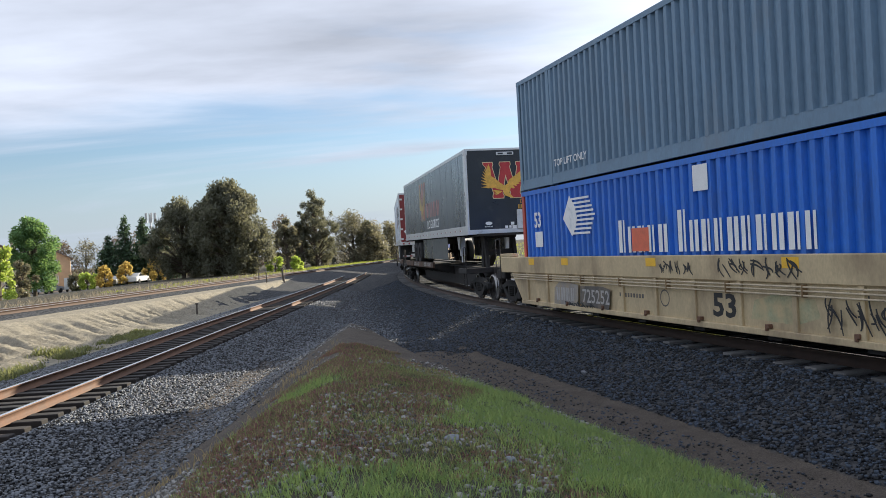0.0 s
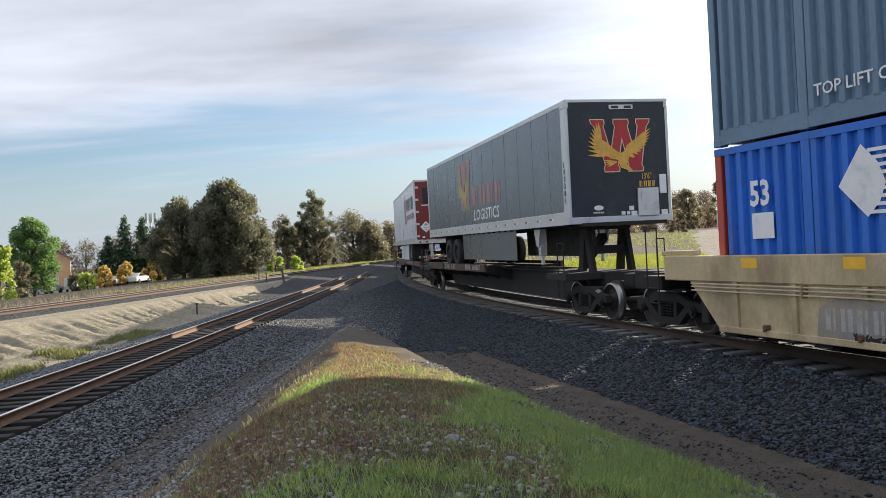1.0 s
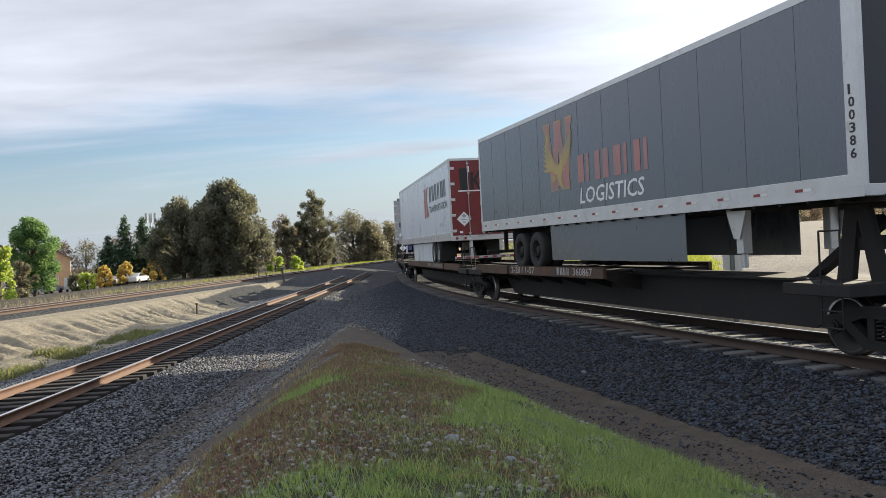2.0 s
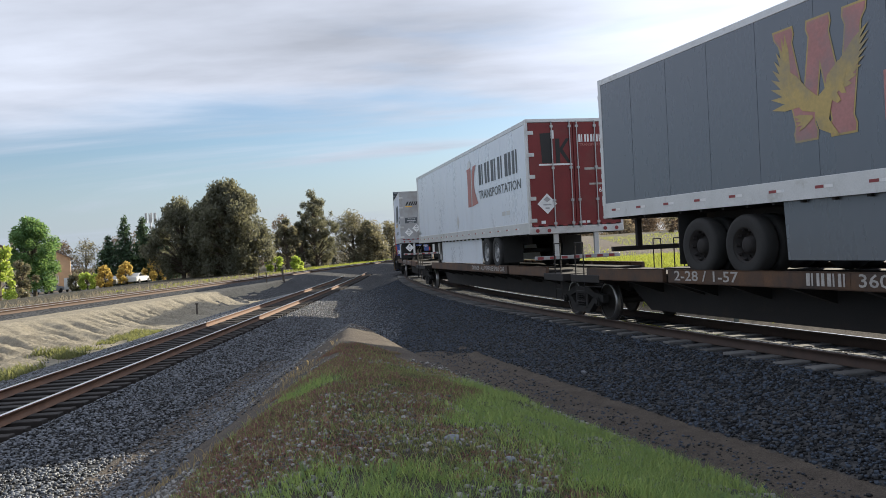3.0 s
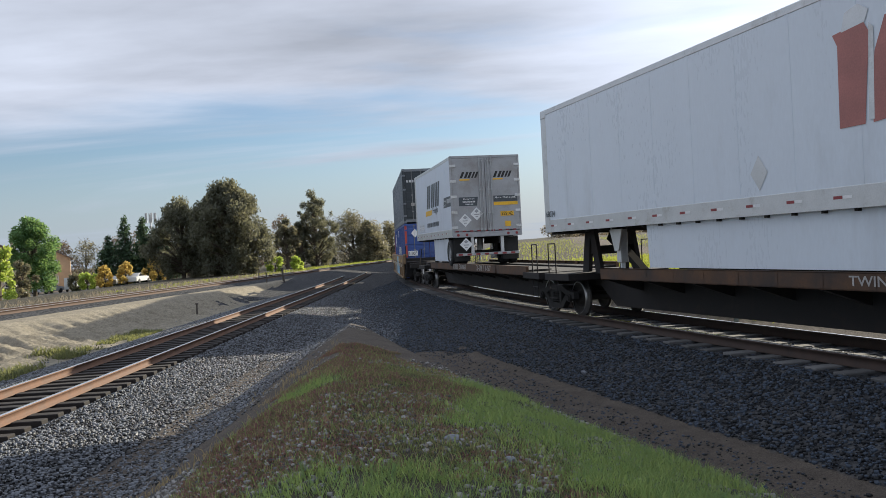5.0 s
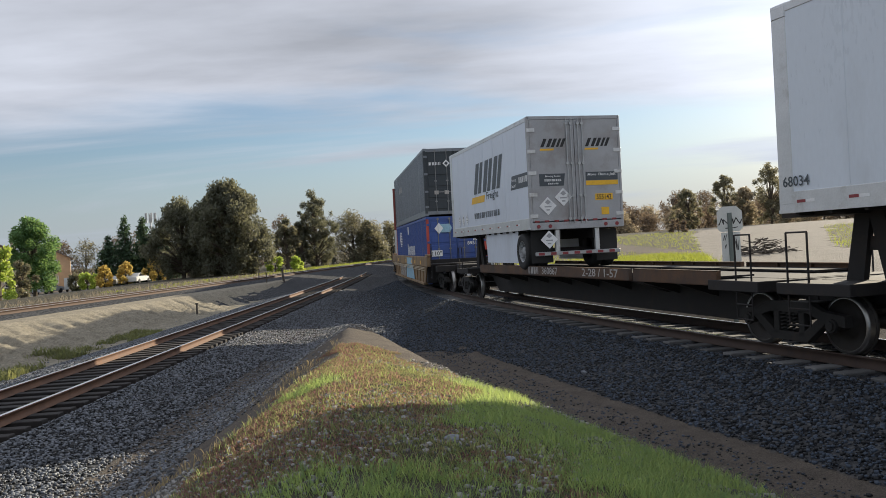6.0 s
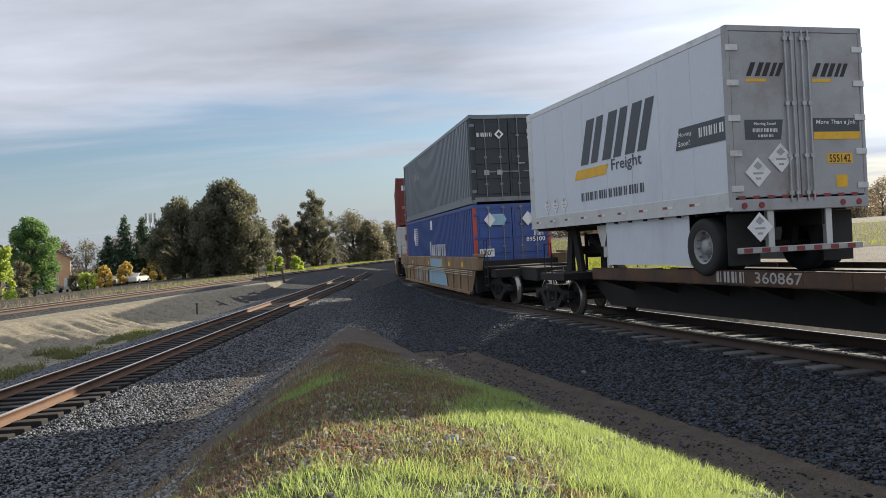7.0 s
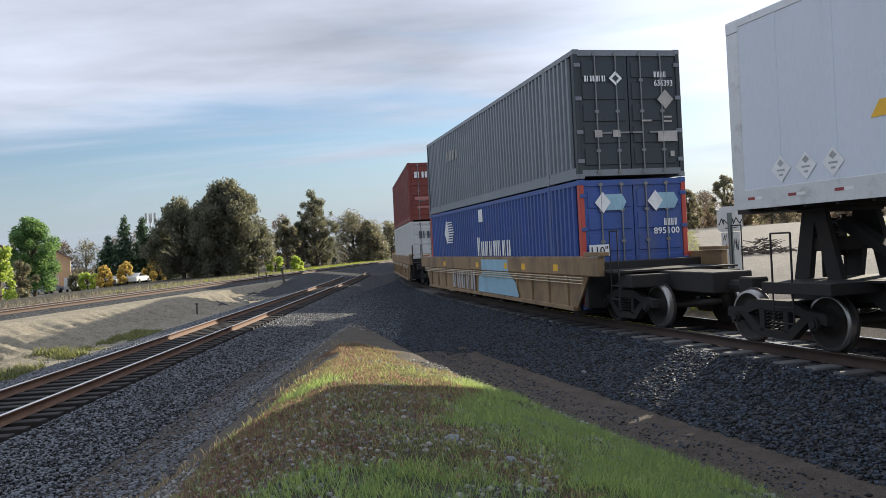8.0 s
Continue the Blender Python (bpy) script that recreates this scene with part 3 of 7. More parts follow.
def container(name, label, side, door, frame_mat, post_mat, length=16.15, z0=0.0, doors_near=True, posts=True, pitch=0.27):
    """53-foot box: corrugated sides, doors with lock rods, posts, rails and corner castings. Floor at z0."""
    root = empty(name, label, "container", "containers on the train")
    h, w, H = length / 2, 1.30, 2.896
    edges = [-h + 0.14, -6.1, 6.1, h - 0.14] if posts else [-h + 0.14, h - 0.14]
    for sgn in (-1, 1):
        bm = B()
        for a, b in zip(edges, edges[1:]):
            corrugated(bm, a + 0.10, b - 0.10, z0 + 0.26, z0 + H - 0.10, sgn * (w - 0.010), -sgn * 0.078, pitch)
        part("side_panel", bm, side, root)
        bm = B(); box(bm, -h + 0.1, h - 0.1, sgn * w, sgn * (w - 0.08), z0 + H - 0.11, z0 + H - 0.002)
        part("top_rail", bm, frame_mat, root)
        bm = B()
        box(bm, -h + 0.1, h - 0.1, sgn * (w - 0.004), sgn * (w - 0.09), z0 + 0.02, z0 + 0.18)
        box(bm, -h + 0.1, h - 0.1, sgn * (w - 0.02), sgn * (w - 0.09), z0 + 0.18, z0 + 0.27)
        part("bottom_rail", bm, frame_mat, root)
        if posts:
            for xp in (-6.1, 6.1):
                bm = B(); box(bm, xp - 0.085, xp + 0.085, sgn * (w + 0.002), sgn * (w - 0.1), z0 + 0.02, z0 + H + 0.004, 0.008)
                part("lifting_post", bm, frame_mat, root)
        for xe in (-1, 1):
            bm = B(); box(bm, xe * h, xe * (h - 0.15), sgn * w, sgn * (w - 0.11), z0 + 0.1, z0 + H - 0.08, 0.01)
            part("corner_post", bm, post_mat, root)
    for xe in (-6.1, 6.1, -h + 0.09, h - 0.09):
        for sgn in (-1, 1):
            for zz in (z0, z0 + H - 0.115):
                bm = B(); box(bm, xe - 0.095, xe + 0.095, sgn * (w + 0.006), sgn * (w - 0.15), zz, zz + 0.12, 0.012)
                part("corner_casting", bm, frame_mat, root)
    bm = B(); box(bm, -h + 0.05, h - 0.05, -w + 0.05, w - 0.05, z0 + H - 0.06, z0 + H - 0.02)
    part("roof", bm, side, root)
    bm = B(); box(bm, -h + 0.05, h - 0.05, -w + 0.1, w - 0.1, z0 + 0.05, z0 + 0.17)
    part("floor_panel", bm, M["steel_dark"], root)
    for e in (-1, 1):
        has_doors = (e == 1) == doors_near
        for name_, za, zb_ in (("end_sill", 0.06, 0.2), ("end_header", H - 0.14, H - 0.01)):
            bm = B(); box(bm, e * h, e * (h - 0.1), -w + 0.1, w - 0.1, z0 + za, z0 + zb_)
            part(name_, bm, frame_mat, root)
        if has_doors:
            for sgn in (-1, 1):
                bm = B()
                a, b = sorted((sgn * 0.012, sgn * (w - 0.115)))
                box(bm, e * (h - 0.03), e * (h - 0.07), a, b, z0 + 0.2, z0 + H - 0.14)
                for k in range(5):      # pressed panels
                    zz = z0 + 0.30 + k * 0.49
                    box(bm, e * (h - 0.006), e * (h - 0.031), a + 0.07, b - 0.07, zz, zz + 0.38, 0.012)
                dr = part("door", bm, door, root)
                for q in (0.30, 0.80):
                    y = sgn * q
                    bm = B()
                    tube(bm, (e * (h + 0.02), y, z0 + 0.10), (e * (h + 0.02), y, z0 + H - 0.06), 0.018, 8)
                    for zz in (0.14, 0.62, 1.5, 2.2, 2.78):
                        box(bm, e * (h - 0.01), e * (h + 0.035), y - 0.05, y + 0.05, z0 + zz - 0.03, z0 + zz + 0.03)
                    box(bm, e * (h + 0.005), e * (h + 0.03), min(y, y - sgn * 0.34), max(y, y - sgn * 0.34), z0 + 1.0, z0 + 1.04)
                    part("lock_rod", bm, M["rod"], dr)
                for zz in (0.35, 1.0, 1.75, 2.5):
                    bm = B(); box(bm, e * (h - 0.01), e * (h + 0.02), sgn * (w - 0.16), sgn * (w - 0.01), z0 + zz, z0 + zz + 0.09, 0.006)
                    part("hinge", bm, frame_mat, dr)
        else:
            bm = B()
            box(bm, e * (h - 0.03), e * (h - 0.07), -w + 0.1, w - 0.1, z0 + 0.2, z0 + H - 0.14)
            for k in range(8):
                y = -1.05 + k * 0.3
                box(bm, e * (h - 0.005), e * (h - 0.031), y - 0.07, y + 0.07, z0 + 0.24, z0 + H - 0.18, 0.012)
            part("end_wall", bm, side, root)
    return root


# ------------------------------------------------------------------ rail trucks and cars
def rail_truck():
    """Two-axle bogie with cast side frames, springs and turning wheelsets. Rail top at z 0."""
    root = empty("rail_truck", "black cast-iron rail truck with two steel wheelsets", "rail truck", "trucks under the train")
    for x in (-0.89, 0.89):
        bm = B()
        for sgn in (-1, 1):
            lathe(bm, [(0.05, sgn * 0.62), (0.14, sgn * 0.62), (0.16, sgn * 0.69), (0.36, sgn * 0.70), (0.38, sgn * 0.67), (0.455, sgn * 0.675),
                       (0.46, sgn * 0.70), (0.425, sgn * 0.715)], seg=32)
            lathe(bm, [(0.41, sgn * 0.82), (0.36, sgn * 0.80), (0.33, sgn * 0.76), (0.17, sgn * 0.74), (0.15, sgn * 0.82), (0.05, sgn * 0.83)], seg=32)
        tube(bm, (0, -1.0, 0), (0, 1.0, 0), 0.075, 12)
        wob = part("wheelset", bm, M["wheel_steel"], root)
        wob.location = (x, 0, 0.415)
        for sgn in (-1, 1):
            bm = B()
            lathe(bm, [(0.425, sgn * 0.715), (0.417, sgn * 0.78), (0.41, sgn * 0.82), (0.37, sgn * 0.822)], seg=32)
            part("tread", bm, M["wheel_tread"], wob, "bright worn wheel tread")
    for sgn in (-1, 1):
        y = sgn * 0.98
        bm = B()
        y0, y1 = y - 0.07, y + 0.07
        prism(bm, [(-1.12, 0.40), (-1.12, 0.56), (-0.72, 0.60), (-0.40, 0.72), (0.40, 0.72), (0.72, 0.60), (1.12, 0.56), (1.12, 0.40),
                   (0.70, 0.46), (0.40, 0.56), (-0.40, 0.56), (-0.70, 0.46)], y0, y1)
        prism(bm, [(-0.78, 0.46), (-0.62, 0.50), (-0.30, 0.27), (0.30, 0.27), (0.62, 0.50), (0.78, 0.46), (0.38, 0.14), (-0.38, 0.14)], y0, y1)
        for q in (-0.27, 0.27):
            box(bm, q - 0.06, q + 0.06, y0, y1, 0.22, 0.60, 0.01)
        part("side_frame", bm, M["truck_iron"], root)
        for q in (-0.13, 0, 0.13):
            bm = B()
            turns, seg = 5, 10
            rings = []
            for k in range(turns * seg + 1):        # coil
                a, zz = 2 * math.pi * k / seg, 0.275 + 0.27 * k / (turns * seg)
                rings.append([bm.verts.new((q + (0.052 + 0.016 * math.cos(b)) * math.cos(a), y + sgn * 0.02 + (0.052 + 0.016 * math.cos(b)) * math.sin(a),
                                            zz + 0.016 * math.sin(b))) for b in (0.8, 2.4, 3.9, 5.5)])
            for ra, rb in zip(rings, rings[1:]):
                for j in range(4):
                    bm.faces.new((ra[j], ra[(j + 1) % 4], rb[(j + 1) % 4], rb[j]))
            part("spring", bm, M["truck_iron"], root)
        for x in (-0.89, 0.89):
            bm = B()
            tube(bm, (x, y - 0.05, 0.415), (x, y + sgn * 0.11, 0.415), 0.10, 14)
            tube(bm, (x, y + sgn * 0.10, 0.415), (x, y + sgn * 0.14, 0.415), 0.07, 6)
            part("axle_cap", bm, M["truck_iron"], root)
    bm = B()
    box(bm, -0.22, 0.22, -1.0, 1.0, 0.50, 0.70, 0.02)
    box(bm, -0.5, 0.5, -0.3, 0.3, 0.62, 0.82, 0.02)
    part("bolster", bm, M["truck_iron"], root)
    bm = B()
    for x in (-0.42, 0.42):
        box(bm, x - 0.05, x + 0.05, -0.85, 0.85, 0.36, 0.46)
    part("brake_beam", bm, M["truck_iron"], root)
    return root


def add_truck(s, first=[]):
    if not first:
        first.append(rail_truck())
        t = first[0]
    else:
        t = copy_thing(first[0], Matrix())
    TRAFFIC.append((t, s, 0.89, 0.0, 0.0))
    for c in t.children:
        if c.name.startswith("wheelset"):
            WHEELS.append(c)


def well_car(label, paint, top_paint, base, half_in=8.35):
    """Well car: deep side sills with ribs, raised ends over the trucks, pipes, platforms, grab irons. base: half the truck spacing."""
    root = empty("well_car", label, "well car", "well cars of the train")
    hl = half_in
    for sgn in (-1, 1):
        y = sgn * 1.45
        bm = B()
        box(bm, -hl + 0.35, hl - 0.35, y, y - sgn * 0.05, 0.30, 1.02)
        prism(bm, [(-hl + 0.36, 0.29), (hl - 0.36, 0.28), (hl + 0.35, 1.02), (hl + 0.35, 1.04), (-hl - 0.35, 1.04), (-hl - 0.35, 1.02)],
              y - sgn * 0.004, y - sgn * 0.045)
        box(bm, -hl + 0.45, hl - 0.45, y + sgn * 0.06, y - sgn * 0.12, 0.22, 0.32, 0.01)
        sill = part("side_sill", bm, paint, root)
        bm = B()
        box(bm, -hl - 1.0, hl + 1.0, y + sgn * 0.055, y - sgn * 0.10, 1.02, 1.44, 0.015)
        part("top_chord", bm, top_paint, root)
        for k in range(13):
            x = -hl + 0.85 + k * (2 * hl - 1.7) / 12
            bm = B(); box(bm, x - 0.05, x + 0.05, y + sgn * 0.045, y - sgn * 0.01, 0.30, 1.02, 0.008)
            part("rib", bm, paint, sill)
        for k, zz in enumerate((0.98, 0.93, 0.87)):
            bm = B()
            tube(bm, (-hl - 0.2, y + sgn * 0.075, zz), (hl + 0.2, y + sgn * 0.075, zz - 0.01 * k), 0.013, 6)
            part("pipe", bm, M["pale_pipe"], sill)
    bm = B()
    for k in range(9):
        x = -hl + 0.6 + k * (2 * hl - 1.2) / 8
        box(bm, x - 0.15, x + 0.15, -1.40, 1.40, 0.15, 0.24)
    box(bm, -hl + 0.5, hl - 0.5, -0.25, 0.25, 0.18, 0.23)
    part("well_floor", bm, M["steel_dark"], root)
    for e in (-1, 1):
        bm = B()
        x0, x1 = sorted((e * (hl + 0.02), e * (base + 1.9)))
        box(bm, x0, x1, -0.40, 0.40, 0.72, 1.10, 0.02)
        box(bm, min(e * (hl - .05), e * (hl + .15)), max(e * (hl - .05), e * (hl + .15)), -1.40, 1.40, 0.30, 1.30, 0.02)
        box(bm, min(e * (base - .3), e * (base + .3)), max(e * (base - .3), e * (base + .3)), -1.2, 1.2, 0.80, 1.06, 0.02)
        part("end_platform", bm, M["steel_dark"], root)
        bm = B()
        box(bm, min(e * (hl + .3), e * (hl + 1.6)), max(e * (hl + .3), e * (hl + 1.6)), -1.35, 1.35, 1.10, 1.14)
        part("walkway", bm, M["steel_dark"], root)
        bm = B()
        tube(bm, (e * (base + 1.8), 0, 0.86), (e * (base + 2.55), 0, 0.86), 0.10, 8)
        box(bm, min(e * (base + 2.3), e * (base + 2.75)), max(e * (base + 2.3), e * (base + 2.75)), -0.16, 0.16, 0.70, 1.02, 0.03)
        part("coupler", bm, M["truck_iron"], root)
        for sgn in (-1, 1):
            bm = B()
            y = sgn * 1.38
            xa = e * (hl + 1.55)
            for q in (-0.18, 0.18):
                tube(bm, (xa + q, y, 0.55), (xa + q, y, 1.95), 0.014, 6)
            for zz in (0.58, 0.85, 1.95):
                tube(bm, (xa - 0.18, y, zz), (xa + 0.18, y, zz), 0.014, 6)
            part("grab_iron", bm, M["steel_dark"], root)
            bm = B()
            box(bm, min(e * (hl + 0.2), e * (hl + 1.1)), max(e * (hl + 0.2), e * (hl + 1.1)), y - 0.10, y + 0.10, 1.45, 1.53, 0.01)
            part("step_plate", bm, top_paint, root)
    return root


def spine_unit(label, half, hitch_x, deck_spans, name="spine_car"):
    """Platform of an articulated spine car: centre beam, side channels, cross bearers, hitch stand."""
    root = empty(name, label, "spine car", "spine car platforms")
    bm = B()
    prism(bm, [(-half, 0.70), (-half + 1.3, 0.70), (-half + 2.0, 0.25), (half - 2.0, 0.25), (half - 1.3, 0.70), (half, 0.70),
               (half, 1.02), (-half, 1.02)], -0.40, 0.40)
    box(bm, -half + 0.3, half - 0.3, -0.62, 0.62, 1.00, 1.035)
    part("centre_beam", bm, M["steel_dark"], root)
    for a, b in deck_spans:
        for sgn in (-1, 1):
            bm = B()
            y = sgn * 1.33
            box(bm, a, b, y, y - sgn * 0.02, 0.93, 1.18)
            box(bm, a, b, y, y - sgn * 0.09, 1.16, 1.18)
            box(bm, a, b, y, y - sgn * 0.09, 0.93, 0.95)
            n = max(2, round((b - a) / 0.9))
            for k in range(n + 1):
                x = a + (b - a) * k / n
                box(bm, x - 0.01, x + 0.01, y + sgn * 0.0, y - sgn * 0.08, 0.95, 1.16)
            part("side_channel", bm, M["spine_yellow"], root, "worn ochre side channel")
            bm = B()
            y0, y1 = sorted((sgn * 0.60, sgn * 1.31))
            box(bm, a + 0.02, b - 0.02, y0, y1, 1.055, 1.085)
            part("wheel_deck", bm, M["steel_dark"], root)
        n = max(2, round((b - a) / 1.6))
        for k in range(n + 1):
            x = a + 0.1 + (b - a - 0.2) * k / n
            for sgn in (-1, 1):
                bm = B()
                va = [(x - 0.06, sgn * 0.34, 0.62), (x + 0.06, sgn * 0.34, 0.62), (x + 0.06, sgn * 1.30, 0.94), (x - 0.06, sgn * 1.30, 0.94),
                      (x - 0.06, sgn * 0.34, 1.03), (x + 0.06, sgn * 0.34, 1.03), (x + 0.06, sgn * 1.30, 1.05), (x - 0.06, sgn * 1.30, 1.05)]
                vs = [bm.verts.new(q) for q in va]
                for q in ((0, 1, 2, 3), (4, 5, 6, 7), (0, 1, 5, 4), (1, 2, 6, 5), (2, 3, 7, 6), (3, 0, 4, 7)):
                    bm.faces.new([vs[i] for i in q])
                bmesh.ops.recalc_face_normals(bm, faces=bm.faces)
                part("cross_bearer", bm, M["steel_dark"], root)
    # hitch stand: two splayed legs, brace and head plate
    e = 1 if hitch_x > 0 else -1
    bm = B()
    for sgn in (-1, 1):
        prism(bm, [(hitch_x - 0.42, 1.02), (hitch_x - 0.12, 1.02), (hitch_x + 0.06, 2.06), (hitch_x - 0.20, 2.06)], sgn * 0.55, sgn * 0.45)
        prism(bm, [(hitch_x + 0.25, 1.02), (hitch_x + 0.52, 1.02), (hitch_x + 0.24, 2.06), (hitch_x, 2.06)], sgn * 0.55, sgn * 0.45)
    box(bm, hitch_x - 0.3, hitch_x + 0.3, -0.58, 0.58, 2.04, 2.12, 0.02)
    box(bm, hitch_x - 0.12, hitch_x + 0.2, -0.5, 0.5, 1.45, 1.65, 0.01)
    prism(bm, [(hitch_x - e * 0.15, 1.95), (hitch_x - e * 0.02, 1.80), (hitch_x - e * 1.45, 1.02), (hitch_x - e * 1.65, 1.02)], -0.10, 0.10)
    part("hitch_stand", bm, M["steel_dark"], root)
    for ex in (-1, 1):
        bm = B()
        box(bm, min(ex * (half - 1.5), ex * (half - .15)), max(ex * (half - 1.5), ex * (half - .15)), -1.34, 1.34, 0.86, 1.03, 0.01)
        part("end_sill", bm, M["steel_dark"], root)
        for sgn in (-1, 1):
            bm = B()
            xa, y = ex * (half - 0.55), sgn * 1.30
            for q in (-0.2, 0.2):
                tube(bm, (xa + q, y, 0.42), (xa + q, y, 0.9), 0.013, 6)
                tube(bm, (xa + q, y, 1.0), (xa + q, y, 1.75), 0.016, 6)
            for zz in (0.43, 0.66, 1.75):
                tube(bm, (xa - 0.2, y, zz), (xa + 0.2, y, zz), 0.013, 6)
            part("grab_iron", bm, M["steel_dark"], root)
    return root


# ------------------------------------------------------------------ road trailers
def road_wheel(parent, x, y, z, sgn, rim_mat, dual=True):
    bm = B()
    r = 0.49
    prof = [(0.29, -0.13), (0.40, -0.15), (0.47, -0.13), (r, -0.09), (r, 0.09), (0.47, 0.13), (0.40, 0.15), (0.29, 0.13)]
    lathe(bm, [(a, b + y) for a, b in prof], seg=28, at=(x, 0, z))
    if dual:
        lathe(bm, [(a, b + y - sgn * 0.34) for a, b in prof], seg=28, at=(x, 0, z))
    ty = part("tyre", bm, M["rubber"], parent)
    bm = B()
    o = sgn * 0.12
    lathe(bm, [(0.30, y + o), (0.27, y + o * 1.05), (0.25, y - o * 0.2), (0.14, y - o * 0.2), (0.13, y + o * 0.7), (0.06, y + o * 0.9), (0.001, y + o * 0.9)],
          seg=28, at=(x, 0, z))
    for k in range(10):
        a = k * math.pi / 5
        tube(bm, (x + 0.235 * math.cos(a), y + o * 0.35, z + 0.235 * math.sin(a)), (x + 0.255 * math.cos(a), y + o * 0.75, z + 0.255 * math.sin(a)), 0.03, 6)
        tube(bm, (x + 0.19 * math.cos(a), y - o * 0.3, z + 0.19 * math.sin(a)), (x + 0.19 * math.cos(a), y + o * 0.1, z + 0.19 * math.sin(a)), 0.016, 6)
    part("rim", bm, rim_mat, ty, "dusty steel wheel rim")


def trailer(name, label, length, zb, zt, skin, rear_near, wheels, skirt, legs, rim, skirt_mat, panel=1.22, tape=True, nose_mat=None):
    """Box trailer. Distances in wheels, skirt, legs are from the near end. rear_near: its doors face the near end."""
    root = empty(name, label, "trailer", "road trailers on the train")
    h, w = length / 2, 1.295
    X = lambda dist: h - dist
    rail_b = zb + 0.30
    for sgn in (-1, 1):
        # skin in single sheets with lapped seams
        n = round(length / panel)
        for i in range(n):
            a, b = -h + i * length / n, -h + (i + 1) * length / n
            bm = B()
            box(bm, a + 0.012, b - 0.012, sgn * w, sgn * (w - 0.03), rail_b - 0.02, zt - 0.12)
            box(bm, b - 0.035, min(h - .02, b + 0.035), sgn * (w + 0.004), sgn * (w - 0.02), rail_b - 0.02, zt - 0.12)
            part("side_sheet", bm, skin, root)
        bm = B(); box(bm, -h, h, sgn * (w + 0.008), sgn * (w - 0.06), zt - 0.13, zt - 0.005, 0.012)
        part("top_rail", bm, M["aluminium"], root)
        bm = B()
        box(bm, -h, h, sgn * (w + 0.010), sgn * (w - 0.06), zb, rail_b, 0.008)
        box(bm, -h, h, sgn * (w + 0.020), sgn * (w), zb, zb + 0.05)
        rl = part("bottom_rail", bm, M["aluminium"], root)
        if tape:
            n = int(length / 0.95)
            for i in range(n):
                a = -h + 0.35 + i * (length - 0.7) / n
                for q, tm, tl in ((0.0, "tape_red", "dull red reflective tape"), (0.17, "decal_white", "white reflective tape")):
                    bm = B()
                    plate(bm, rect(a + q, a + q + 0.16, zb + 0.135, zb + 0.178), True, sgn * (w + 0.014))
                    part("reflector", bm, M[tm], rl, tl)
    bm = B(); box(bm, -h + 0.01, h - 0.01, -w + 0.01, w - 0.01, zt - 0.05, zt)
    part("roof", bm, M["aluminium"], root)
    bm = B(); box(bm, -h + 0.01, h - 0.01, -w + 0.02, w - 0.02, zb + 0.08, zb + 0.16)
    for k in range(int(length / 0.6)):
        x = -h + 0.3 + k * 0.6
        box(bm, x - 0.03, x + 0.03, -w + 0.03, w - 0.03, zb - 0.04, zb + 0.08)
    part("floor_panel", bm, M["steel_dark"], root)
    er = 1 if rear_near else -1
    # nose
    en = -er
    bm = B()
    box(bm, en * (h - 0.005), en * (h - 0.05), -w + 0.06, w - 0.06, zb + 0.16, zt - 0.06)
    part("nose_panel", bm, nose_mat or skin, root)
    bm = B()
    for sgn in (-1, 1):
        box(bm, en * (h + 0.012), en * (h - 0.30), sgn * (w + 0.012), sgn * (w - 0.09), zb + 0.1, zt - 0.12, 0.03)
    box(bm, en * (h + 0.012), en * (h - 0.10), -w, w, zt - 0.07, zt + 0.004, 0.01)
    box(bm, en * (h + 0.014), en * (h - 0.10), -w, w, zb, zb + 0.16, 0.01)
    part("nose_frame", bm, M["aluminium"], root)
    for sgn in (-1, 1):
        bm = B(); box(bm, en * (h + 0.025), en * (h - 0.32), sgn * (w + 0.022), sgn * (w - 0.12), zt - 0.24, zt + 0.012, 0.05)
        part("nose_cap", bm, M["aluminium"], root)
    # underside: slider rails, axles, suspension
    ww = [X(d) for d in wheels]
    bm = B()
    xm = sum(ww) / len(ww)
    for sgn in (-1, 1):
        box(bm, max(-h + 0.1, xm - 1.6), min(h - 0.1, xm + 1.6), sgn * 0.55, sgn * 0.45, zb - 0.28, zb - 0.02)
        for x in ww:
            prism(bm, [(x - 0.15, zb - 0.28), (x + 0.15, zb - 0.28), (x + 0.1, 1.55), (x - 0.1, 1.55)], sgn * 0.56, sgn * 0.44)
    for x in ww:
        tube(bm, (x, -1.05, 1.57), (x, 1.05, 1.57), 0.065, 10)
    part("suspension", bm, M["steel_dark"], root)
    for x in ww:
        for sgn in (-1, 1):
            road_wheel(root, x, sgn * 1.13, 1.57, sgn, rim)
    for sgn in (-1, 1):
        if skirt:
            a, b, z0 = X(skirt[0]), X(skirt[1]), skirt[2]
            bm = B()
            prism(bm, [(a, zb), (b, zb), (b, z0), (a + 0.05, z0)], sgn * 1.20, sgn * 1.19)
            part("side_skirt", bm, skirt_mat, root)
        bm = B()
        xl = X(legs)
        box(bm, xl - 0.09, xl + 0.09, sgn * 0.95, sgn * 0.77, zb - 0.75, zb, 0.01)
        tube(bm, (xl, sgn * 0.86, zb - 0.98), (xl, sgn * 0.86, zb - 0.7), 0.055, 8)
        prism(bm, [(xl - 0.28, zb), (xl + 0.28, zb), (xl + 0.08, zb - 0.5), (xl - 0.08, zb - 0.5)], sgn * 1.0, sgn * 0.97)
        part("landing_leg", bm, M["aluminium"], root)
    bm = B()
    box(bm, -er * (h - 0.3) - 0.6, -er * (h - 0.3) + 0.6, -1.0, 1.0, zb - 0.06, zb + 0.02)
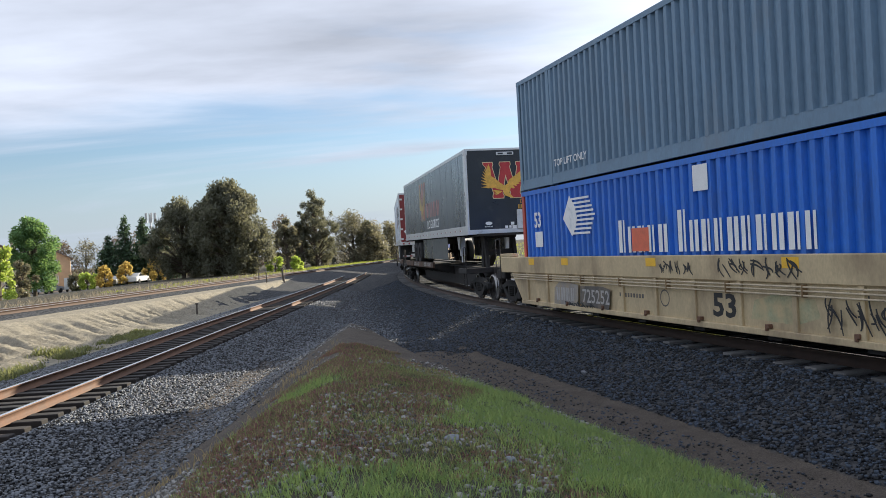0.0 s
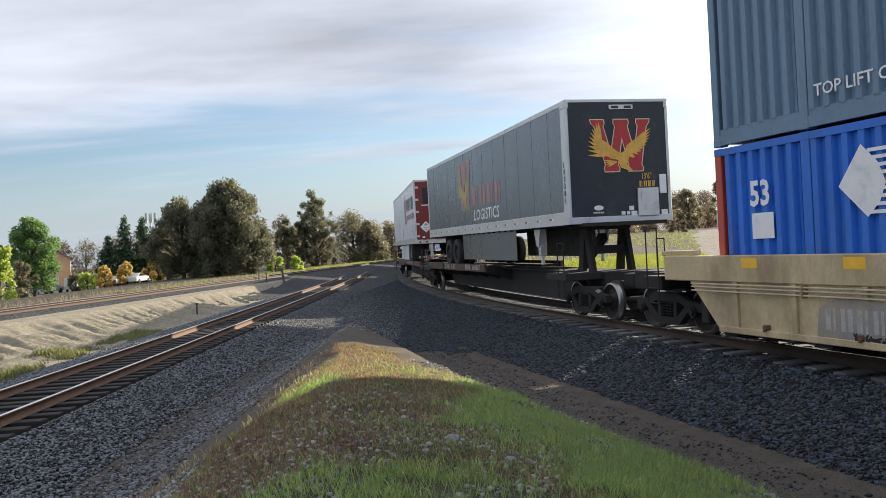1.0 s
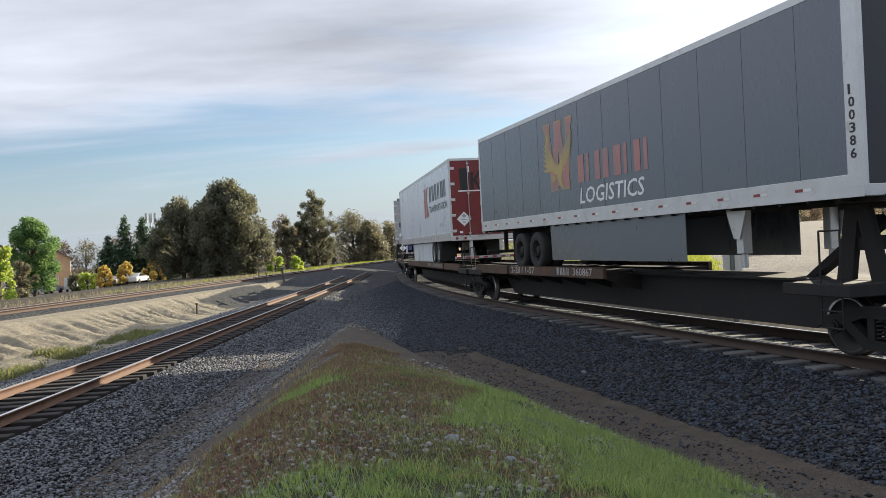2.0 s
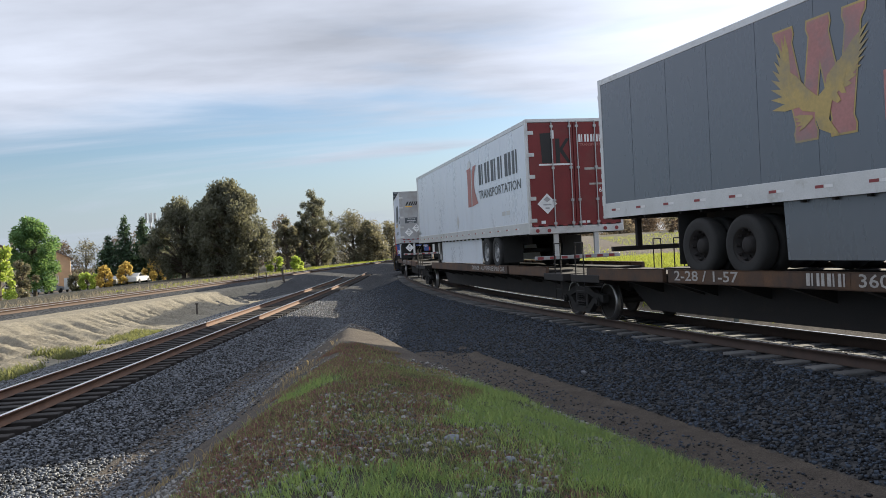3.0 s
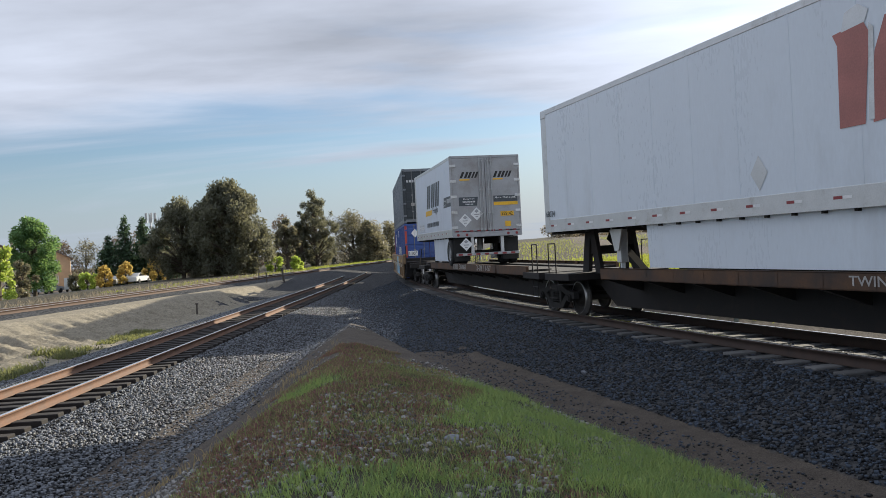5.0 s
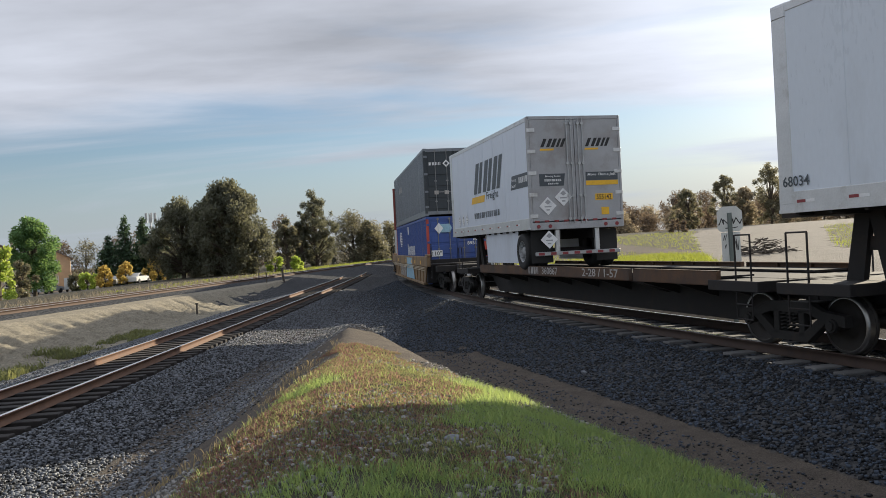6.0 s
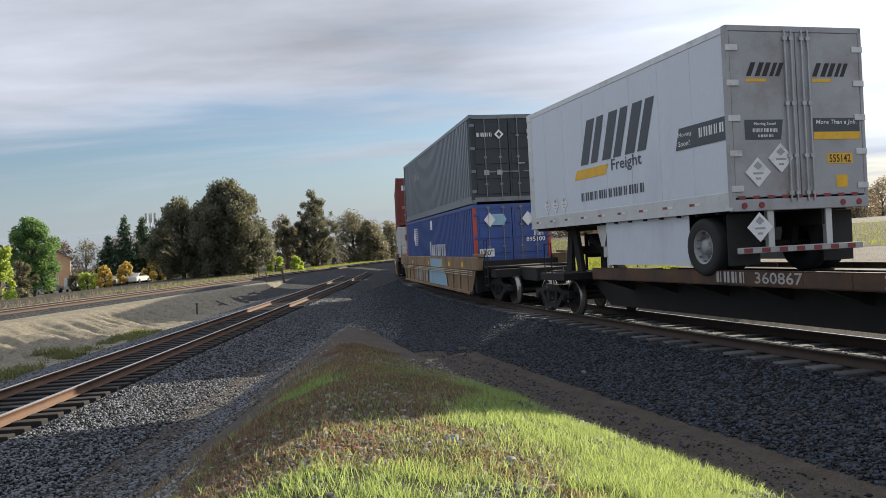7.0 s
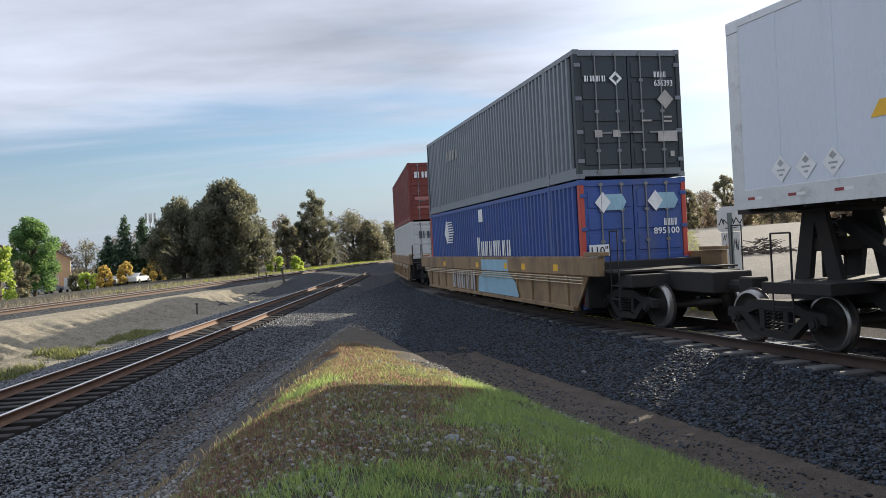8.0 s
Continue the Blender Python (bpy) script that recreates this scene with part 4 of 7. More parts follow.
    part("kingpin_plate", bm, M["steel_dark"], root)
    return root


def rear_doors(root, length, zb, zt, door_mat, frame_mat, rods, e=1, flap=0.9, guard=None):
    """Pair of swing doors with hinges, lock rods, lamps, bumper guard on the end facing e."""
    h, w = length / 2, 1.295
    bm = B()
    for sgn in (-1, 1):
        box(bm, e * (h + 0.01), e * (h - 0.10), sgn * (w + 0.012), sgn * (w - 0.055), zb, zt, 0.008)
    box(bm, e * (h + 0.01), e * (h - 0.10), -w, w, zt - 0.09, zt + 0.004, 0.008)
    part("rear_frame", bm, frame_mat, root)
    for sgn in (-1, 1):
        a, b = sorted((sgn * 0.008, sgn * (w - 0.06)))
        bm = B(); box(bm, e * (h + 0.004), e * (h - 0.05), a, b, zb + 0.20, zt - 0.095, 0.006)
        dr = part("door", bm, door_mat, root)
        for q in rods:
            bm = B()
            tube(bm, (e * (h + 0.035), sgn * q, zb + 0.12), (e * (h + 0.035), sgn * q, zt - 0.06), 0.016, 8)
            for zz in (zb + 0.25, zb + 0.85, zb + 1.7, zt - 0.2):
                box(bm, e * h, e * (h + 0.05), sgn * q - 0.04, sgn * q + 0.04, zz - 0.03, zz + 0.03)
            part("lock_rod", bm, M["galv"], dr)
        for k in range(5):
            zz = zb + 0.34 + k * (zt - zb - 0.7) / 4
            bm = B(); box(bm, e * (h + 0.002), e * (h + 0.022), sgn * (w - 0.20), sgn * (w + 0.016), zz - 0.05, zz + 0.05, 0.006)
            part("hinge", bm, M["aluminium"], dr)
        for q in (0.78, 1.10):
            bm = B(); tube(bm, (e * (h + 0.0), sgn * q, zb + 0.07), (e * (h + 0.03), sgn * q, zb + 0.07), 0.05, 14)
            part("tail_lamp", bm, M["tape_red"], root, "red round tail lamp")
        bm = B()
        box(bm, e * (h - 0.06), e * (h - 0.16), sgn * 0.62, sgn * 0.50, zb - 0.62, zb, 0.01)
        part("guard_post", bm, guard or M["aluminium"], root)
        bm = B()
        box(bm, e * (h - flap), e * (h - flap - 0.01), sgn * 1.22, sgn * 0.62, 1.25, zb - 0.05)
        part("mud_flap", bm, M["rubber"], root)
    bm = B(); box(bm, e * (h + 0.015), e * (h - 0.12), -w, w, zb - 0.02, zb + 0.17, 0.01)
    part("rear_sill", bm, frame_mat, root)
    bm = B(); box(bm, e * (h - 0.02), e * (h - 0.12), -1.18, 1.18, zb - 0.70, zb - 0.60, 0.01)
    gb = part("bumper_guard", bm, guard or M["galv"], root)
    for k in range(7):
        y = -1.12 + k * 0.33
        bm = B(); plate(bm, rect(y, y + 0.16, zb - 0.685, zb - 0.615), False, e * (h - 0.017))
        part("reflector", bm, M["tape_red"], gb)
    for k in range(9):
        y = -1.2 + k * 0.27
        bm = B(); plate(bm, rect(y, y + 0.13, zb + 0.175, zb + 0.225), False, e * (h + 0.017))
        part("reflector", bm, M["tape_red"], root)


def diamond(parent, c, z, r, side, at, name="placard"):
    bm = B()
    plate(bm, ((c, z - r), (c + r, z), (c, z + r), (c - r, z)), side, at)
    p = part(name, bm, M["decal_white"], parent, "white diamond placard")
    off = at - 0.003 if side else at + 0.003
    bm = B()
    q = r * 0.35
    plate(bm, ((c, z + r * 0.15), (c + q, z + r * 0.4), (c, z + r * 0.72), (c - q, z + r * 0.4)), side, off)
    plate(bm, rect(c - r * 0.4, c + r * 0.4, z - r * 0.15, z - r * 0.02), side, off)
    plate(bm, rect(c - r * 0.2, c + r * 0.2, z - r * 0.5, z - r * 0.36), side, off)
    part("placard_print", bm, M["door_grey"], p)


# ------------------------------------------------------------------ the train, from its head to its tail
def goes(ob, s_near, length, z=0.0, pitch=0.0):
    TRAFFIC.append((ob, s_near - length / 2, min(6.6, length / 2 - 1.5), z, pitch))


def stripes_logo(parent, x0, z0, w, hgt):
    """Half diamond with slanted speed stripes."""
    bm = B()
    plate(bm, ((x0, z0 + hgt * 0.45), (x0 + w * 0.24, z0 + hgt), (x0 + w * 0.40, z0 + hgt * 0.72), (x0 + w * 0.46, z0 + hgt * 0.45),
               (x0 + w * 0.40, z0 + hgt * 0.2), (x0 + w * 0.28, z0)), True, -1.305)
    for k in range(9):
        zz = z0 + 0.04 + k * (hgt - 0.06) / 9
        x1 = x0 + w * (1.0 - 0.04 * abs(k - 4))
        plate(bm, rect(x0 + w * (0.30 + 0.04 * (4 - abs(k - 4))), x1, zz, zz + hgt * 0.05), True, -1.3055)
    part("brand_mark", bm, M["decal_white"], parent, "white striped diamond mark")


def scribble(parent, x0, z0, w, hh, letters, y, seed, thick=0.014):
    """Hurried spray-paint tag: slanting hooked strokes, a few to each sign."""
    r = random.Random(seed)
    bm = B()
    depth = y
    for i in range(letters):
        cw = w / letters
        cx = x0 + cw * i
        for _ in range(r.choice((3, 4, 5))):
            a = (cx + r.uniform(0, 0.5) * cw, z0 + hh * r.uniform(0.55, 1.05))
            b = (cx + r.uniform(-0.1, 1.2) * cw, z0 + hh * r.uniform(-0.1, 0.5))
            m = ((a[0] + b[0]) / 2 + r.uniform(-0.6, 0.6) * cw, (a[1] + b[1]) / 2 + r.uniform(-0.25, 0.25) * hh)
            prev = None
            for k in range(9):
                t = k / 8
                px = a[0] * (1 - t) ** 2 + 2 * m[0] * t * (1 - t) + b[0] * t * t
                pz = a[1] * (1 - t) ** 2 + 2 * m[1] * t * (1 - t) + b[1] * t * t
                dx = 2 * ((m[0] - a[0]) * (1 - t) + (b[0] - m[0]) * t)
                dz = 2 * ((m[1] - a[1]) * (1 - t) + (b[1] - m[1]) * t)
                l = math.hypot(dx, dz) + 1e-6
                q = thick * (1.15 - 0.7 * abs(t - 0.4))
                v = (bm.verts.new((px - dz / l * q, depth, pz + dx / l * q)), bm.verts.new((px + dz / l * q, depth, pz - dx / l * q)))
                if prev:
                    bm.faces.new((prev[0], prev[1], v[1], v[0]))
                prev = v
            depth -= 0.0002
    part("graffiti", bm, M["decal_black"], parent, "black spray-paint scrawl")


def build_head_cars():
    L = 16.15
    s0 = 19.05
    car = well_car("faded yellow well car with graffiti, carrying stacked containers", M["yellow_car"], M["yellow_car"], 10.2)
    TRAFFIC.append((car, s0 - L / 2, 6.6, 0.0, 0.0))
    h = L / 2
    X = lambda d: h + d        # d: distance from the near end, negative
    bm = B(); plate(bm, ((X(-13.9), 0.28), (X(-12.6), 0.28), (X(-12.55), 0.80), (X(-13.5), 0.88), (X(-13.85), 0.7)), True, -1.4995)
    part("number_patch", bm, M["patch_pale"], car, "pale grey repainted number patch")
    bm = B(); plate(bm, ((X(-12.5), 0.38), (X(-11.15), 0.30), (X(-11.05), 0.74), (X(-11.4), 0.80), (X(-12.45), 0.78)), True, -1.4995)
    part("number_patch", bm, M["patch_grey"], car, "darker repainted number patch")
    word_bars(car, X(-13.75), X(-12.7), 0.42, 0.72, 4, M["decal_dim_white"], True, -1.502)
    text(car, "725252", X(-12.35), 0.42, 0.30, M["decal_dim_white"], 1.25, at=-1.502)
    text(car, "53", X(-7.58), 0.42, 0.40, M["decal_black"], 0.62, at=-1.4515, bold=0.03)
    for d in (-15.2, -13.2, -9.4, -5.6):
        bm = B(); plate(bm, rect(X(d - 0.18), X(d + 0.18), 1.24, 1.40), True, -1.508)
        part("reflector", bm, M["decal_yellow"], car, "yellow reflective patch")
    # stencilled marks, pipe brackets and lashing lugs along the sill
    bm = B()
    for k in range(16):
        a, b = 2 * math.pi * k / 16, 2 * math.pi * (k + 1) / 16
        ca, cb = X(-9.05), 0.66
        plate(bm, [(ca + r_ * math.cos(q), cb + r_ * math.sin(q)) for r_, q in ((0.16, a), (0.16, b), (0.135, b), (0.135, a))], True, -1.4525)
    part("stencil", bm, M["patch_grey"], car, "round stencilled mark")
    for k in range(9):
        bm = B(); plate(bm, rect(X(-10.75 + 0.11 * k), X(-10.68 + 0.11 * k), 0.62, 0.70), True, -1.4525)
        part("lettering", bm, M["patch_grey"], car, "small stencilled print")
    bm = B()
    plate(bm, ((X(-6.6), 0.45), (X(-5.6), 0.42), (X(-5.1), 0.55), (X(-5.2), 0.80), (X(-6.0), 0.86), (X(-6.5), 0.74)), True, -1.4525)
    part("stain", bm, M["green_fade"], car, "faded greenish paint smear")
    for k in range(8):
        d = -14.9 + k * 1.75
        bm = B(); box(bm, X(d) - 0.045, X(d) + 0.045, -1.53, -1.45, 0.335, 0.40, 0.008); box(bm, X(d) - 0.02, X(d) + 0.02, -1.55, -1.50, 0.30, 0.345, 0.006)
        part("lashing_lug", bm, M["rail_rust"], car, "rusty lashing lug")
        bm = B(); box(bm, X(d + 0.8) - 0.011, X(d + 0.8) + 0.011, -1.548, -1.45, 0.83, 1.01, 0.003)
        part("pipe_bracket", bm, M["tan_car"], car)
    for i, (x0, z0, w, hh, n, yy) in enumerate(((X(-9.15), 1.12, 1.15, 0.22, 6, -1.509), (X(-7.3), 1.10, 1.9, 0.28, 7, -1.509), (X(-4.95), 0.40, 1.5, 0.48, 6, -1.4965), (X(-13.3), 0.26, 1.5, 0.16, 7, -1.5035))):
        scribble(car, x0, z0, w, hh, n, yy, 3.0 + i)
    add_truck(s0 - L / 2 + 10.2)
    add_truck(0.8)

    low = container("container", "bright blue corrugated container in the well of a yellow rail car", M["blue"], M["blue"], M["blue"], M["decal_orange_post"],
                    z0=0.25, doors_near=True)
    goes(low, s0, L)
    word_bars(low, X(-10.95), X(-9.05), 1.50, 2.02, 5, M["decal_white"], big_first=0.14)
    word_bars(low, X(-8.76), X(-5.15), 1.50, 2.05, 10, M["decal_white"], big_first=0.2)
    bm = B(); plate(bm, rect(X(-10.4), X(-9.75), 1.52, 1.98), True, -1.308)
    part("brand_mark", bm, M["decal_orange"], low, "worn orange letter shape")
    stripes_logo(low, X(-13.6), 1.90, 1.65, 0.95)
    bm = B(); plate(bm, rect(X(-8.21), X(-7.77), 2.54, 2.99), True, -1.305)
    part("sticker", bm, M["decal_white"], low, "white square sticker")
    bm = B(); plate(bm, rect(X(-15.32), X(-14.85), 1.68, 2.07), True, -1.305)
    part("sticker", bm, M["decal_white"], low, "white data sticker")
    text(low, "53", X(-15.34), 2.17, 0.40, M["decal_white"], 0.42, bold=0.03)
    up = container("container", "slate grey corrugated container stacked on a blue one", M["slate"], M["slate"], M["slate"], M["slate"], z0=3.18)
    goes(up, s0, L)
    text(up, "TOP LIFT ONLY", X(-13.95), 3.60, 0.17, M["decal_white"], 1.75)


M["decal_orange_post"] = mat("red_end_post_paint", (0.45, 0.07, 0.05), 0.5, 0, 0.2, 2, 30, 0.05)
build_head_cars()


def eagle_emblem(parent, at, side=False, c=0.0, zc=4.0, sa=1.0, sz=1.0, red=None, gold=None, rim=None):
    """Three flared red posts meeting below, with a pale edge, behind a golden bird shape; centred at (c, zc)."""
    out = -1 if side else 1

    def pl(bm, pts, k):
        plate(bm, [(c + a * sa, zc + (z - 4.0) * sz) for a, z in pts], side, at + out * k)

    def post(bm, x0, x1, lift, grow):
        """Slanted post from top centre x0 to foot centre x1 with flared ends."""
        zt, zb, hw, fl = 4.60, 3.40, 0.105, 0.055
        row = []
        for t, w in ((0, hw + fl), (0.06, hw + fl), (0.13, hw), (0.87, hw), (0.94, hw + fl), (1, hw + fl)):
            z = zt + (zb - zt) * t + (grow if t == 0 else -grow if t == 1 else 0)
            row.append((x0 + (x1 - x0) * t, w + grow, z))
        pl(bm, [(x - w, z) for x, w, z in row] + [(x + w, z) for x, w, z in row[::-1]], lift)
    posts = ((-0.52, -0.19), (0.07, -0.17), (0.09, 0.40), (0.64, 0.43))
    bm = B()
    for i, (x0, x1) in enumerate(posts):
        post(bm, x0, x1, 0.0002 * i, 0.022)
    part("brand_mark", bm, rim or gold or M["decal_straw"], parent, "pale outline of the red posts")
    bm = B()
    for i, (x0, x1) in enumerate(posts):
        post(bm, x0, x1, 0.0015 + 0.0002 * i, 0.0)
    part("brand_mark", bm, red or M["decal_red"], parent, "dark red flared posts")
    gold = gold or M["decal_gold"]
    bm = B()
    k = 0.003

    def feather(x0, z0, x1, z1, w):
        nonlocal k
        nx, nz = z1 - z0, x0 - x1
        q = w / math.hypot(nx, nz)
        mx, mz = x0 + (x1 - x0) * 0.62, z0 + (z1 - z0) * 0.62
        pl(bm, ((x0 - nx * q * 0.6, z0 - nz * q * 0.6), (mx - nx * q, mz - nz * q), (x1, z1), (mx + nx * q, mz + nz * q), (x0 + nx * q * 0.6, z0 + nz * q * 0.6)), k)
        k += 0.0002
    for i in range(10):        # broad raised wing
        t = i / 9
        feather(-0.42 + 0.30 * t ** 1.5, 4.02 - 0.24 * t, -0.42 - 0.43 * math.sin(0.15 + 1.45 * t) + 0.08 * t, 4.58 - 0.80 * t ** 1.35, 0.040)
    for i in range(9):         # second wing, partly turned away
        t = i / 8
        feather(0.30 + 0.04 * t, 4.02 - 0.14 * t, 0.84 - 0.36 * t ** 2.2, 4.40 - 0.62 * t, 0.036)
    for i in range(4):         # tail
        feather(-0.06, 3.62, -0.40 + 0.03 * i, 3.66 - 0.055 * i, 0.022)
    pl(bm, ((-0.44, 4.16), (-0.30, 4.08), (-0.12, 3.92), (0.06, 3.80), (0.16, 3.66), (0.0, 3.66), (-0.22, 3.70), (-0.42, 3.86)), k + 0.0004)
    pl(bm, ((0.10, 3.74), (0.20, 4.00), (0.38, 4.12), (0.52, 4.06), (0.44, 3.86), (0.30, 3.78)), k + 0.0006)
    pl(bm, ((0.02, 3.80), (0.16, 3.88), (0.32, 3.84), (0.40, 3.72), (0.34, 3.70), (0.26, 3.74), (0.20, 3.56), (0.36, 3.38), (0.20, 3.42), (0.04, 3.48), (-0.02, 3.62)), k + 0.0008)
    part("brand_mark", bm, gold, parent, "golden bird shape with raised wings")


def build_grey_trailer():
    L, zb, zt = 15.8, 2.20, 5.08
    t = trailer("trailer", "dark grey box trailer with a black nose on a rail car", L, zb, zt, M["trailer_grey"], False, (12.6, 11.4),
                (10.55, 4.35, 1.33), 3.15, M["steel_dark"], M["trailer_grey"], 1.22, True, M["nose_black"])
    goes(t, -2.70, L, 0.0, 0.004)
    h = L / 2
    X = lambda d: h + d
    rear_doors(t, L, zb, zt, M["trailer_grey"], M["aluminium"], (0.25, 0.75), -1, 2.55, M["steel_dark"])
    at = h + 0.010
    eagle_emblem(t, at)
    bm = B()
    box(bm, h - 0.01, h + 0.03, -0.20, 0.40, 4.84, 4.95, 0.01)
    vt = part("vent", bm, M["aluminium"], t, "small pale vent bar")
    for y_ in (-0.15, 0.17):
        bm = B(); box(bm, h + 0.02, h + 0.034, y_, y_ + 0.18, 4.865, 4.925, 0.004)
        part("slot", bm, M["nose_black"], vt)
    bm = B(); box(bm, h - 0.01, h + 0.06, 0.42, 0.95, 2.33, 2.99, 0.015); box(bm, h + 0.05, h + 0.075, 0.50, 0.72, 2.72, 2.92)
    part("connector_box", bm, M["aluminium"], t, "grey connector box")
    bm = B(); box(bm, h - 0.01, h + 0.03, 1.0, 1.17, 2.85, 3.30, 0.01)
    part("document_holder", bm, M["decal_white"], t, "white document holder")
    for a, b, c, d in ((1.02, 1.18, 2.35, 2.47), (0.0, 0.1, 2.38, 2.46), (0.14, 0.22, 2.38, 2.46), (0.25, 0.40, 2.34, 2.46), (0.20, 0.32, 2.48, 2.58)):
        bm = B(); plate(bm, rect(a, b, c, d), False, at)
        part("sticker", bm, M["decal_white"], t, "small white sticker")
    word_bars(t, 0.48, 0.92, 3.02, 3.16, 4, M["decal_gold"], False, at)
    text(t, "13'6\"", 0.56, 3.20, 0.15, M["decal_gold"], 0.24, False, at)
    word_bars(t, -0.70, -0.42, 2.43, 2.47, 6, M["decal_white"], False, at)
    bm = B()
    plate(bm, [(-0.56 + 0.12 * math.cos(a * math.pi / 6), 2.56 + 0.06 * math.sin(a * math.pi / 6)) for a in range(12)], False, at)
    part("brand_mark", bm, M["decal_white"], t, "small white oval mark")
    for i, ch in enumerate("100386"):
        text(t, ch, X(-0.20), 3.53 - i * 0.166, 0.132, M["decal_black"], 0.035 if ch == "1" else 0.10, at=-1.312)
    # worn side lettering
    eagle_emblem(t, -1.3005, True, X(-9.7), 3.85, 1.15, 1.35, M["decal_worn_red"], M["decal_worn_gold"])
    word_bars(t, X(-8.6), X(-5.1), 3.10, 3.72, 4, M["decal_worn_red"], at=-1.3005, label="worn red letter shapes")
    text(t, "LOGISTICS", X(-8.5), 2.62, 0.36, M["decal_white"], 2.95, at=-1.301, lean=0.15)
    unit = spine_unit("black and ochre spine car platform carrying a grey trailer", 8.8, 7.9, ((-7.85, -4.85), (-4.65, 1.4)))
    TRAFFIC.append((unit, -11.6, 7.2, 0, 0))
    text(unit, "2-28 / 1-57", -4.45, 0.98, 0.18, M["decal_dim_white"], 1.8, at=-1.336)
    word_bars(unit, -1.15, -0.35, 0.98, 1.16, 4, M["decal_dim_white"], at=-1.336)
    text(unit, "360867", -0.18, 0.98, 0.18, M["decal_dim_white"], 1.05, at=-1.336)
    add_truck(-2.8)
    add_truck(-20.4)


M["decal_worn_gold"] = mat("worn_gold_decal", (0.50, 0.38, 0.14), 0.45, 0.1, 0.2, 1.5, 20, 0, dirt=(0.22, 0.22, 0.22), dirt_amt=0.6)
M["decal_worn_red"] = mat("worn_red_decal", (0.46, 0.22, 0.21), 0.45, 0.1, 0.2, 1.5, 20, 0, dirt=(0.24, 0.23, 0.24), dirt_amt=0.6)
build_grey_trailer()


def build_white_trailer():
    L, zb, zt = 16.35, 2.03, 5.02
    t = trailer("trailer", "long white box trailer with dark red doors on rail car", L, zb, zt, M["trailer_white"], True, (3.46, 4.66),
                (11.8, 5.45, 1.20), 13.4, M["rim_steel"], M["trailer_white"], 1.22, True)
    goes(t, -22.69, L)
    h = L / 2
    X = lambda d: h + d
    rear_doors(t, L, zb, zt, M["door_red"], M["aluminium"], (0.10, 0.60), 1, 2.85)
    # side name: large letters as plain bars, word below it, red figure before it
    word_bars(t, X(-5.1), X(-0.62), 3.72, 4.36, 6, M["decal_slate"], at=-1.302)
    text(t, "TRANSPORTATION", X(-5.15), 3.27, 0.27, M["decal_slate"], 4.55, at=-1.302)
    bm = B()
    a = -1.303
    plate(bm, ((X(-6.62), 3.10), (X(-6.18), 3.10), (X(-6.12), 3.7), (X(-6.05), 4.25), (X(-6.15), 4.42), (X(-6.68), 4.36), (X(-6.60), 4.2)), True, a)
    plate(bm, ((X(-6.05), 3.10), (X(-5.25), 3.16), (X(-5.62), 3.55), (X(-5.74), 3.85), (X(-5.62), 4.15), (X(-5.38), 4.42), (X(-5.80), 4.40), (X(-5.98), 4.0), (X(-6.04), 3.6)), True, a - 0.001)
    part("brand_mark", bm, M["decal_faded_red"], t, "faded red figure mark")
    bm = B()
    plate(bm, ((X(-6.52), 4.36), (X(-6.12), 4.40), (X(-6.05), 4.55), (X(-6.22), 4.66), (X(-6.45), 4.60)), True, a - 0.002)
    plate(bm, ((X(-6.12), 3.14), (X(-6.03), 3.14), (X(-5.98), 4.30), (X(-6.06), 4.38)), True, a - 0.002)
    part("brand_mark", bm, M["aluminium"], t, "pale grey helmet shape on the mark")
    at = h + 0.008
    bm = B()
    plate(bm, ((-0.88, 3.86), (-0.60, 3.86), (-0.56, 4.30), (-0.60, 4.66), (-0.92, 4.64)), False, at)
    plate(bm, ((-0.5, 3.86), (-0.38, 3.86), (-0.38, 4.5), (-0.5, 4.5)), False, at)
    plate(bm, ((-0.38, 4.15), (-0.18, 3.86), (-0.08, 3.86), (-0.3, 4.22), (-0.1, 4.5), (-0.2, 4.5), (-0.38, 4.25)), False, at)
    part("brand_mark", bm, M["decal_black"], t, "black figure and letter shape")
    bm = B()
    plate(bm, rect(-0.97, -0.05, 3.80, 3.845), False, at)
    plate(bm, rect(-0.62, -0.53, 4.5, 4.72), False, at)
    part("brand_mark", bm, M["decal_white"], t, "pale outline strokes")
    word_bars(t, 0.14, 1.14, 4.40, 4.60, 6, M["decal_white"], False, at)
    text(t, "TRANSPORTATION", 0.16, 4.29, 0.07, M["decal_faded_red"], 0.95, False, at)
    bm = B(); plate(bm, rect(0.28, 0.98, 3.66, 3.72), False, at); plate(bm, rect(0.40, 1.05, 3.26, 3.31), False, at)
    part("lettering", bm, M["decal_dim_white"], t, "pale lines of small print")
    text(t, "68034", 0.66, 3.06, 0.12, M["decal_white"], 0.42, False, at)
    bm = B(); plate(bm, rect(0.74, 1.07, 2.68, 2.94), False, at)
    part("sticker", bm, M["decal_white"], t, "white notice sticker")
    diamond(t, -0.80, 2.80, 0.27, False, at + 0.01)
    for a0, a1, b0, b1 in ((-0.98, -0.86, 2.28, 2.36), (0.15, 0.24, 2.26, 2.32), (0.28, 0.37, 2.26, 2.32)):
        bm = B(); plate(bm, rect(a0, a1, b0, b1), False, at)
        part("sticker", bm, M["decal_white"], t, "small white sticker")
    text(t, "68034", -h + 0.10, 2.40, 0.15, M["decal_slate"], 0.50, at=-1.3115)
    # placard holder on the side and data plates
    bm = B(); plate(bm, ((X(-8.5), 2.68), (X(-8.3), 2.95), (X(-8.1), 2.68), (X(-8.3), 2.41)), True, -1.302)
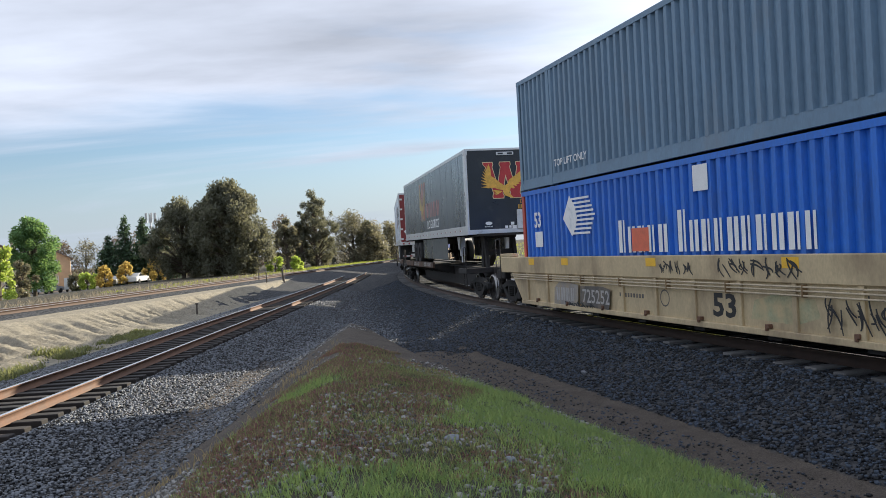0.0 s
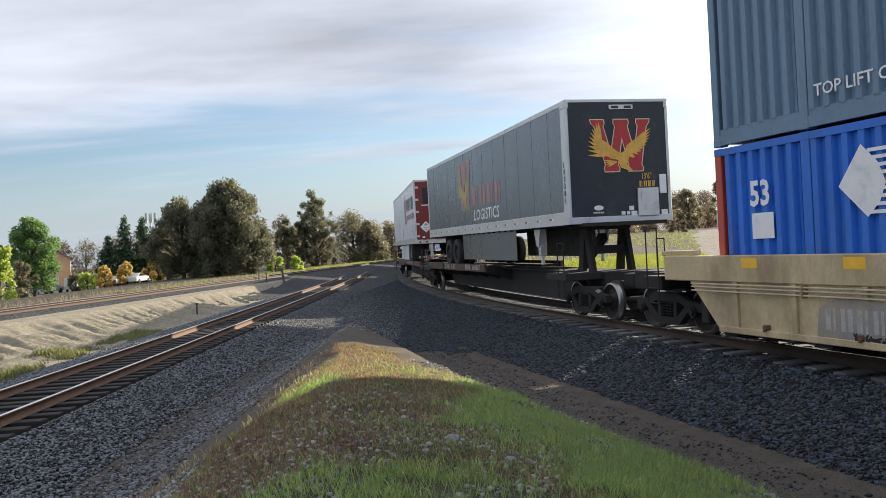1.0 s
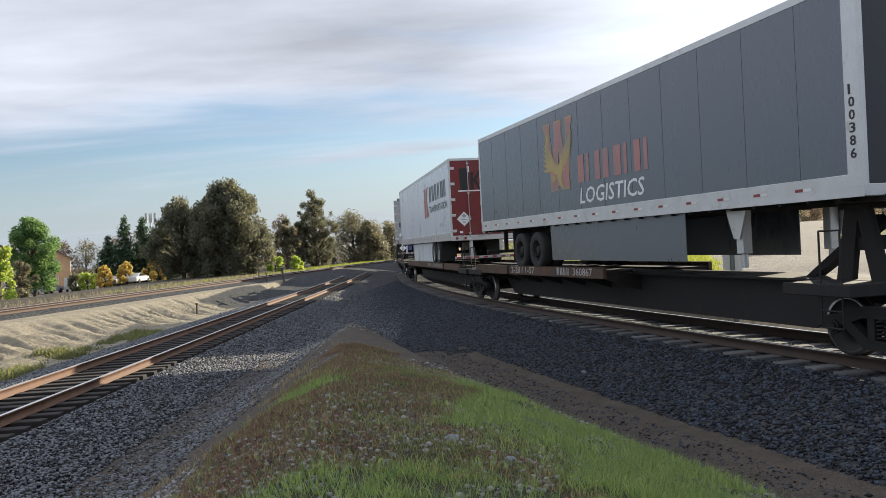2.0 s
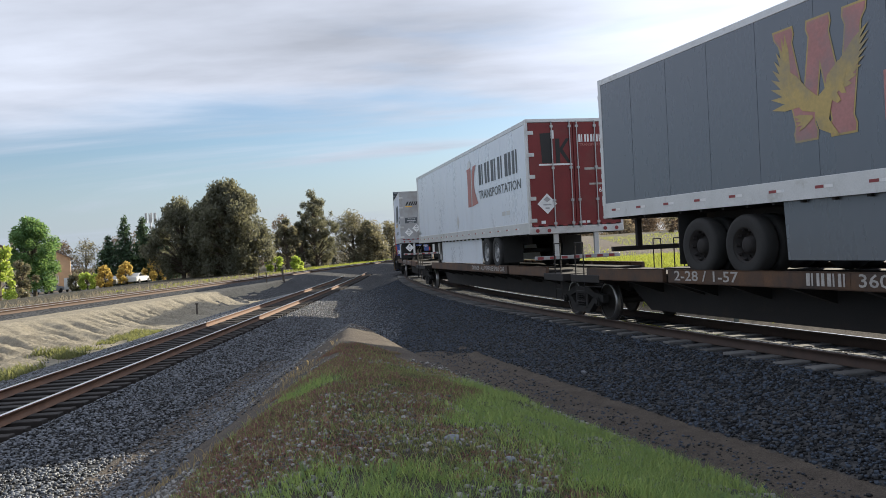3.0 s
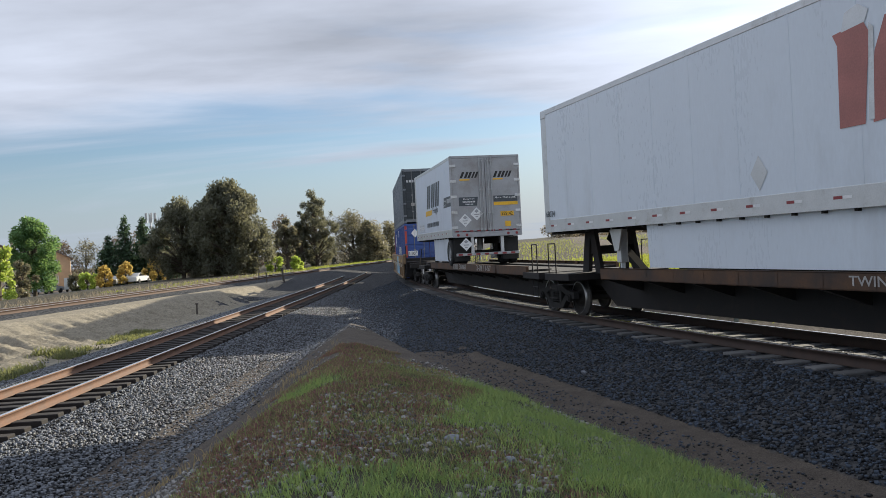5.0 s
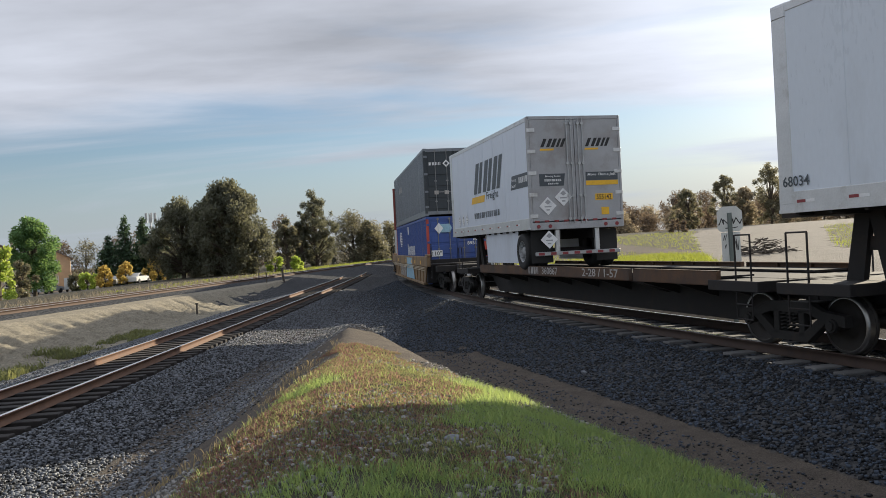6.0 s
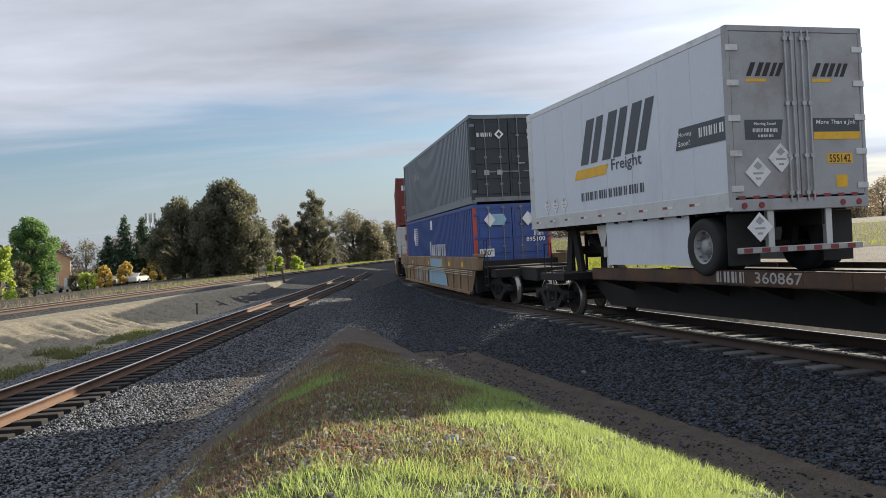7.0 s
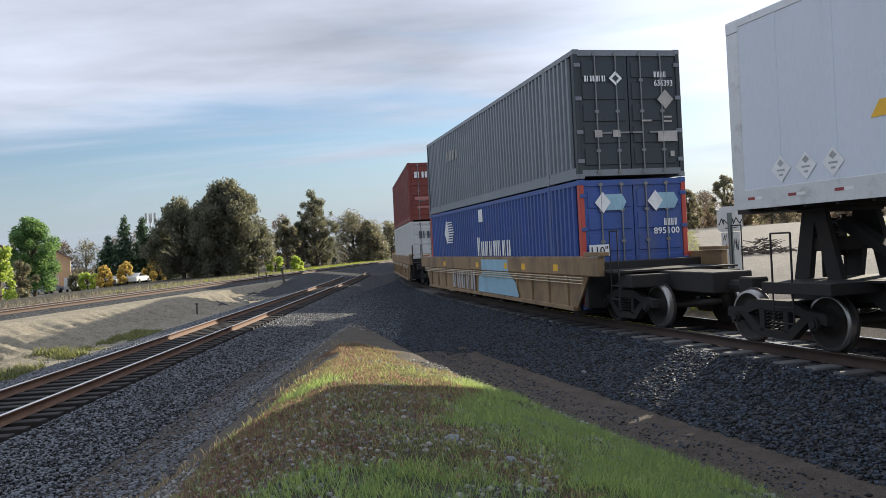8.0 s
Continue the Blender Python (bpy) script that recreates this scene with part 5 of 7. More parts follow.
    part("placard", bm, M["aluminium"], t, "empty grey placard frame")
    bm = B(); plate(bm, rect(X(-2.55), X(-2.2), 2.62, 2.74), True, -1.302); plate(bm, rect(X(-2.1), X(-1.75), 2.62, 2.74), True, -1.302)
    part("data_plate", bm, M["aluminium"], t, "small grey data plates")
    unit = spine_unit("black and ochre spine car platform carrying a white trailer", 9.45, -8.35, ((-6.4, 4.7), (4.9, 8.1)))
    TRAFFIC.append((unit, -29.85, 7.6, 0, 0))
    text(unit, "TWIN 28 - ALL PURPOSE SPINE CAR", 0.55, 0.995, 0.14, M["decal_dim_white"], 3.9, at=-1.336)
    add_truck(-39.3)


build_white_trailer()


def build_pup_trailer():
    L, zb, zt = 8.6, 2.14, 5.09
    t = trailer("trailer", "short dusty white trailer with grey doors on rail car", L, zb, zt, M["trailer_silver"], True, (0.95,),
                (4.62, 1.43, 1.25), 5.2, M["rim_steel"], M["trailer_silver"], 1.07, True)
    goes(t, -48.67, L)
    h = L / 2
    X = lambda d: h + d
    rear_doors(t, L, zb, zt, M["door_grey"], M["door_grey"], (0.10, 0.22), 1, 0.3)
    a = -1.302
    # three slanted initials as plain shapes
    sl = 0.42

    def slant(x0, x1, z0, z1):
        bm = B()
        plate(bm, ((X(x0) + (z0 - 3.45) * sl, z0), (X(x1) + (z0 - 3.45) * sl, z0), (X(x1) + (z1 - 3.45) * sl, z1), (X(x0) + (z1 - 3.45) * sl, z1)), True, a)
        part("brand_mark", bm, M["decal_slate"], t, "dark grey slanted bar")
    for x0 in (-5.5, -4.45, -3.45):
        slant(x0, x0 + 0.38, 3.45, 4.40)
        slant(x0 + 0.50, x0 + 0.82, 3.45, 4.40)
    bm = B(); plate(bm, ((X(-5.85), 3.15), (X(-4.3), 3.15), (X(-4.2), 3.36), (X(-5.7), 3.36)), True, a)
    part("brand_mark", bm, M["decal_yellow"], t, "yellow slanted bar")
    text(t, "Freight", X(-4.05), 3.13, 0.30, M["decal_slate"], 1.25, at=a)
    word_bars(t, X(-5.55), X(-2.7), 2.66, 2.84, 13, M["decal_slate"], at=a)
    bm = B(); plate(bm, ((X(-1.58), 3.28), (X(-0.08), 3.28), (X(0.0) - 0.02, 3.66), (X(-1.45), 3.66)), True, a)
    pk = part("panel_sign", bm, M["decal_slate"], t, "dark advertising panel")
    word_bars(pk, X(-0.85), X(-0.12), 3.42, 3.58, 5, M["decal_white"], at=a - 0.003)
    text(pk, "Moving", X(-1.48), 3.48, 0.10, M["decal_white"], 0.42, at=a - 0.003, bold=0.0)
    text(pk, "Soon?", X(-1.48), 3.34, 0.09, M["decal_white"], 0.36, at=a - 0.003)
    for d in (-7.5, -7.0, -6.5):
        diamond(t, X(d), 2.68, 0.20, True, a - 0.004)
    at = h + 0.009
    for y0 in (-0.95, 0.30):
        for p, q in (((0.0, 0.09), (0.16, 0.25), (0.29, 0.38), (0.43, 0.50), (0.54, 0.62))):
            bm = B()
            plate(bm, ((y0 + p, 4.28), (y0 + q, 4.28), (y0 + q + 0.10, 4.50), (y0 + p + 0.10, 4.50)), False, at)
            part("brand_mark", bm, M["decal_black"], t, "dark slanted bar")
        bm = B(); plate(bm, ((y0 - 0.02, 4.19), (y0 + 0.36, 4.19), (y0 + 0.38, 4.24), (y0, 4.24)), False, at)
        part("brand_mark", bm, M["decal_yellow"], t, "yellow bar")
    bm = B(); plate(bm, ((-1.02, 3.26), (-0.35, 3.26), (-0.30, 3.58), (-1.02, 3.58)), False, at)
    sg = part("panel_sign", bm, M["decal_slate"], t, "dark advertising panel")
    text(sg, "Moving Soon?", -0.85, 3.48, 0.06, M["decal_white"], 0.42, False, at + 0.003)
    word_bars(sg, -0.88, -0.40, 3.38, 3.44, 9, M["decal_white"], False, at + 0.003)
    word_bars(sg, -0.78, -0.48, 3.30, 3.34, 6, M["decal_white"], False, at + 0.003)
    bm = B(); plate(bm, rect(0.28, 1.19, 3.38, 3.60), False, at)
    sg = part("panel_sign", bm, M["decal_slate"], t, "dark advertising panel")
    text(sg, "More Than a Job.", 0.33, 3.48, 0.09, M["decal_white"], 0.80, False, at + 0.003, lean=0.15)
    bm = B(); plate(bm, rect(0.28, 1.19, 3.25, 3.372), False, at)
    part("brand_mark", bm, M["decal_yellow"], t, "yellow strip")
    bm = B(); plate(bm, rect(0.52, 1.02, 2.85, 3.02), False, at)
    pl = part("number_patch", bm, M["decal_yellow"], t, "yellow number patch")
    text(pl, "555142", 0.56, 2.87, 0.13, M["decal_black"], 0.42, False, at + 0.003)
    bm = B(); plate(bm, rect(0.68, 0.90, 2.46, 2.66), False, at)
    part("sticker", bm, M["decal_yellow"], t, "yellow notice sticker")
    diamond(t, -0.82, 2.74, 0.24, False, at + 0.012)
    diamond(t, -0.38, 2.96, 0.24, False, at + 0.012)
    diamond(t, -0.82, 1.86, 0.24, False, h + 0.0)
    unit = spine_unit("black and ochre spine car platform, half empty, with a short trailer", 8.75, -8.35, ((-5.8, 4.4), (4.6, 7.5)))
    TRAFFIC.append((unit, -48.05, 7.0, 0, 0))
    text(unit, "360867", -0.36, 0.98, 0.18, M["decal_dim_white"], 1.05, at=-1.336)
    word_bars(unit, -1.35, -0.55, 0.98, 1.16, 4, M["decal_dim_white"], at=-1.336)
    text(unit, "2-28 / 1-57", 2.15, 0.98, 0.18, M["decal_dim_white"], 1.8, at=-1.336)
    add_truck(-56.8)
    # hand brake stand at the far end of the platform
    xb = -8.75
    bm = B()
    for q in (-0.22, 0.22):
        tube(bm, (xb, 0.25 + q, 1.0), (xb, 0.25 + q, 2.0), 0.035, 8)
    box(bm, xb - 0.06, xb + 0.06, 0.05, 0.45, 1.35, 1.95, 0.02)
    part("brake_stand", bm, M["steel_dark"], unit)
    bm = B()
    for k in range(20):
        a, b = 2 * math.pi * k / 20, 2 * math.pi * (k + 1) / 20
        tube(bm, (xb + 0.14, 0.25 + 0.21 * math.cos(a), 1.72 + 0.21 * math.sin(a)), (xb + 0.14, 0.25 + 0.21 * math.cos(b), 1.72 + 0.21 * math.sin(b)), 0.014, 6)
    for k in range(3):
        a = math.pi * k / 3
        tube(bm, (xb + 0.14, 0.25 - 0.21 * math.cos(a), 1.72 - 0.21 * math.sin(a)), (xb + 0.14, 0.25 + 0.21 * math.cos(a), 1.72 + 0.21 * math.sin(a)), 0.01, 6)
    tube(bm, (xb, 0.25, 1.72), (xb + 0.15, 0.25, 1.72), 0.02, 8)
    part("brake_wheel", bm, M["galv"], unit, "grey hand brake wheel")


build_pup_trailer()


def build_tail_cars():
    L = 16.15
    h = L / 2
    X = lambda d: h + d
    s0 = -62.66
    car = well_car("dirty tan well car sprayed with graffiti, carrying stacked containers", M["tan_car"], M["tan_car"], 10.0)
    TRAFFIC.append((car, s0 - h, 6.6, 0, 0))
    for d in (-13.0, -8.3, -5.2, -3.6, -1.2):
        bm = B(); plate(bm, rect(X(d - 0.16), X(d + 0.16), 1.10, 1.26), True, -1.508)
        part("reflector", bm, M["decal_yellow"], car, "yellow reflective patch")
    bm = B()
    plate(bm, ((X(-8.3), 0.34), (X(-4.1), 0.34), (X(-4.4), 0.75), (X(-5.0), 1.0), (X(-7.6), 1.0), (X(-8.2), 0.8)), True, -1.499)
    plate(bm, rect(X(-7.8), X(-5.0), 1.03, 1.36), True, -1.507)
    part("graffiti", bm, M["decal_sky"], car, "light blue spray-painted bubble letters")
    word_bars(car, X(-11.8), X(-8.6), 0.36, 0.98, 5, M["decal_dim_white"], at=-1.4995, name="graffiti", label="pale spray-painted letter shapes")
    add_truck(-61.4)
    add_truck(-80.2)
    low = container("container", "dull blue corrugated container in the well of a tan rail car", M["blue_b"], M["blue_b"], M["blue_b"], M["decal_orange_post"], z0=0.24)
    goes(low, s0, L)
    word_bars(low, X(-8.9), X(-5.2), 1.46, 1.92, 8, M["decal_white"], big_first=0.14)
    stripes_logo(low, X(-13.6), 1.9, 1.5, 0.9)
    bm = B(); plate(bm, rect(X(-8.6), X(-8.1), 2.55, 2.95), True, -1.305)
    part("sticker", bm, M["decal_white"], low, "white square sticker")
    at = h + 0.036
    for y in (-0.72, 0.56):
        bm = B()
        plate(bm, ((y - 0.24, 2.62), (y - 0.04, 2.86), (y + 0.14, 2.62), (y - 0.04, 2.38)), False, at)
        plate(bm, ((y, 2.80), (y + 0.42, 2.80), (y + 0.52, 2.62), (y + 0.42, 2.44), (y, 2.44), (y + 0.14, 2.62)), False, at + 0.001, 1)
        part("brand_mark", bm, [M["decal_white"], M["decal_sky"]], low, "white diamond mark with pale stripes")
    text(low, "895100", 0.44, 1.86, 0.15, M["decal_white"], 0.64, False, at)
    word_bars(low, 0.70, 1.05, 2.05, 2.21, 4, M["decal_white"], False, at)
    bm = B(); plate(bm, rect(-1.15, -0.66, 1.42, 1.68), False, at + 0.01)
    pl = part("sign_plate", bm, M["decal_white"], low, "white height plate")
    text(pl, "110\"", -1.10, 1.46, 0.18, M["decal_black"], 0.40, False, at + 0.014)
    up = container("container", "dark slate corrugated container with black doors stacked on a blue one", M["slate_b"], M["slate_dark"], M["slate_b"], M["slate_dark"], z0=3.16)
    goes(up, s0, L)
    word_bars(up, -1.08, -0.52, 5.33, 5.46, 4, M["decal_white"], False, at)
    bm = B()
    plate(bm, ((-0.48, 5.4), (-0.32, 5.56), (-0.16, 5.4), (-0.32, 5.24)), False, at)
    part("brand_mark", bm, M["decal_white"], up, "white diamond mark")
    bm = B(); plate(bm, ((-0.40, 5.4), (-0.32, 5.48), (-0.24, 5.4), (-0.32, 5.32)), False, at + 0.002)
    part("brand_mark", bm, M["slate_dark"], up, "dark diamond inset")
    word_bars(up, 0.62, 0.94, 5.42, 5.55, 4, M["decal_white"], False, at)
    text(up, "636393", 0.62, 5.22, 0.14, M["decal_white"], 0.46, False, at)
    bm = B()
    plate(bm, ((0.68, 4.92), (0.88, 5.14), (1.08, 4.92), (0.88, 4.70)), False, at + 0.006)
    part("placard", bm, M["decal_dim_white"], up, "pale diamond placard")
    for y, z, w, hh in ((-0.88, 4.08, 0.18, 0.16), (-0.44, 4.08, 0.18, 0.16), (0.66, 3.96, 0.48, 0.24), (0.28, 4.42, 0.24, 0.04), (0.82, 4.5, 0.2, 0.04), (0.82, 4.40, 0.2, 0.04), (0.95, 3.62, 0.1, 0.12)):
        bm = B(); plate(bm, rect(y, y + w, z, z + hh), False, at)
        part("sticker", bm, M["decal_dim_white"], up, "pale worn sticker")
    word_bars(up, X(-12.7), X(-10.9), 4.95, 5.3, 4, M["decal_dim_white"])

    for s1, low_m, up_m, l1, l2 in ((-85.4, M["white_c"], M["oxide"], "white corrugated container low in a rail car", "red-brown corrugated container stacked on a white one"),
                                    (-107.6, M["slate_dark"], M["oxide_b"], "dark corrugated container low in a rail car", "brown corrugated container stacked on a dark one"),
                                    (-129.8, M["blue_b"], M["slate"], "blue corrugated container low in a rail car", "grey corrugated container stacked on a blue one")):
        car = well_car("dark dirty well car far down the train with stacked containers", M["tan_car"], M["tan_car"], 10.0)
        TRAFFIC.append((car, s1 - h, 6.6, 0, 0))
        add_truck(s1 + 1.3)
        add_truck(s1 - L - 1.3)
        c1 = container("container", l1, low_m, low_m, low_m, low_m, z0=0.24)
        c2 = container("container", l2, up_m, up_m, up_m, up_m, z0=3.16)
        goes(c1, s1, L)
        goes(c2, s1, L)
        if s1 == -85.4:
            word_bars(c1, -0.9, 0.3, 2.3, 2.65, 3, M["decal_slate"], False, at)
            word_bars(c2, -1.0, 0.1, 5.3, 5.6, 3, M["decal_white"], False, at)
            bm = B(); plate(bm, rect(-1.0, 0.0, 4.2, 4.36), False, at); plate(bm, rect(-0.9, 0.0, 3.8, 3.9), False, at)
            part("sticker", bm, M["decal_faded_red"], c2, "faded notice stickers")


build_tail_cars()


# ------------------------------------------------------------------ loose stones, grass and plants on the ground
def crushed(name, pts, smin, smax, material, seed, flat=0.8):
    """Crushed stones: jittered eight-cornered chips lying at pts (n,3)."""
    r = np.random.RandomState(seed)
    n = len(pts)
    c = np.array([(a, b, d) for a in (-1, 1) for b in (-1, 1) for d in (-1, 1)], dtype=float)
    v = c[None] * (0.55 + 0.45 * r.rand(n, 8, 3))
    sc = smin + (smax - smin) * r.rand(n, 1, 1) ** 2
    v = v * sc * np.array((1.15, 0.9, flat))
    a, t = r.rand(n) * 6.283, (r.rand(n) - 0.5) * 1.1
    ca, sa, ct, st = np.cos(a), np.sin(a), np.cos(t), np.sin(t)
    y2, z2 = v[..., 1] * ct[:, None] - v[..., 2] * st[:, None], v[..., 1] * st[:, None] + v[..., 2] * ct[:, None]
    x2 = v[..., 0]
    v = np.stack([x2 * ca[:, None] - y2 * sa[:, None], x2 * sa[:, None] + y2 * ca[:, None], z2], -1) + pts[:, None, :]
    q = np.array([0, 1, 3, 2, 4, 6, 7, 5, 0, 4, 5, 1, 2, 3, 7, 6, 0, 2, 6, 4, 1, 5, 7, 3])
    idx = (np.arange(n)[:, None] * 8 + q[None]).ravel()
    return arrays(name, v.reshape(-1, 3), 4, idx, material)


def scatter(n, x0, x1, y0, y1, seed, near=1.0):
    """Random plan points, thicker towards the near end."""
    r = np.random.RandomState(seed)
    return x0 + (x1 - x0) * r.rand(n), y0 + (y1 - y0) * r.rand(n) ** near


M["gravel"] = mat("pale_gravel", (0.22, 0.215, 0.205), 0.9, 0, 0.6, 3, 40, island=1.0)


def build_stones():
    x, y = scatter(230000, -12.0, -1.5, 6, 50, 1, 1.6)
    z, bal, gr, rd, pale = fields(x, y)
    dl = np.abs(x - left_x(y))
    edge = np.random.RandomState(8).rand(len(x))
    k = ((bal > 0.5) | ((edge < 0.02) & (x - left_x(y) < 4.3))) & (from_curved(x, y) > 2.4 + 3.2 * np.random.RandomState(14).rand(len(x))) & (np.abs(dl - 0.75) > 0.10)
    k &= dl > 1.42
    z = np.where(dl < 1.33, z - 0.02, z)
    o = crushed("ballast_stones", np.stack([x, y, z + 0.012], 1)[k], 0.009, 0.027, M["stone"], 21)
    tagged(o, "loose grey crushed stone beside the rusty track", "ballast", kind="stuff")
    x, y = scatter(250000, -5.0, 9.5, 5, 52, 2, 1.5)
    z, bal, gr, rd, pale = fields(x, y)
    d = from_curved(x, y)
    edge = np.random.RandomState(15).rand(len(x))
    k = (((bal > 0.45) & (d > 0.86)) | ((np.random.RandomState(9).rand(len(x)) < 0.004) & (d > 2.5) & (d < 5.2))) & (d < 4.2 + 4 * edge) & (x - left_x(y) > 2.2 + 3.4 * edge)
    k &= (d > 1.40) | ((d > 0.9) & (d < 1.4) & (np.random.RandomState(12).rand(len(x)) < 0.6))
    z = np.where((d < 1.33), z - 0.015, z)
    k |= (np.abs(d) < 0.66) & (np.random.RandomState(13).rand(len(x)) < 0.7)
    o = crushed("ballast_stones", np.stack([x, y, z + 0.008], 1)[k], 0.009, 0.027, M["stone_dark_shaded"], 22)
    tagged(o, "dark crushed stone shoulder of the curved track", "ballast", kind="stuff")
    x, y = scatter(38000, -4.2, 3.0, 3.2, 17, 3, 1.4)
    z, bal, gr, rd, pale = fields(x, y)
    n = fbm(x * 0.8 + 4, y * 0.8)
    k = (bal < 0.3) & (n > -0.02) & (from_curved(x, y) > 4.4)
    o = crushed("gravel", np.stack([x, y, z + 0.004], 1)[k], 0.005, 0.017, M["gravel"], 23)
    tagged(o, "small grey gravel strewn over the bank", "gravel", kind="stuff")
    x, y = scatter(60000, -4.6, -1.7, 4.5, 30, 4, 1.5)
    z, bal, gr, rd, pale = fields(x, y)
    k = (bal < 0.5) & (np.random.RandomState(10).rand(len(x)) < 0.6 * sm((-2.5 - x) / 1.0 + 1.6 * fbm(x * 1.4, y * 0.9 + 2)))
    o = crushed("gravel", np.stack([x, y, z + 0.004], 1)[k], 0.006, 0.024, M["stone"], 24)
    tagged(o, "spilled ballast chips on the dirt flank", "gravel", kind="stuff")
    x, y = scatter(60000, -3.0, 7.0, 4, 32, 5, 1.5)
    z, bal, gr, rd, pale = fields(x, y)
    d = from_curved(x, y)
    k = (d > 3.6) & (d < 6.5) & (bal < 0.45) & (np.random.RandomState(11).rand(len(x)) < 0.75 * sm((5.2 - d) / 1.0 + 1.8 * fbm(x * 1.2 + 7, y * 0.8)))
    o = crushed("gravel", np.stack([x, y, z + 0.003], 1)[k], 0.005, 0.020, M["stone_dark_shaded"], 25)
    tagged(o, "dark stone chips trodden into the dirt path", "gravel", kind="stuff")


build_stones()


def blades(name, pts, hmin, hmax, width, lean, material, seed):
    """Bent grass blades standing at pts."""
    r = np.random.RandomState(seed)
    n = len(pts)
    h = hmin + (hmax - hmin) * r.rand(n) ** 1.5
    a, l = r.rand(n) * 6.283, lean * (0.3 + r.rand(n))
    dx, dy = np.cos(a), np.sin(a)
    b = r.rand(n) * 6.283
    wx, wy = np.cos(b) * width * (0.6 + 0.8 * r.rand(n)), np.sin(b) * width * (0.6 + 0.8 * r.rand(n))
    o = np.zeros((n, 5, 3))
    o[:, 0] = np.stack([-wx, -wy, 0 * h], 1)
    o[:, 1] = np.stack([wx, wy, 0 * h], 1)
    o[:, 2] = np.stack([dx * l * h * 0.35 + wx * 0.8, dy * l * h * 0.35 + wy * 0.8, h * 0.6], 1)
    o[:, 3] = np.stack([dx * l * h * 0.35 - wx * 0.8, dy * l * h * 0.35 - wy * 0.8, h * 0.6], 1)
    o[:, 4] = np.stack([dx * l * h, dy * l * h, h * (1 - 0.25 * l)], 1)
    v = (o + pts[:, None, :]).reshape(-1, 3)
    q = np.array([0, 1, 2, 0, 2, 3, 3, 2, 4])
    return arrays(name, v, 3, (np.arange(n)[:, None] * 5 + q[None]).ravel(), material)


M["grass"] = mat("fresh_grass", (0.040, 0.098, 0.056), 0.5, 0, 0.45, 1.2, 20, 0, translucent=(0.62, 0.75, 0.22), island=1.2, spec=0.3)
M["grass_far"] = mat("verge_grass", (0.15, 0.19, 0.04), 0.7, 0, 0.35, 0.5, 10, 0, translucent=(0.42, 0.46, 0.07), island=0.6, spec=0.2)
M["dry_grass"] = mat("dry_grass", (0.26, 0.21, 0.13), 0.8, 0, 0.35, 1.2, 20, 0, translucent=(0.50, 0.40, 0.21), island=0.6, spec=0.2)
M["dry_brush"] = mat("dry_grey_brush", (0.27, 0.235, 0.18), 0.85, 0, 0.35, 0.6, 10, 0, translucent=(0.30, 0.26, 0.19), island=0.6, spec=0.2)
M["dull_plant"] = mat("dull_green_weed", (0.080, 0.095, 0.060), 0.7, 0, 0.5, 1.2, 20, 0, translucent=(0.36, 0.37, 0.13), island=0.8, spec=0.2)
M["red_plant"] = mat("reddish_weed", (0.11, 0.064, 0.066), 0.7, 0, 0.6, 1.2, 20, 0, translucent=(0.47, 0.25, 0.21), island=0.8, spec=0.2)


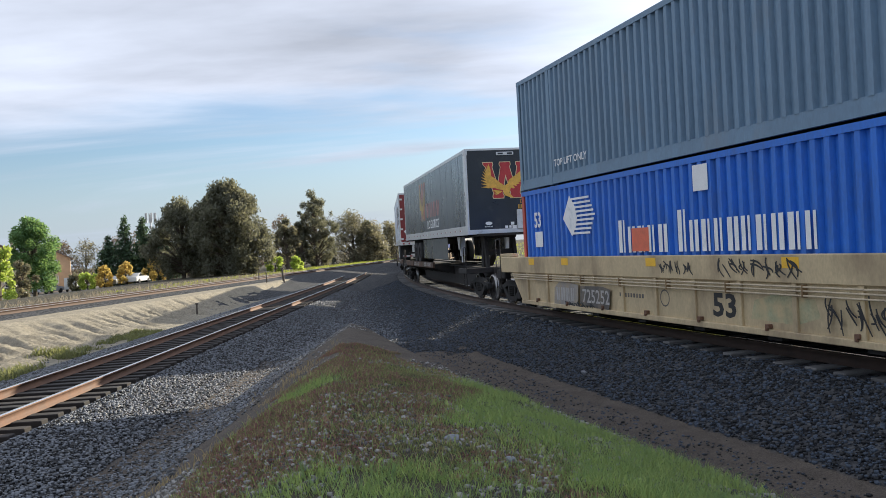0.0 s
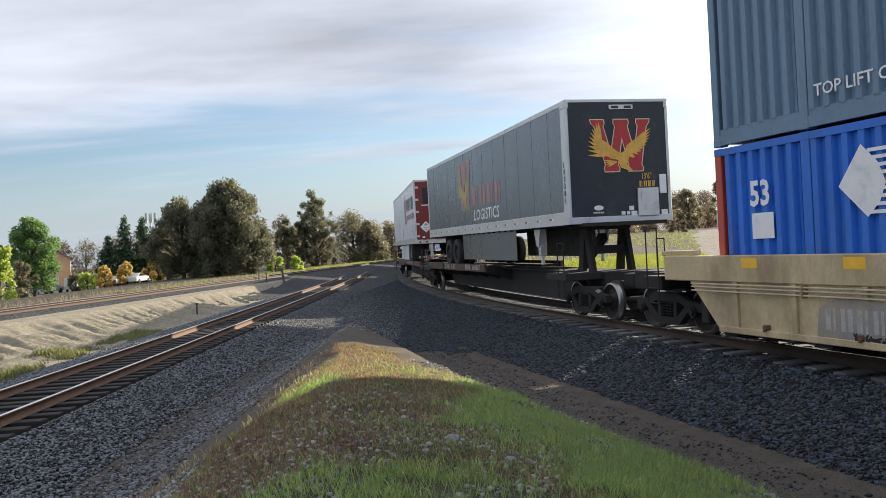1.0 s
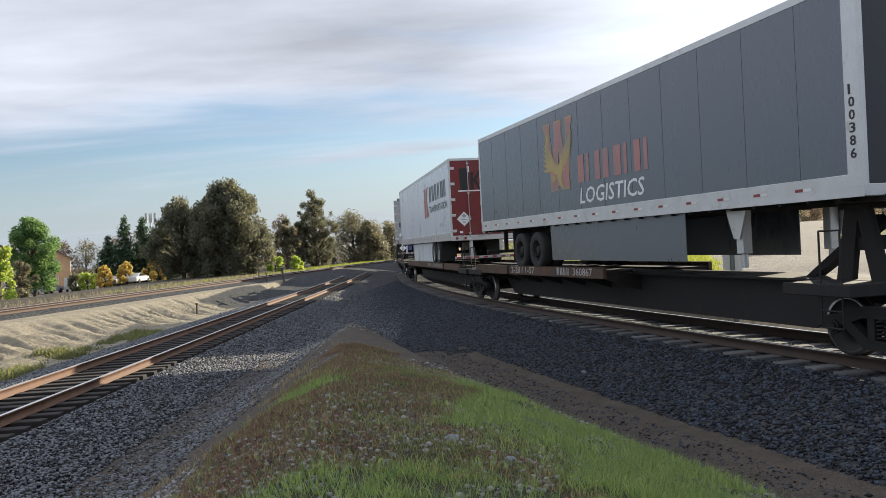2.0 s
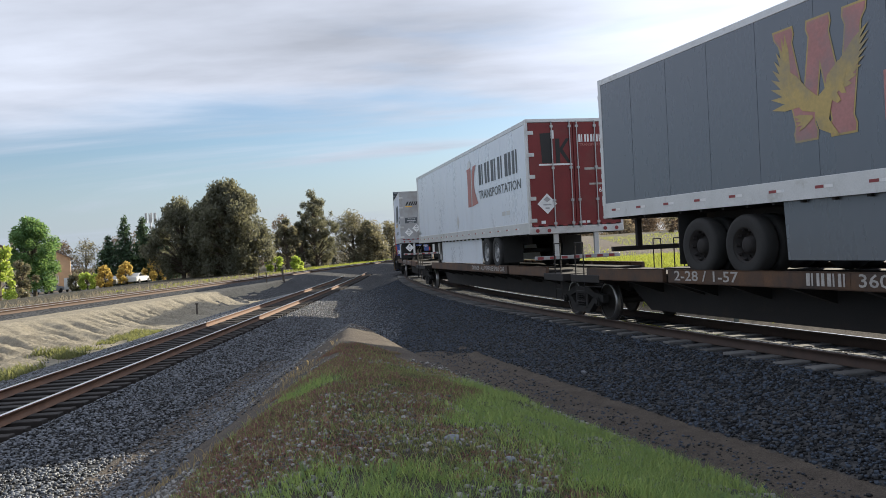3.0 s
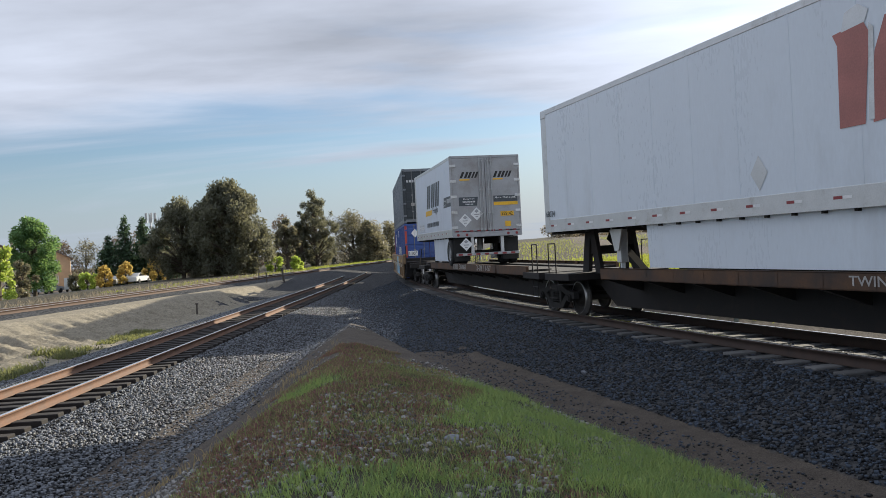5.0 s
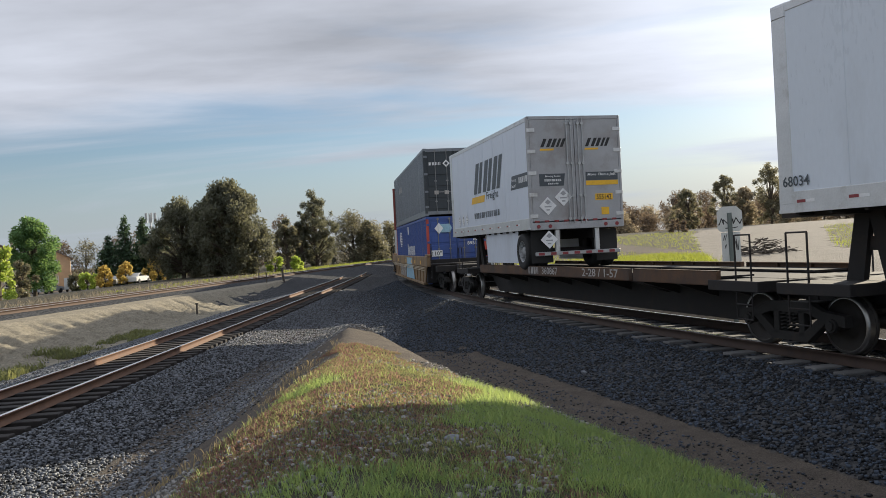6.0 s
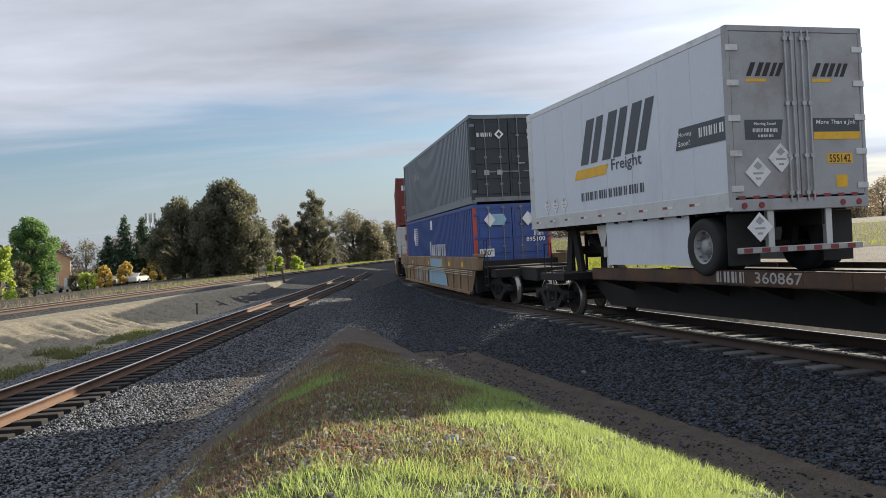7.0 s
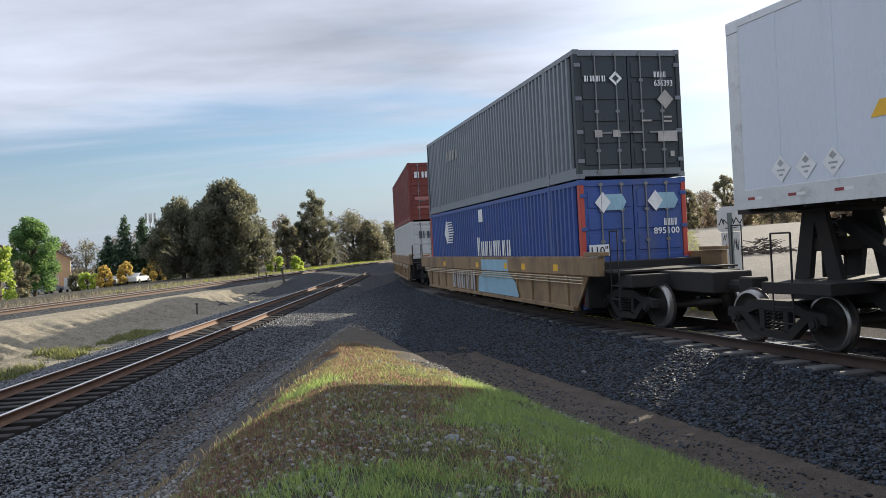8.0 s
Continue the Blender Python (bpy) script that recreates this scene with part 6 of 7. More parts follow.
def build_grass():
    x, y = scatter(500000, -3.2, 2.6, 2.6, 14.5, 31, 1.3)
    z, bal, gr, rd, pale = fields(x, y)
    d = from_curved(x, y)
    patch = fbm(x * 0.55 + 3, y * 0.55 + 1) + 0.5 * fbm(x * 1.7, y * 1.7)
    r = np.random.RandomState(32).rand(len(x))
    # lush towards the curved track and close by, thin over the stony middle
    lush = sm((8.5 - d) / 1.2 + patch * 2.6) * sm((x + 0.30 + 0.16 * np.maximum(0, y - 7) + patch * 2.4) / 0.8) + 0.7 * sm((3.95 - y) / 0.6 + patch * 3) + 0.9 * sm((0.45 - np.hypot(x + 1.25, y - 7.3)) / 0.3)
    bare = sm((0.8 - np.hypot(x - 0.05, (y - 4.7) / 0.85) + 0.5 * patch) / 0.4)
    red = sm((0.36 - np.hypot(x - 0.32, y - 4.2) + 0.3 * patch) / 0.15)
    lush = lush * (1 - 0.8 * bare)
    edge = sm((d - 6.4) / 0.3)
    tuft = 0.20 + 0.85 * sm(fbm(x * 3.1 + 2, y * 3.1) * 3.2 + 0.5)
    k = (r < np.clip(lush, 0.05, 1) * edge * tuft) & (gr > 0.25)
    o = blades("grass", np.stack([x, y, z - 0.005], 1)[k], 0.03, 0.105, 0.0018, 0.85, M["grass"], 33)
    tagged(o, "short fresh green grass on the bank", "grass", kind="stuff")
    k = (r > 0.91) & (lush < 0.6) & (gr > 0.15)
    o = blades("grass", np.stack([x, y, z - 0.005], 1)[k], 0.02, 0.08, 0.0018, 0.9, M["dry_grass"], 34)
    tagged(o, "thin dry straw-coloured grass on the bank", "grass", kind="stuff")
    k = (r < 0.34 + 0.24 * sm((-0.7 - x) / 0.6)) & (lush < 0.55) & (gr > 0.1) & (fbm(x * 1.1 + 9, y * 1.1) > 0.03 - 0.5 * sm((-0.5 - x) / 0.5) - 0.6 * red)
    o = blades("weeds", np.stack([x, y, z - 0.004], 1)[k], 0.010, 0.036, 0.0055, 1.2, M["red_plant"], 35)
    tagged(o, "low reddish weeds creeping over gravel", "weeds", kind="stuff")
    k = (r > 0.35) & (r < 0.74) & (lush < 0.6) & (gr > 0.1)
    o = blades("weeds", np.stack([x, y, z - 0.004], 1)[k], 0.010, 0.040, 0.0035, 1.1, M["dull_plant"], 47)
    tagged(o, "sparse dull green low plants among gravel", "weeds", kind="stuff")
    x, y = scatter(5000, -3.6, -1.4, 4, 13, 36, 1.2)
    z, bal, gr, rd, pale = fields(x, y)
    k = (fbm(x * 1.6, y * 1.6 + 4) > 0.16) & (bal < 0.4)
    o = blades("weeds", np.stack([x, y, z - 0.004], 1)[k], 0.03, 0.12, 0.004, 0.9, M["dry_grass"], 37)
    tagged(o, "dry weed stalks on the dirt flank of the bank", "weeds", kind="stuff")
    # verges beyond the curved track
    x, y = scatter(34000, 2, 70, 20, 120, 38, 1.3)
    z, bal, gr, rd, pale = fields(x, y)
    k = (gr > 0.4) & (from_curved(x, y) < -4)
    o = blades("grass", np.stack([x, y, z - 0.01], 1)[k], 0.10, 0.34, 0.016, 0.8, M["grass_far"], 39)
    tagged(o, "rough sunlit grass of the road verge", "grass", kind="stuff")
    x, y = scatter(60000, 3, 13, 22, 46, 48, 1.2)
    z, bal, gr, rd, pale = fields(x, y)
    k = (gr > 0.3) & (from_curved(x, y) < -4.2) & (fbm(x * 0.7, y * 0.5) > -0.2)
    o = blades("grass", np.stack([x, y, z - 0.01], 1)[k], 0.12, 0.42, 0.009, 0.8, M["grass_far"], 49)
    tagged(o, "tall sunlit green grass between track and road", "grass", kind="stuff")
    # strip beyond the third track
    x, y = scatter(80000, -60, -6, 36, 150, 40, 1.0)
    z, bal, gr, rd, pale = fields(x, y)
    d3 = x - third_x(y)
    k = (d3 < -3.2) & (d3 > -11 + 3 * fbm(x * 0.3, y * 0.3)) & (y > 62 + 20 * fbm(x * 0.2, y * 0.2))
    o = blades("grass", np.stack([x, y, z - 0.01], 1)[k], 0.06, 0.24, 0.026, 0.9, M["grass_far"], 41)
    tagged(o, "yellow-green grass strip beyond the far track", "grass", kind="stuff")
    k = (d3 < -3.0) & (d3 > -8) & (y < 80) & (y > 44)
    o = blades("dry_brush", np.stack([x, y, z - 0.01], 1)[k], 0.15, 0.6, 0.016, 0.9, M["dry_brush"], 42)
    tagged(o, "dry grey-tan brush beside the far track", "brush", kind="stuff")
    # weeds at the foot of the pale bank
    x, y = scatter(11000, -12.8, -10.6, 17, 26, 43, 1.0)
    z, bal, gr, rd, pale = fields(x, y)
    k = fbm(x * 0.9, y * 0.9) + 0.25 * sm((20 - y) / 3) > 0.12
    o = blades("weeds", np.stack([x, y, z - 0.01], 1)[k], 0.08, 0.34, 0.012, 0.9, M["dull_plant"], 44)
    tagged(o, "dull brownish-green brush at the foot of the bank", "weeds", kind="stuff")
    x, y = scatter(4500, -12.2, -11.0, 26.5, 32, 45, 1.0)
    z, bal, gr, rd, pale = fields(x, y)
    k = fbm(x * 0.9 + 5, y * 0.6) > -0.1
    o = blades("weeds", np.stack([x, y, z - 0.01], 1)[k], 0.06, 0.20, 0.010, 0.9, M["dull_plant"], 46)
    tagged(o, "green weeds between bank and track", "weeds", kind="stuff")


build_grass()


# ------------------------------------------------------------------ trees and bushes
def leaf_mat(name, c, tr):
    return mat(name, tuple(2.3 * q for q in c), 0.5, 0, 0.75, 0.8, 4, 0, translucent=tuple(2.5 * q for q in tr), island=1.3, spec=0.25)


M["leaf_dark"] = leaf_mat("dark_leaves", (0.050, 0.052, 0.040), (0.10, 0.098, 0.058))
M["leaf_olive"] = leaf_mat("olive_leaves", (0.068, 0.066, 0.047), (0.12, 0.11, 0.065))
M["leaf_green"] = leaf_mat("green_leaves", (0.05, 0.085, 0.04), (0.11, 0.17, 0.05))
M["leaf_lime"] = leaf_mat("lime_leaves", (0.13, 0.165, 0.04), (0.26, 0.30, 0.06))
M["leaf_yellow"] = leaf_mat("yellow_leaves", (0.17, 0.135, 0.04), (0.28, 0.21, 0.06))
# for far trees: haze of the air is put into a paler leaf colour
M["leaf_haze"] = leaf_mat("hazy_tan_leaves", (0.12, 0.105, 0.075), (0.18, 0.15, 0.10))
M["leaf_conifer"] = leaf_mat("conifer_needles", (0.025, 0.04, 0.025), (0.04, 0.06, 0.03))
M["twig"] = mat("bare_twigs", (0.22, 0.18, 0.14), 0.9, 0, 0.35, 0.4, 3, 0, translucent=(0.20, 0.15, 0.10), island=0.6, spec=0.2)
M["bark"] = mat("bark", (0.10, 0.08, 0.06), 0.9, 0, 0.4, 2, 20, 0.4)


def leaves(name, centres, radii, count, size, droop, material, parent, seed, aspect=0.45):
    """Leaf clumps: small blades filling balls (centres, radii), thicker near their skins."""
    r = np.random.RandomState(seed)
    centres, radii = np.array(centres), np.array(radii)
    w = radii ** 2
    pick = r.choice(len(centres), count, p=w / w.sum())
    u = r.normal(size=(count, 3))
    u /= np.linalg.norm(u, axis=1)[:, None]
    rad = radii[pick] * (0.25 + 0.95 * r.rand(count) ** 0.7)
    p = centres[pick] + u * rad[:, None] * np.array((1, 1, 0.85))
    p[:, 2] -= droop * r.rand(count) ** 2
    a = r.normal(size=(count, 3))
    a[:, 2] = a[:, 2] * 0.6 - droop * 1.2
    a /= np.linalg.norm(a, axis=1)[:, None]
    b = np.cross(a, r.normal(size=(count, 3)))
    b /= np.linalg.norm(b, axis=1)[:, None]
    s = (size * (0.5 + r.rand(count)))[:, None]
    v = np.stack([p - a * s, p + b * s * aspect, p + a * s, p - b * s * aspect], 1).reshape(-1, 3)
    return arrays(name, v, 4, np.arange(count * 4), material, parent)


def tree(label, x, y, z, height, width, leaf, count, size, seed, droop=0.4, trunk=0.28, name="tree", low=0.15, blobs=16, category="tree", bare=False, clump=(0.07, 0.15)):
    """Tapered trunk with limbs and an uneven crown of leaf clumps."""
    root = empty(name, label, category)
    root.location = (x, y, z)
    r = random.Random(seed)
    bm = B()
    top = height * 0.62
    tube(bm, (0, 0, -0.3), (0.1, 0, top * 0.5), trunk, 8, trunk * 0.7)
    tube(bm, (0.1, 0, top * 0.5), (0.0, 0.1, top), trunk * 0.7, 8, trunk * 0.3)
    cs, rs = [], []
    for i in range(blobs):
        a = i * 2.4 + r.uniform(-.4, .4)
        t = low + (1 - low) * ((i + 0.6) / blobs)
        shape = math.sin(math.pi * min(1, 0.18 + 0.82 * (t - low) / (1 - low)) ** 0.9) ** 0.6
        rr = width / 2 * shape * r.uniform(0.3, 1.0)
        br = width * r.uniform(*clump)
        c = (math.cos(a) * rr, math.sin(a) * rr, height * t * r.uniform(0.9, 1.0) - (br * 0.3 if t > 0.85 else 0))
        cs.append(c); rs.append(br)
        h0 = min(top * 0.95, c[2] * r.uniform(0.35, 0.6))
        mid = (c[0] * 0.5, c[1] * 0.5, (h0 + c[2]) / 2 + 0.2)
        tube(bm, (0.05, 0, h0), mid, trunk * 0.32, 6, trunk * 0.2)
        tube(bm, mid, c, trunk * 0.2, 6, trunk * 0.06)
        if bare:
            for k in range(7):
                e = (c[0] + r.uniform(-1, 1) * br, c[1] + r.uniform(-1, 1) * br, c[2] + r.uniform(0, 1.2) * br)
                tube(bm, c, e, trunk * 0.07, 4, 0.01)
    part("trunk", bm, M["bark"], root)
    leaves("crown", cs, rs, count, size, droop, leaf, root, seed, 0.38)
    return root


def conifer(label, x, y, z, height, width, seed):
    root = empty("conifer", label, "tree", "tall dark conifers")
    root.location = (x, y, z)
    bm = B(); tube(bm, (0, 0, -0.3), (0, 0, height * 0.97), 0.22, 8, 0.03)
    part("trunk", bm, M["bark"], root)
    r = random.Random(seed)
    cs, rs = [], []
    for i in range(60):
        t = 0.08 + 0.9 * (i / 60)
        w = width / 2 * (1 - t) ** 0.8 * r.uniform(0.4, 1.1) + 0.1
        a = r.uniform(0, 6.28)
        cs.append((math.cos(a) * w * 0.7, math.sin(a) * w * 0.7, height * t)); rs.append(0.25 + w * 0.45)
    leaves("crown", cs, rs, 3600, 0.30, 0.5, M["leaf_conifer"], root, seed, 0.3)
    return root


def ground_z(x, y):
    return float(fields(np.array([float(x)]), np.array([float(y)]))[0][0])


def plant(label, x, y, height, width, leaf, count, size, seed, **kw):
    return tree(label, x, y, ground_z(x, y) - 0.05, height, width, leaf, count, size, seed, **kw)


def build_trees():
    # beyond the far track
    plant("tall dark green tree with drooping branches", -30.5, 96, 9.4, 9.0, M["leaf_dark"], 22000, 0.17, 101, droop=0.8, low=0.1, blobs=80, clump=(0.05, 0.11))
    plant("huge dark olive tree with a dense clumpy crown", -24.0, 93, 11.0, 9.6, M["leaf_dark"], 36000, 0.18, 102, droop=0.8, low=0.06, blobs=120, trunk=0.4, clump=(0.05, 0.11))
    plant("dark olive weeping tree beside a larger one", -27.0, 97, 9.8, 6.5, M["leaf_dark"], 18000, 0.17, 103, droop=0.9, low=0.08, blobs=70, clump=(0.06, 0.12))
    plant("small grey-green tree in the gap of the grove", -20.6, 108, 6.4, 4.0, M["leaf_olive"], 3500, 0.22, 104, droop=0.4, low=0.05)
    plant("dark green tree with an open airy crown", -17.6, 114, 10.6, 6.4, M["leaf_dark"], 13000, 0.15, 105, droop=0.5, low=0.08, blobs=60, clump=(0.05, 0.11))
    plant("dark shrubby tree at the edge of the grove", -19.5, 113, 6.5, 4.0, M["leaf_dark"], 8000, 0.17, 106, droop=0.5, low=0.05)
    plant("half-bare brownish tree with olive leaves", -14.0, 128, 8.0, 7.0, M["leaf_olive"], 9000, 0.17, 107, droop=0.3, low=0.05, bare=True, clump=(0.14, 0.28))
    plant("yellowish half-bare tree above the track", -11.0, 130, 6.2, 5.0, M["leaf_olive"], 3000, 0.22, 108, droop=0.3, low=0.05, bare=True, clump=(0.14, 0.28))
    plant("yellowish thicket tree beside the track", -8.4, 134, 6.4, 5.0, M["leaf_olive"], 3000, 0.22, 109, droop=0.3, low=0.05, bare=True, clump=(0.14, 0.28))
    plant("low lime-green bush beside the grass strip", -19.6, 95, 2.0, 2.4, M["leaf_lime"], 1400, 0.16, 110, low=0.1, blobs=8, trunk=0.08, name="bush", category="bush")
    plant("low lime-green bush beside the grass strip", -17.4, 97, 1.7, 2.2, M["leaf_lime"], 1200, 0.16, 111, low=0.1, blobs=8, trunk=0.08, name="bush", category="bush")
    plant("broad leafy green tree in front of houses", -50.0, 100, 10.0, 5.5, M["leaf_green"], 24000, 0.17, 112, droop=0.4, low=0.14, blobs=52, clump=(0.10, 0.19))
    plant("yellow-green young tree by the car park", -46.8, 86, 6.6, 4.6, M["leaf_lime"], 4200, 0.2, 113, low=0.1)
    plant("grey-green small tree by the houses", -47.5, 92, 4.4, 3.4, M["leaf_olive"], 2400, 0.18, 114, low=0.1)
    for i, (x, y, h, w, m) in enumerate(((-45.6, 110, 3.2, 3.2, "leaf_yellow"), (-42.8, 110, 3.3, 3.0, "leaf_yellow"), (-36.4, 104, 3.4, 3.0, "leaf_yellow"),
                                         (-50.5, 112, 2.6, 3.4, "leaf_olive"), (-34.6, 106, 4.6, 3.6, "leaf_olive"), (-48.4, 111, 2.6, 3.0, "leaf_lime"))):
        plant("rounded yellowing bush by the car park", x, y, h, w, M[m], 2000, 0.17, 120 + i, low=0.12, blobs=12, trunk=0.1, name="bush", category="bush")
    for i, (x, y, h, w) in enumerate(((-50.2, 130, 11.2, 5.2), (-52.2, 128, 8.0, 5.4), (-48.0, 132, 10.8, 4.6), (-46.2, 133, 8.6, 5.0), (-49.0, 134, 9.6, 4.6), (-43.8, 130, 7.4, 5.0))):
        conifer("tall dark conifer with a pointed top", x, y, ground_z(x, y), h, w, 140 + i)
    for i in range(12):
        x, y = -92 + i * 5.2 + (i * 37 % 5) * 0.5, 168 + (i * 53 % 17)
        plant("distant brownish-grey half-bare tree", x, y, 8.2 + (i * 29 % 7) * 0.6, 6.5, M["twig"] if i % 3 else M["leaf_olive"], 1500, 0.26, 160 + i, low=0.05, blobs=12, bare=True, clump=(0.14, 0.28))
    for i in range(5):
        x, y = -38 + i * 6.5, 122 + (i * 31 % 9)
        plant("dark green tree in the grove behind", x, y, 6.5 + (i * 17 % 4) * 0.7, 5.5, M["leaf_dark"], 2600, 0.26, 180 + i, low=0.05, blobs=14)
    # beyond the road
    for i, (x, y, h, w) in enumerate(((52.0, 150, 9.6, 6.0), (56.2, 152, 7.4, 6.0), (60.4, 150, 11.2, 7.5), (64.0, 152, 8.4, 5.5), (47.0, 156, 8.2, 6.0))):
        plant("dark leafy tree beyond the road", x, y, h, w, M["leaf_haze"] if i % 2 else M["leaf_olive"], 6000, 0.2, 200 + i, low=0.06, blobs=44, clump=(0.06, 0.12))
    for i in range(26):
        x, y = 34 + i * 5.4, 205 + (i * 41 % 25) + i * 0.8
        plant("brownish half-bare thicket tree on the far side", x, y, 6.0 + (i * 23 % 9) * 0.55, 8.0, M["twig"] if i % 2 else M["leaf_haze"], 2600, 0.30, 220 + i, low=0.02, blobs=14, bare=True, clump=(0.14, 0.28))
    for i in range(22):
        x, y = 24 + i * 4.2, 168 + (i * 19 % 14)
        plant("dark bush along the far field edge", x, y, 4.2 + (i * 7 % 5) * 0.5, 7.0, M["twig"] if i % 3 else M["leaf_haze"], 2000, 0.24, 260 + i, low=0.05, blobs=10, name="bush", category="bush", clump=(0.12, 0.25))
    plant("pale grey bush at the road edge", 34.5, 120, 2.2, 3.0, M["twig"], 1200, 0.16, 280, low=0.1, blobs=8, trunk=0.06, name="bush", category="bush")


build_trees()


# ------------------------------------------------------------------ houses, cars, signs and small things
M["stucco"] = mat("tan_stucco", (0.50, 0.36, 0.24), 0.9, 0, 0.12, 1, 20, 0.1)
M["stucco_b"] = mat("cream_stucco", (0.58, 0.48, 0.36), 0.9, 0, 0.12, 1, 20, 0.1)
M["roof_tile"] = mat("grey_brown_roof_shingle", (0.17, 0.14, 0.12), 0.9, 0, 0.3, 2, 15, 0.3)
M["trim_white"] = mat("white_trim", (0.72, 0.71, 0.68), 0.7, 0, 0.08, 2, 20, 0)
M["glass_dark"] = mat("dark_window_glass", (0.03, 0.035, 0.04), 0.08, 0, 0.1, 1, 5, 0)
M["sign_white"] = mat("white_sign_back", (0.62, 0.64, 0.62), 0.55, 0, 0.1, 3, 30, 0.05, dirt=(0.42, 0.42, 0.38), dirt_amt=0.3)
M["post_steel"] = mat("green_grey_sign_post", (0.16, 0.19, 0.18), 0.6, 0.3, 0.2, 4, 40, 0.05)
M["weathered_wood"] = mat("weathered_wood", (0.10, 0.085, 0.07), 0.9, 0, 0.35, 3, 30, 0.3)


def house(label, x, y, turn, w, dep, h, wall):
    """Two-storey gabled house with windows, door, eaves and chimney."""
    root = empty("house", label, "house", "houses beyond the tracks")
    root.matrix_basis = pose(x, y, ground_z(x, y) - 0.1, 0, 0, turn)
    rise = w * 0.28
    bm = B(); prism(bm, [(-w / 2, 0), (w / 2, 0), (w / 2, h), (0, h + rise), (-w / 2, h)], -dep / 2, dep / 2)
    part("wall", bm, wall, root)
    bm = B()
    for sgn in (-1, 1):
        prism(bm, [(0, h + rise + 0.05), (0, h + rise + 0.27), (sgn * (w / 2 + 0.5), h - 0.03), (sgn * (w / 2 + 0.5), h - 0.25)], -dep / 2 - 0.4, dep / 2 + 0.4)
    rf = part("roof", bm, M["roof_tile"], root)
    bm = B(); box(bm, w * 0.2, w * 0.2 + 0.7, -0.4, 0.4, h + rise * 0.4, h + rise + 0.7, 0.02)
    part("chimney", bm, wall, rf)
    for zz in ((1.0, 2.3), (3.7, 4.9)):
        if zz[1] > h:
            continue
        for xx in (-w * 0.28, w * 0.22):
            bm = B()
            box(bm, xx - 0.62, xx + 0.62, -dep / 2 - 0.06, -dep / 2 + 0.02, zz[0] - 0.08, zz[1] + 0.08)
            wn = part("window", bm, M["trim_white"], root)
            bm = B(); box(bm, xx - 0.52, xx + 0.52, -dep / 2 - 0.075, -dep / 2 - 0.055, zz[0], zz[1])
            part("pane", bm, M["glass_dark"], wn)
    bm = B(); box(bm, -0.5, 0.45, -dep / 2 - 0.06, -dep / 2 + 0.02, 0, 2.1)
    part("door", bm, M["roof_tile"], root)
    return root


def parked_car(label, x, y, turn, paint, van=False):
    root = empty("car", label, "car", "parked cars beyond the tracks")
    root.matrix_basis = pose(x, y, ground_z(x, y), 0, 0, turn)
    bm = B()
    if van:
        prof = [(-2.4, 0.35), (2.3, 0.35), (2.4, 0.8), (2.1, 1.1), (1.4, 1.85), (-2.3, 1.95), (-2.45, 1.0)]
    else:
        prof = [(-2.2, 0.32), (2.15, 0.32), (2.2, 0.65), (1.9, 0.85), (1.0, 0.95), (0.4, 1.40), (-1.1, 1.42), (-1.8, 0.98), (-2.2, 0.9)]
    prism(bm, prof, -0.85, 0.85)
    bmesh.ops.bevel(bm, geom=bm.edges[:], offset=0.05, segments=2, affect="EDGES")
    part("body", bm, paint, root)
    bm = B()
    zt = 1.75 if van else 1.34
    prism(bm, [(-1.5, 1.0), (0.8 if not van else 1.5, 1.0), (0.38 if not van else 1.25, zt), (-1.05, zt)], -0.86, 0.86)
    part("window", bm, M["glass_dark"], root)
    for xx in (-1.35, 1.35):
        for sgn in (-1, 1):
            bm = B(); lathe(bm, [(0.01, sgn * 0.88), (0.20, sgn * 0.88), (0.31, sgn * 0.87), (0.33, sgn * 0.80), (0.33, sgn * 0.66)], seg=16, at=(xx, 0, 0.33))
            part("wheel", bm, M["rubber"], root)
    return root


def build_town():
    house("tan stucco gabled house among trees", -68.6, 140, 24, 9, 8, 5.2, M["stucco"])
    house("cream stucco house behind small trees", -61.8, 121, 30, 8, 8, 3.4, M["stucco_b"])
    house("tan stucco house at the edge of town", -71.5, 132, 30, 9, 9, 5.2, M["stucco_b"])
    cp = [mat("car_paint_white", (0.65, 0.66, 0.66), 0.3, 0, 0.05, 1, 5, 0), mat("car_paint_dark", (0.04, 0.045, 0.05), 0.3, 0, 0.1, 1, 5, 0),
          mat("car_paint_silver", (0.42, 0.44, 0.46), 0.3, 0.4, 0.05, 1, 5, 0)]
    for i, (x, y, tn) in enumerate(((-55.6, 104, 15), (-57.8, 112, 70), (-54.6, 113, 75), (-51.8, 115, 100), (-48.4, 116, 95), (-44.8, 113, 80), (-41.5, 111, 85))):
        parked_car(("white parked car", "dark parked car", "silver parked car")[i % 3] + " on the lower street", x, y, tn, cp[i % 3], van=i in (3,))
    # cell mast
    root = empty("radio_mast", "thin grey radio mast with panel antennas behind trees", "mast")
    root.location = (-53.0, 150, ground_z(-53, 150))
    bm = B(); tube(bm, (0, 0, 0), (0, 0, 12.0), 0.16, 8, 0.10)
    part("pole", bm, M["galv"], root)
    for k in range(6):
        a = k * math.pi / 3
        bm = B(); box(bm, 0.9 * math.cos(a) - 0.12, 0.9 * math.cos(a) + 0.12, 0.9 * math.sin(a) - 0.07, 0.9 * math.sin(a) + 0.07, 10.6, 12.4, 0.02)
        tube(bm, (0, 0, 11.5), (0.9 * math.cos(a), 0.9 * math.sin(a), 11.5), 0.04, 6)
        part("antenna", bm, M["galv"], root)


build_town()


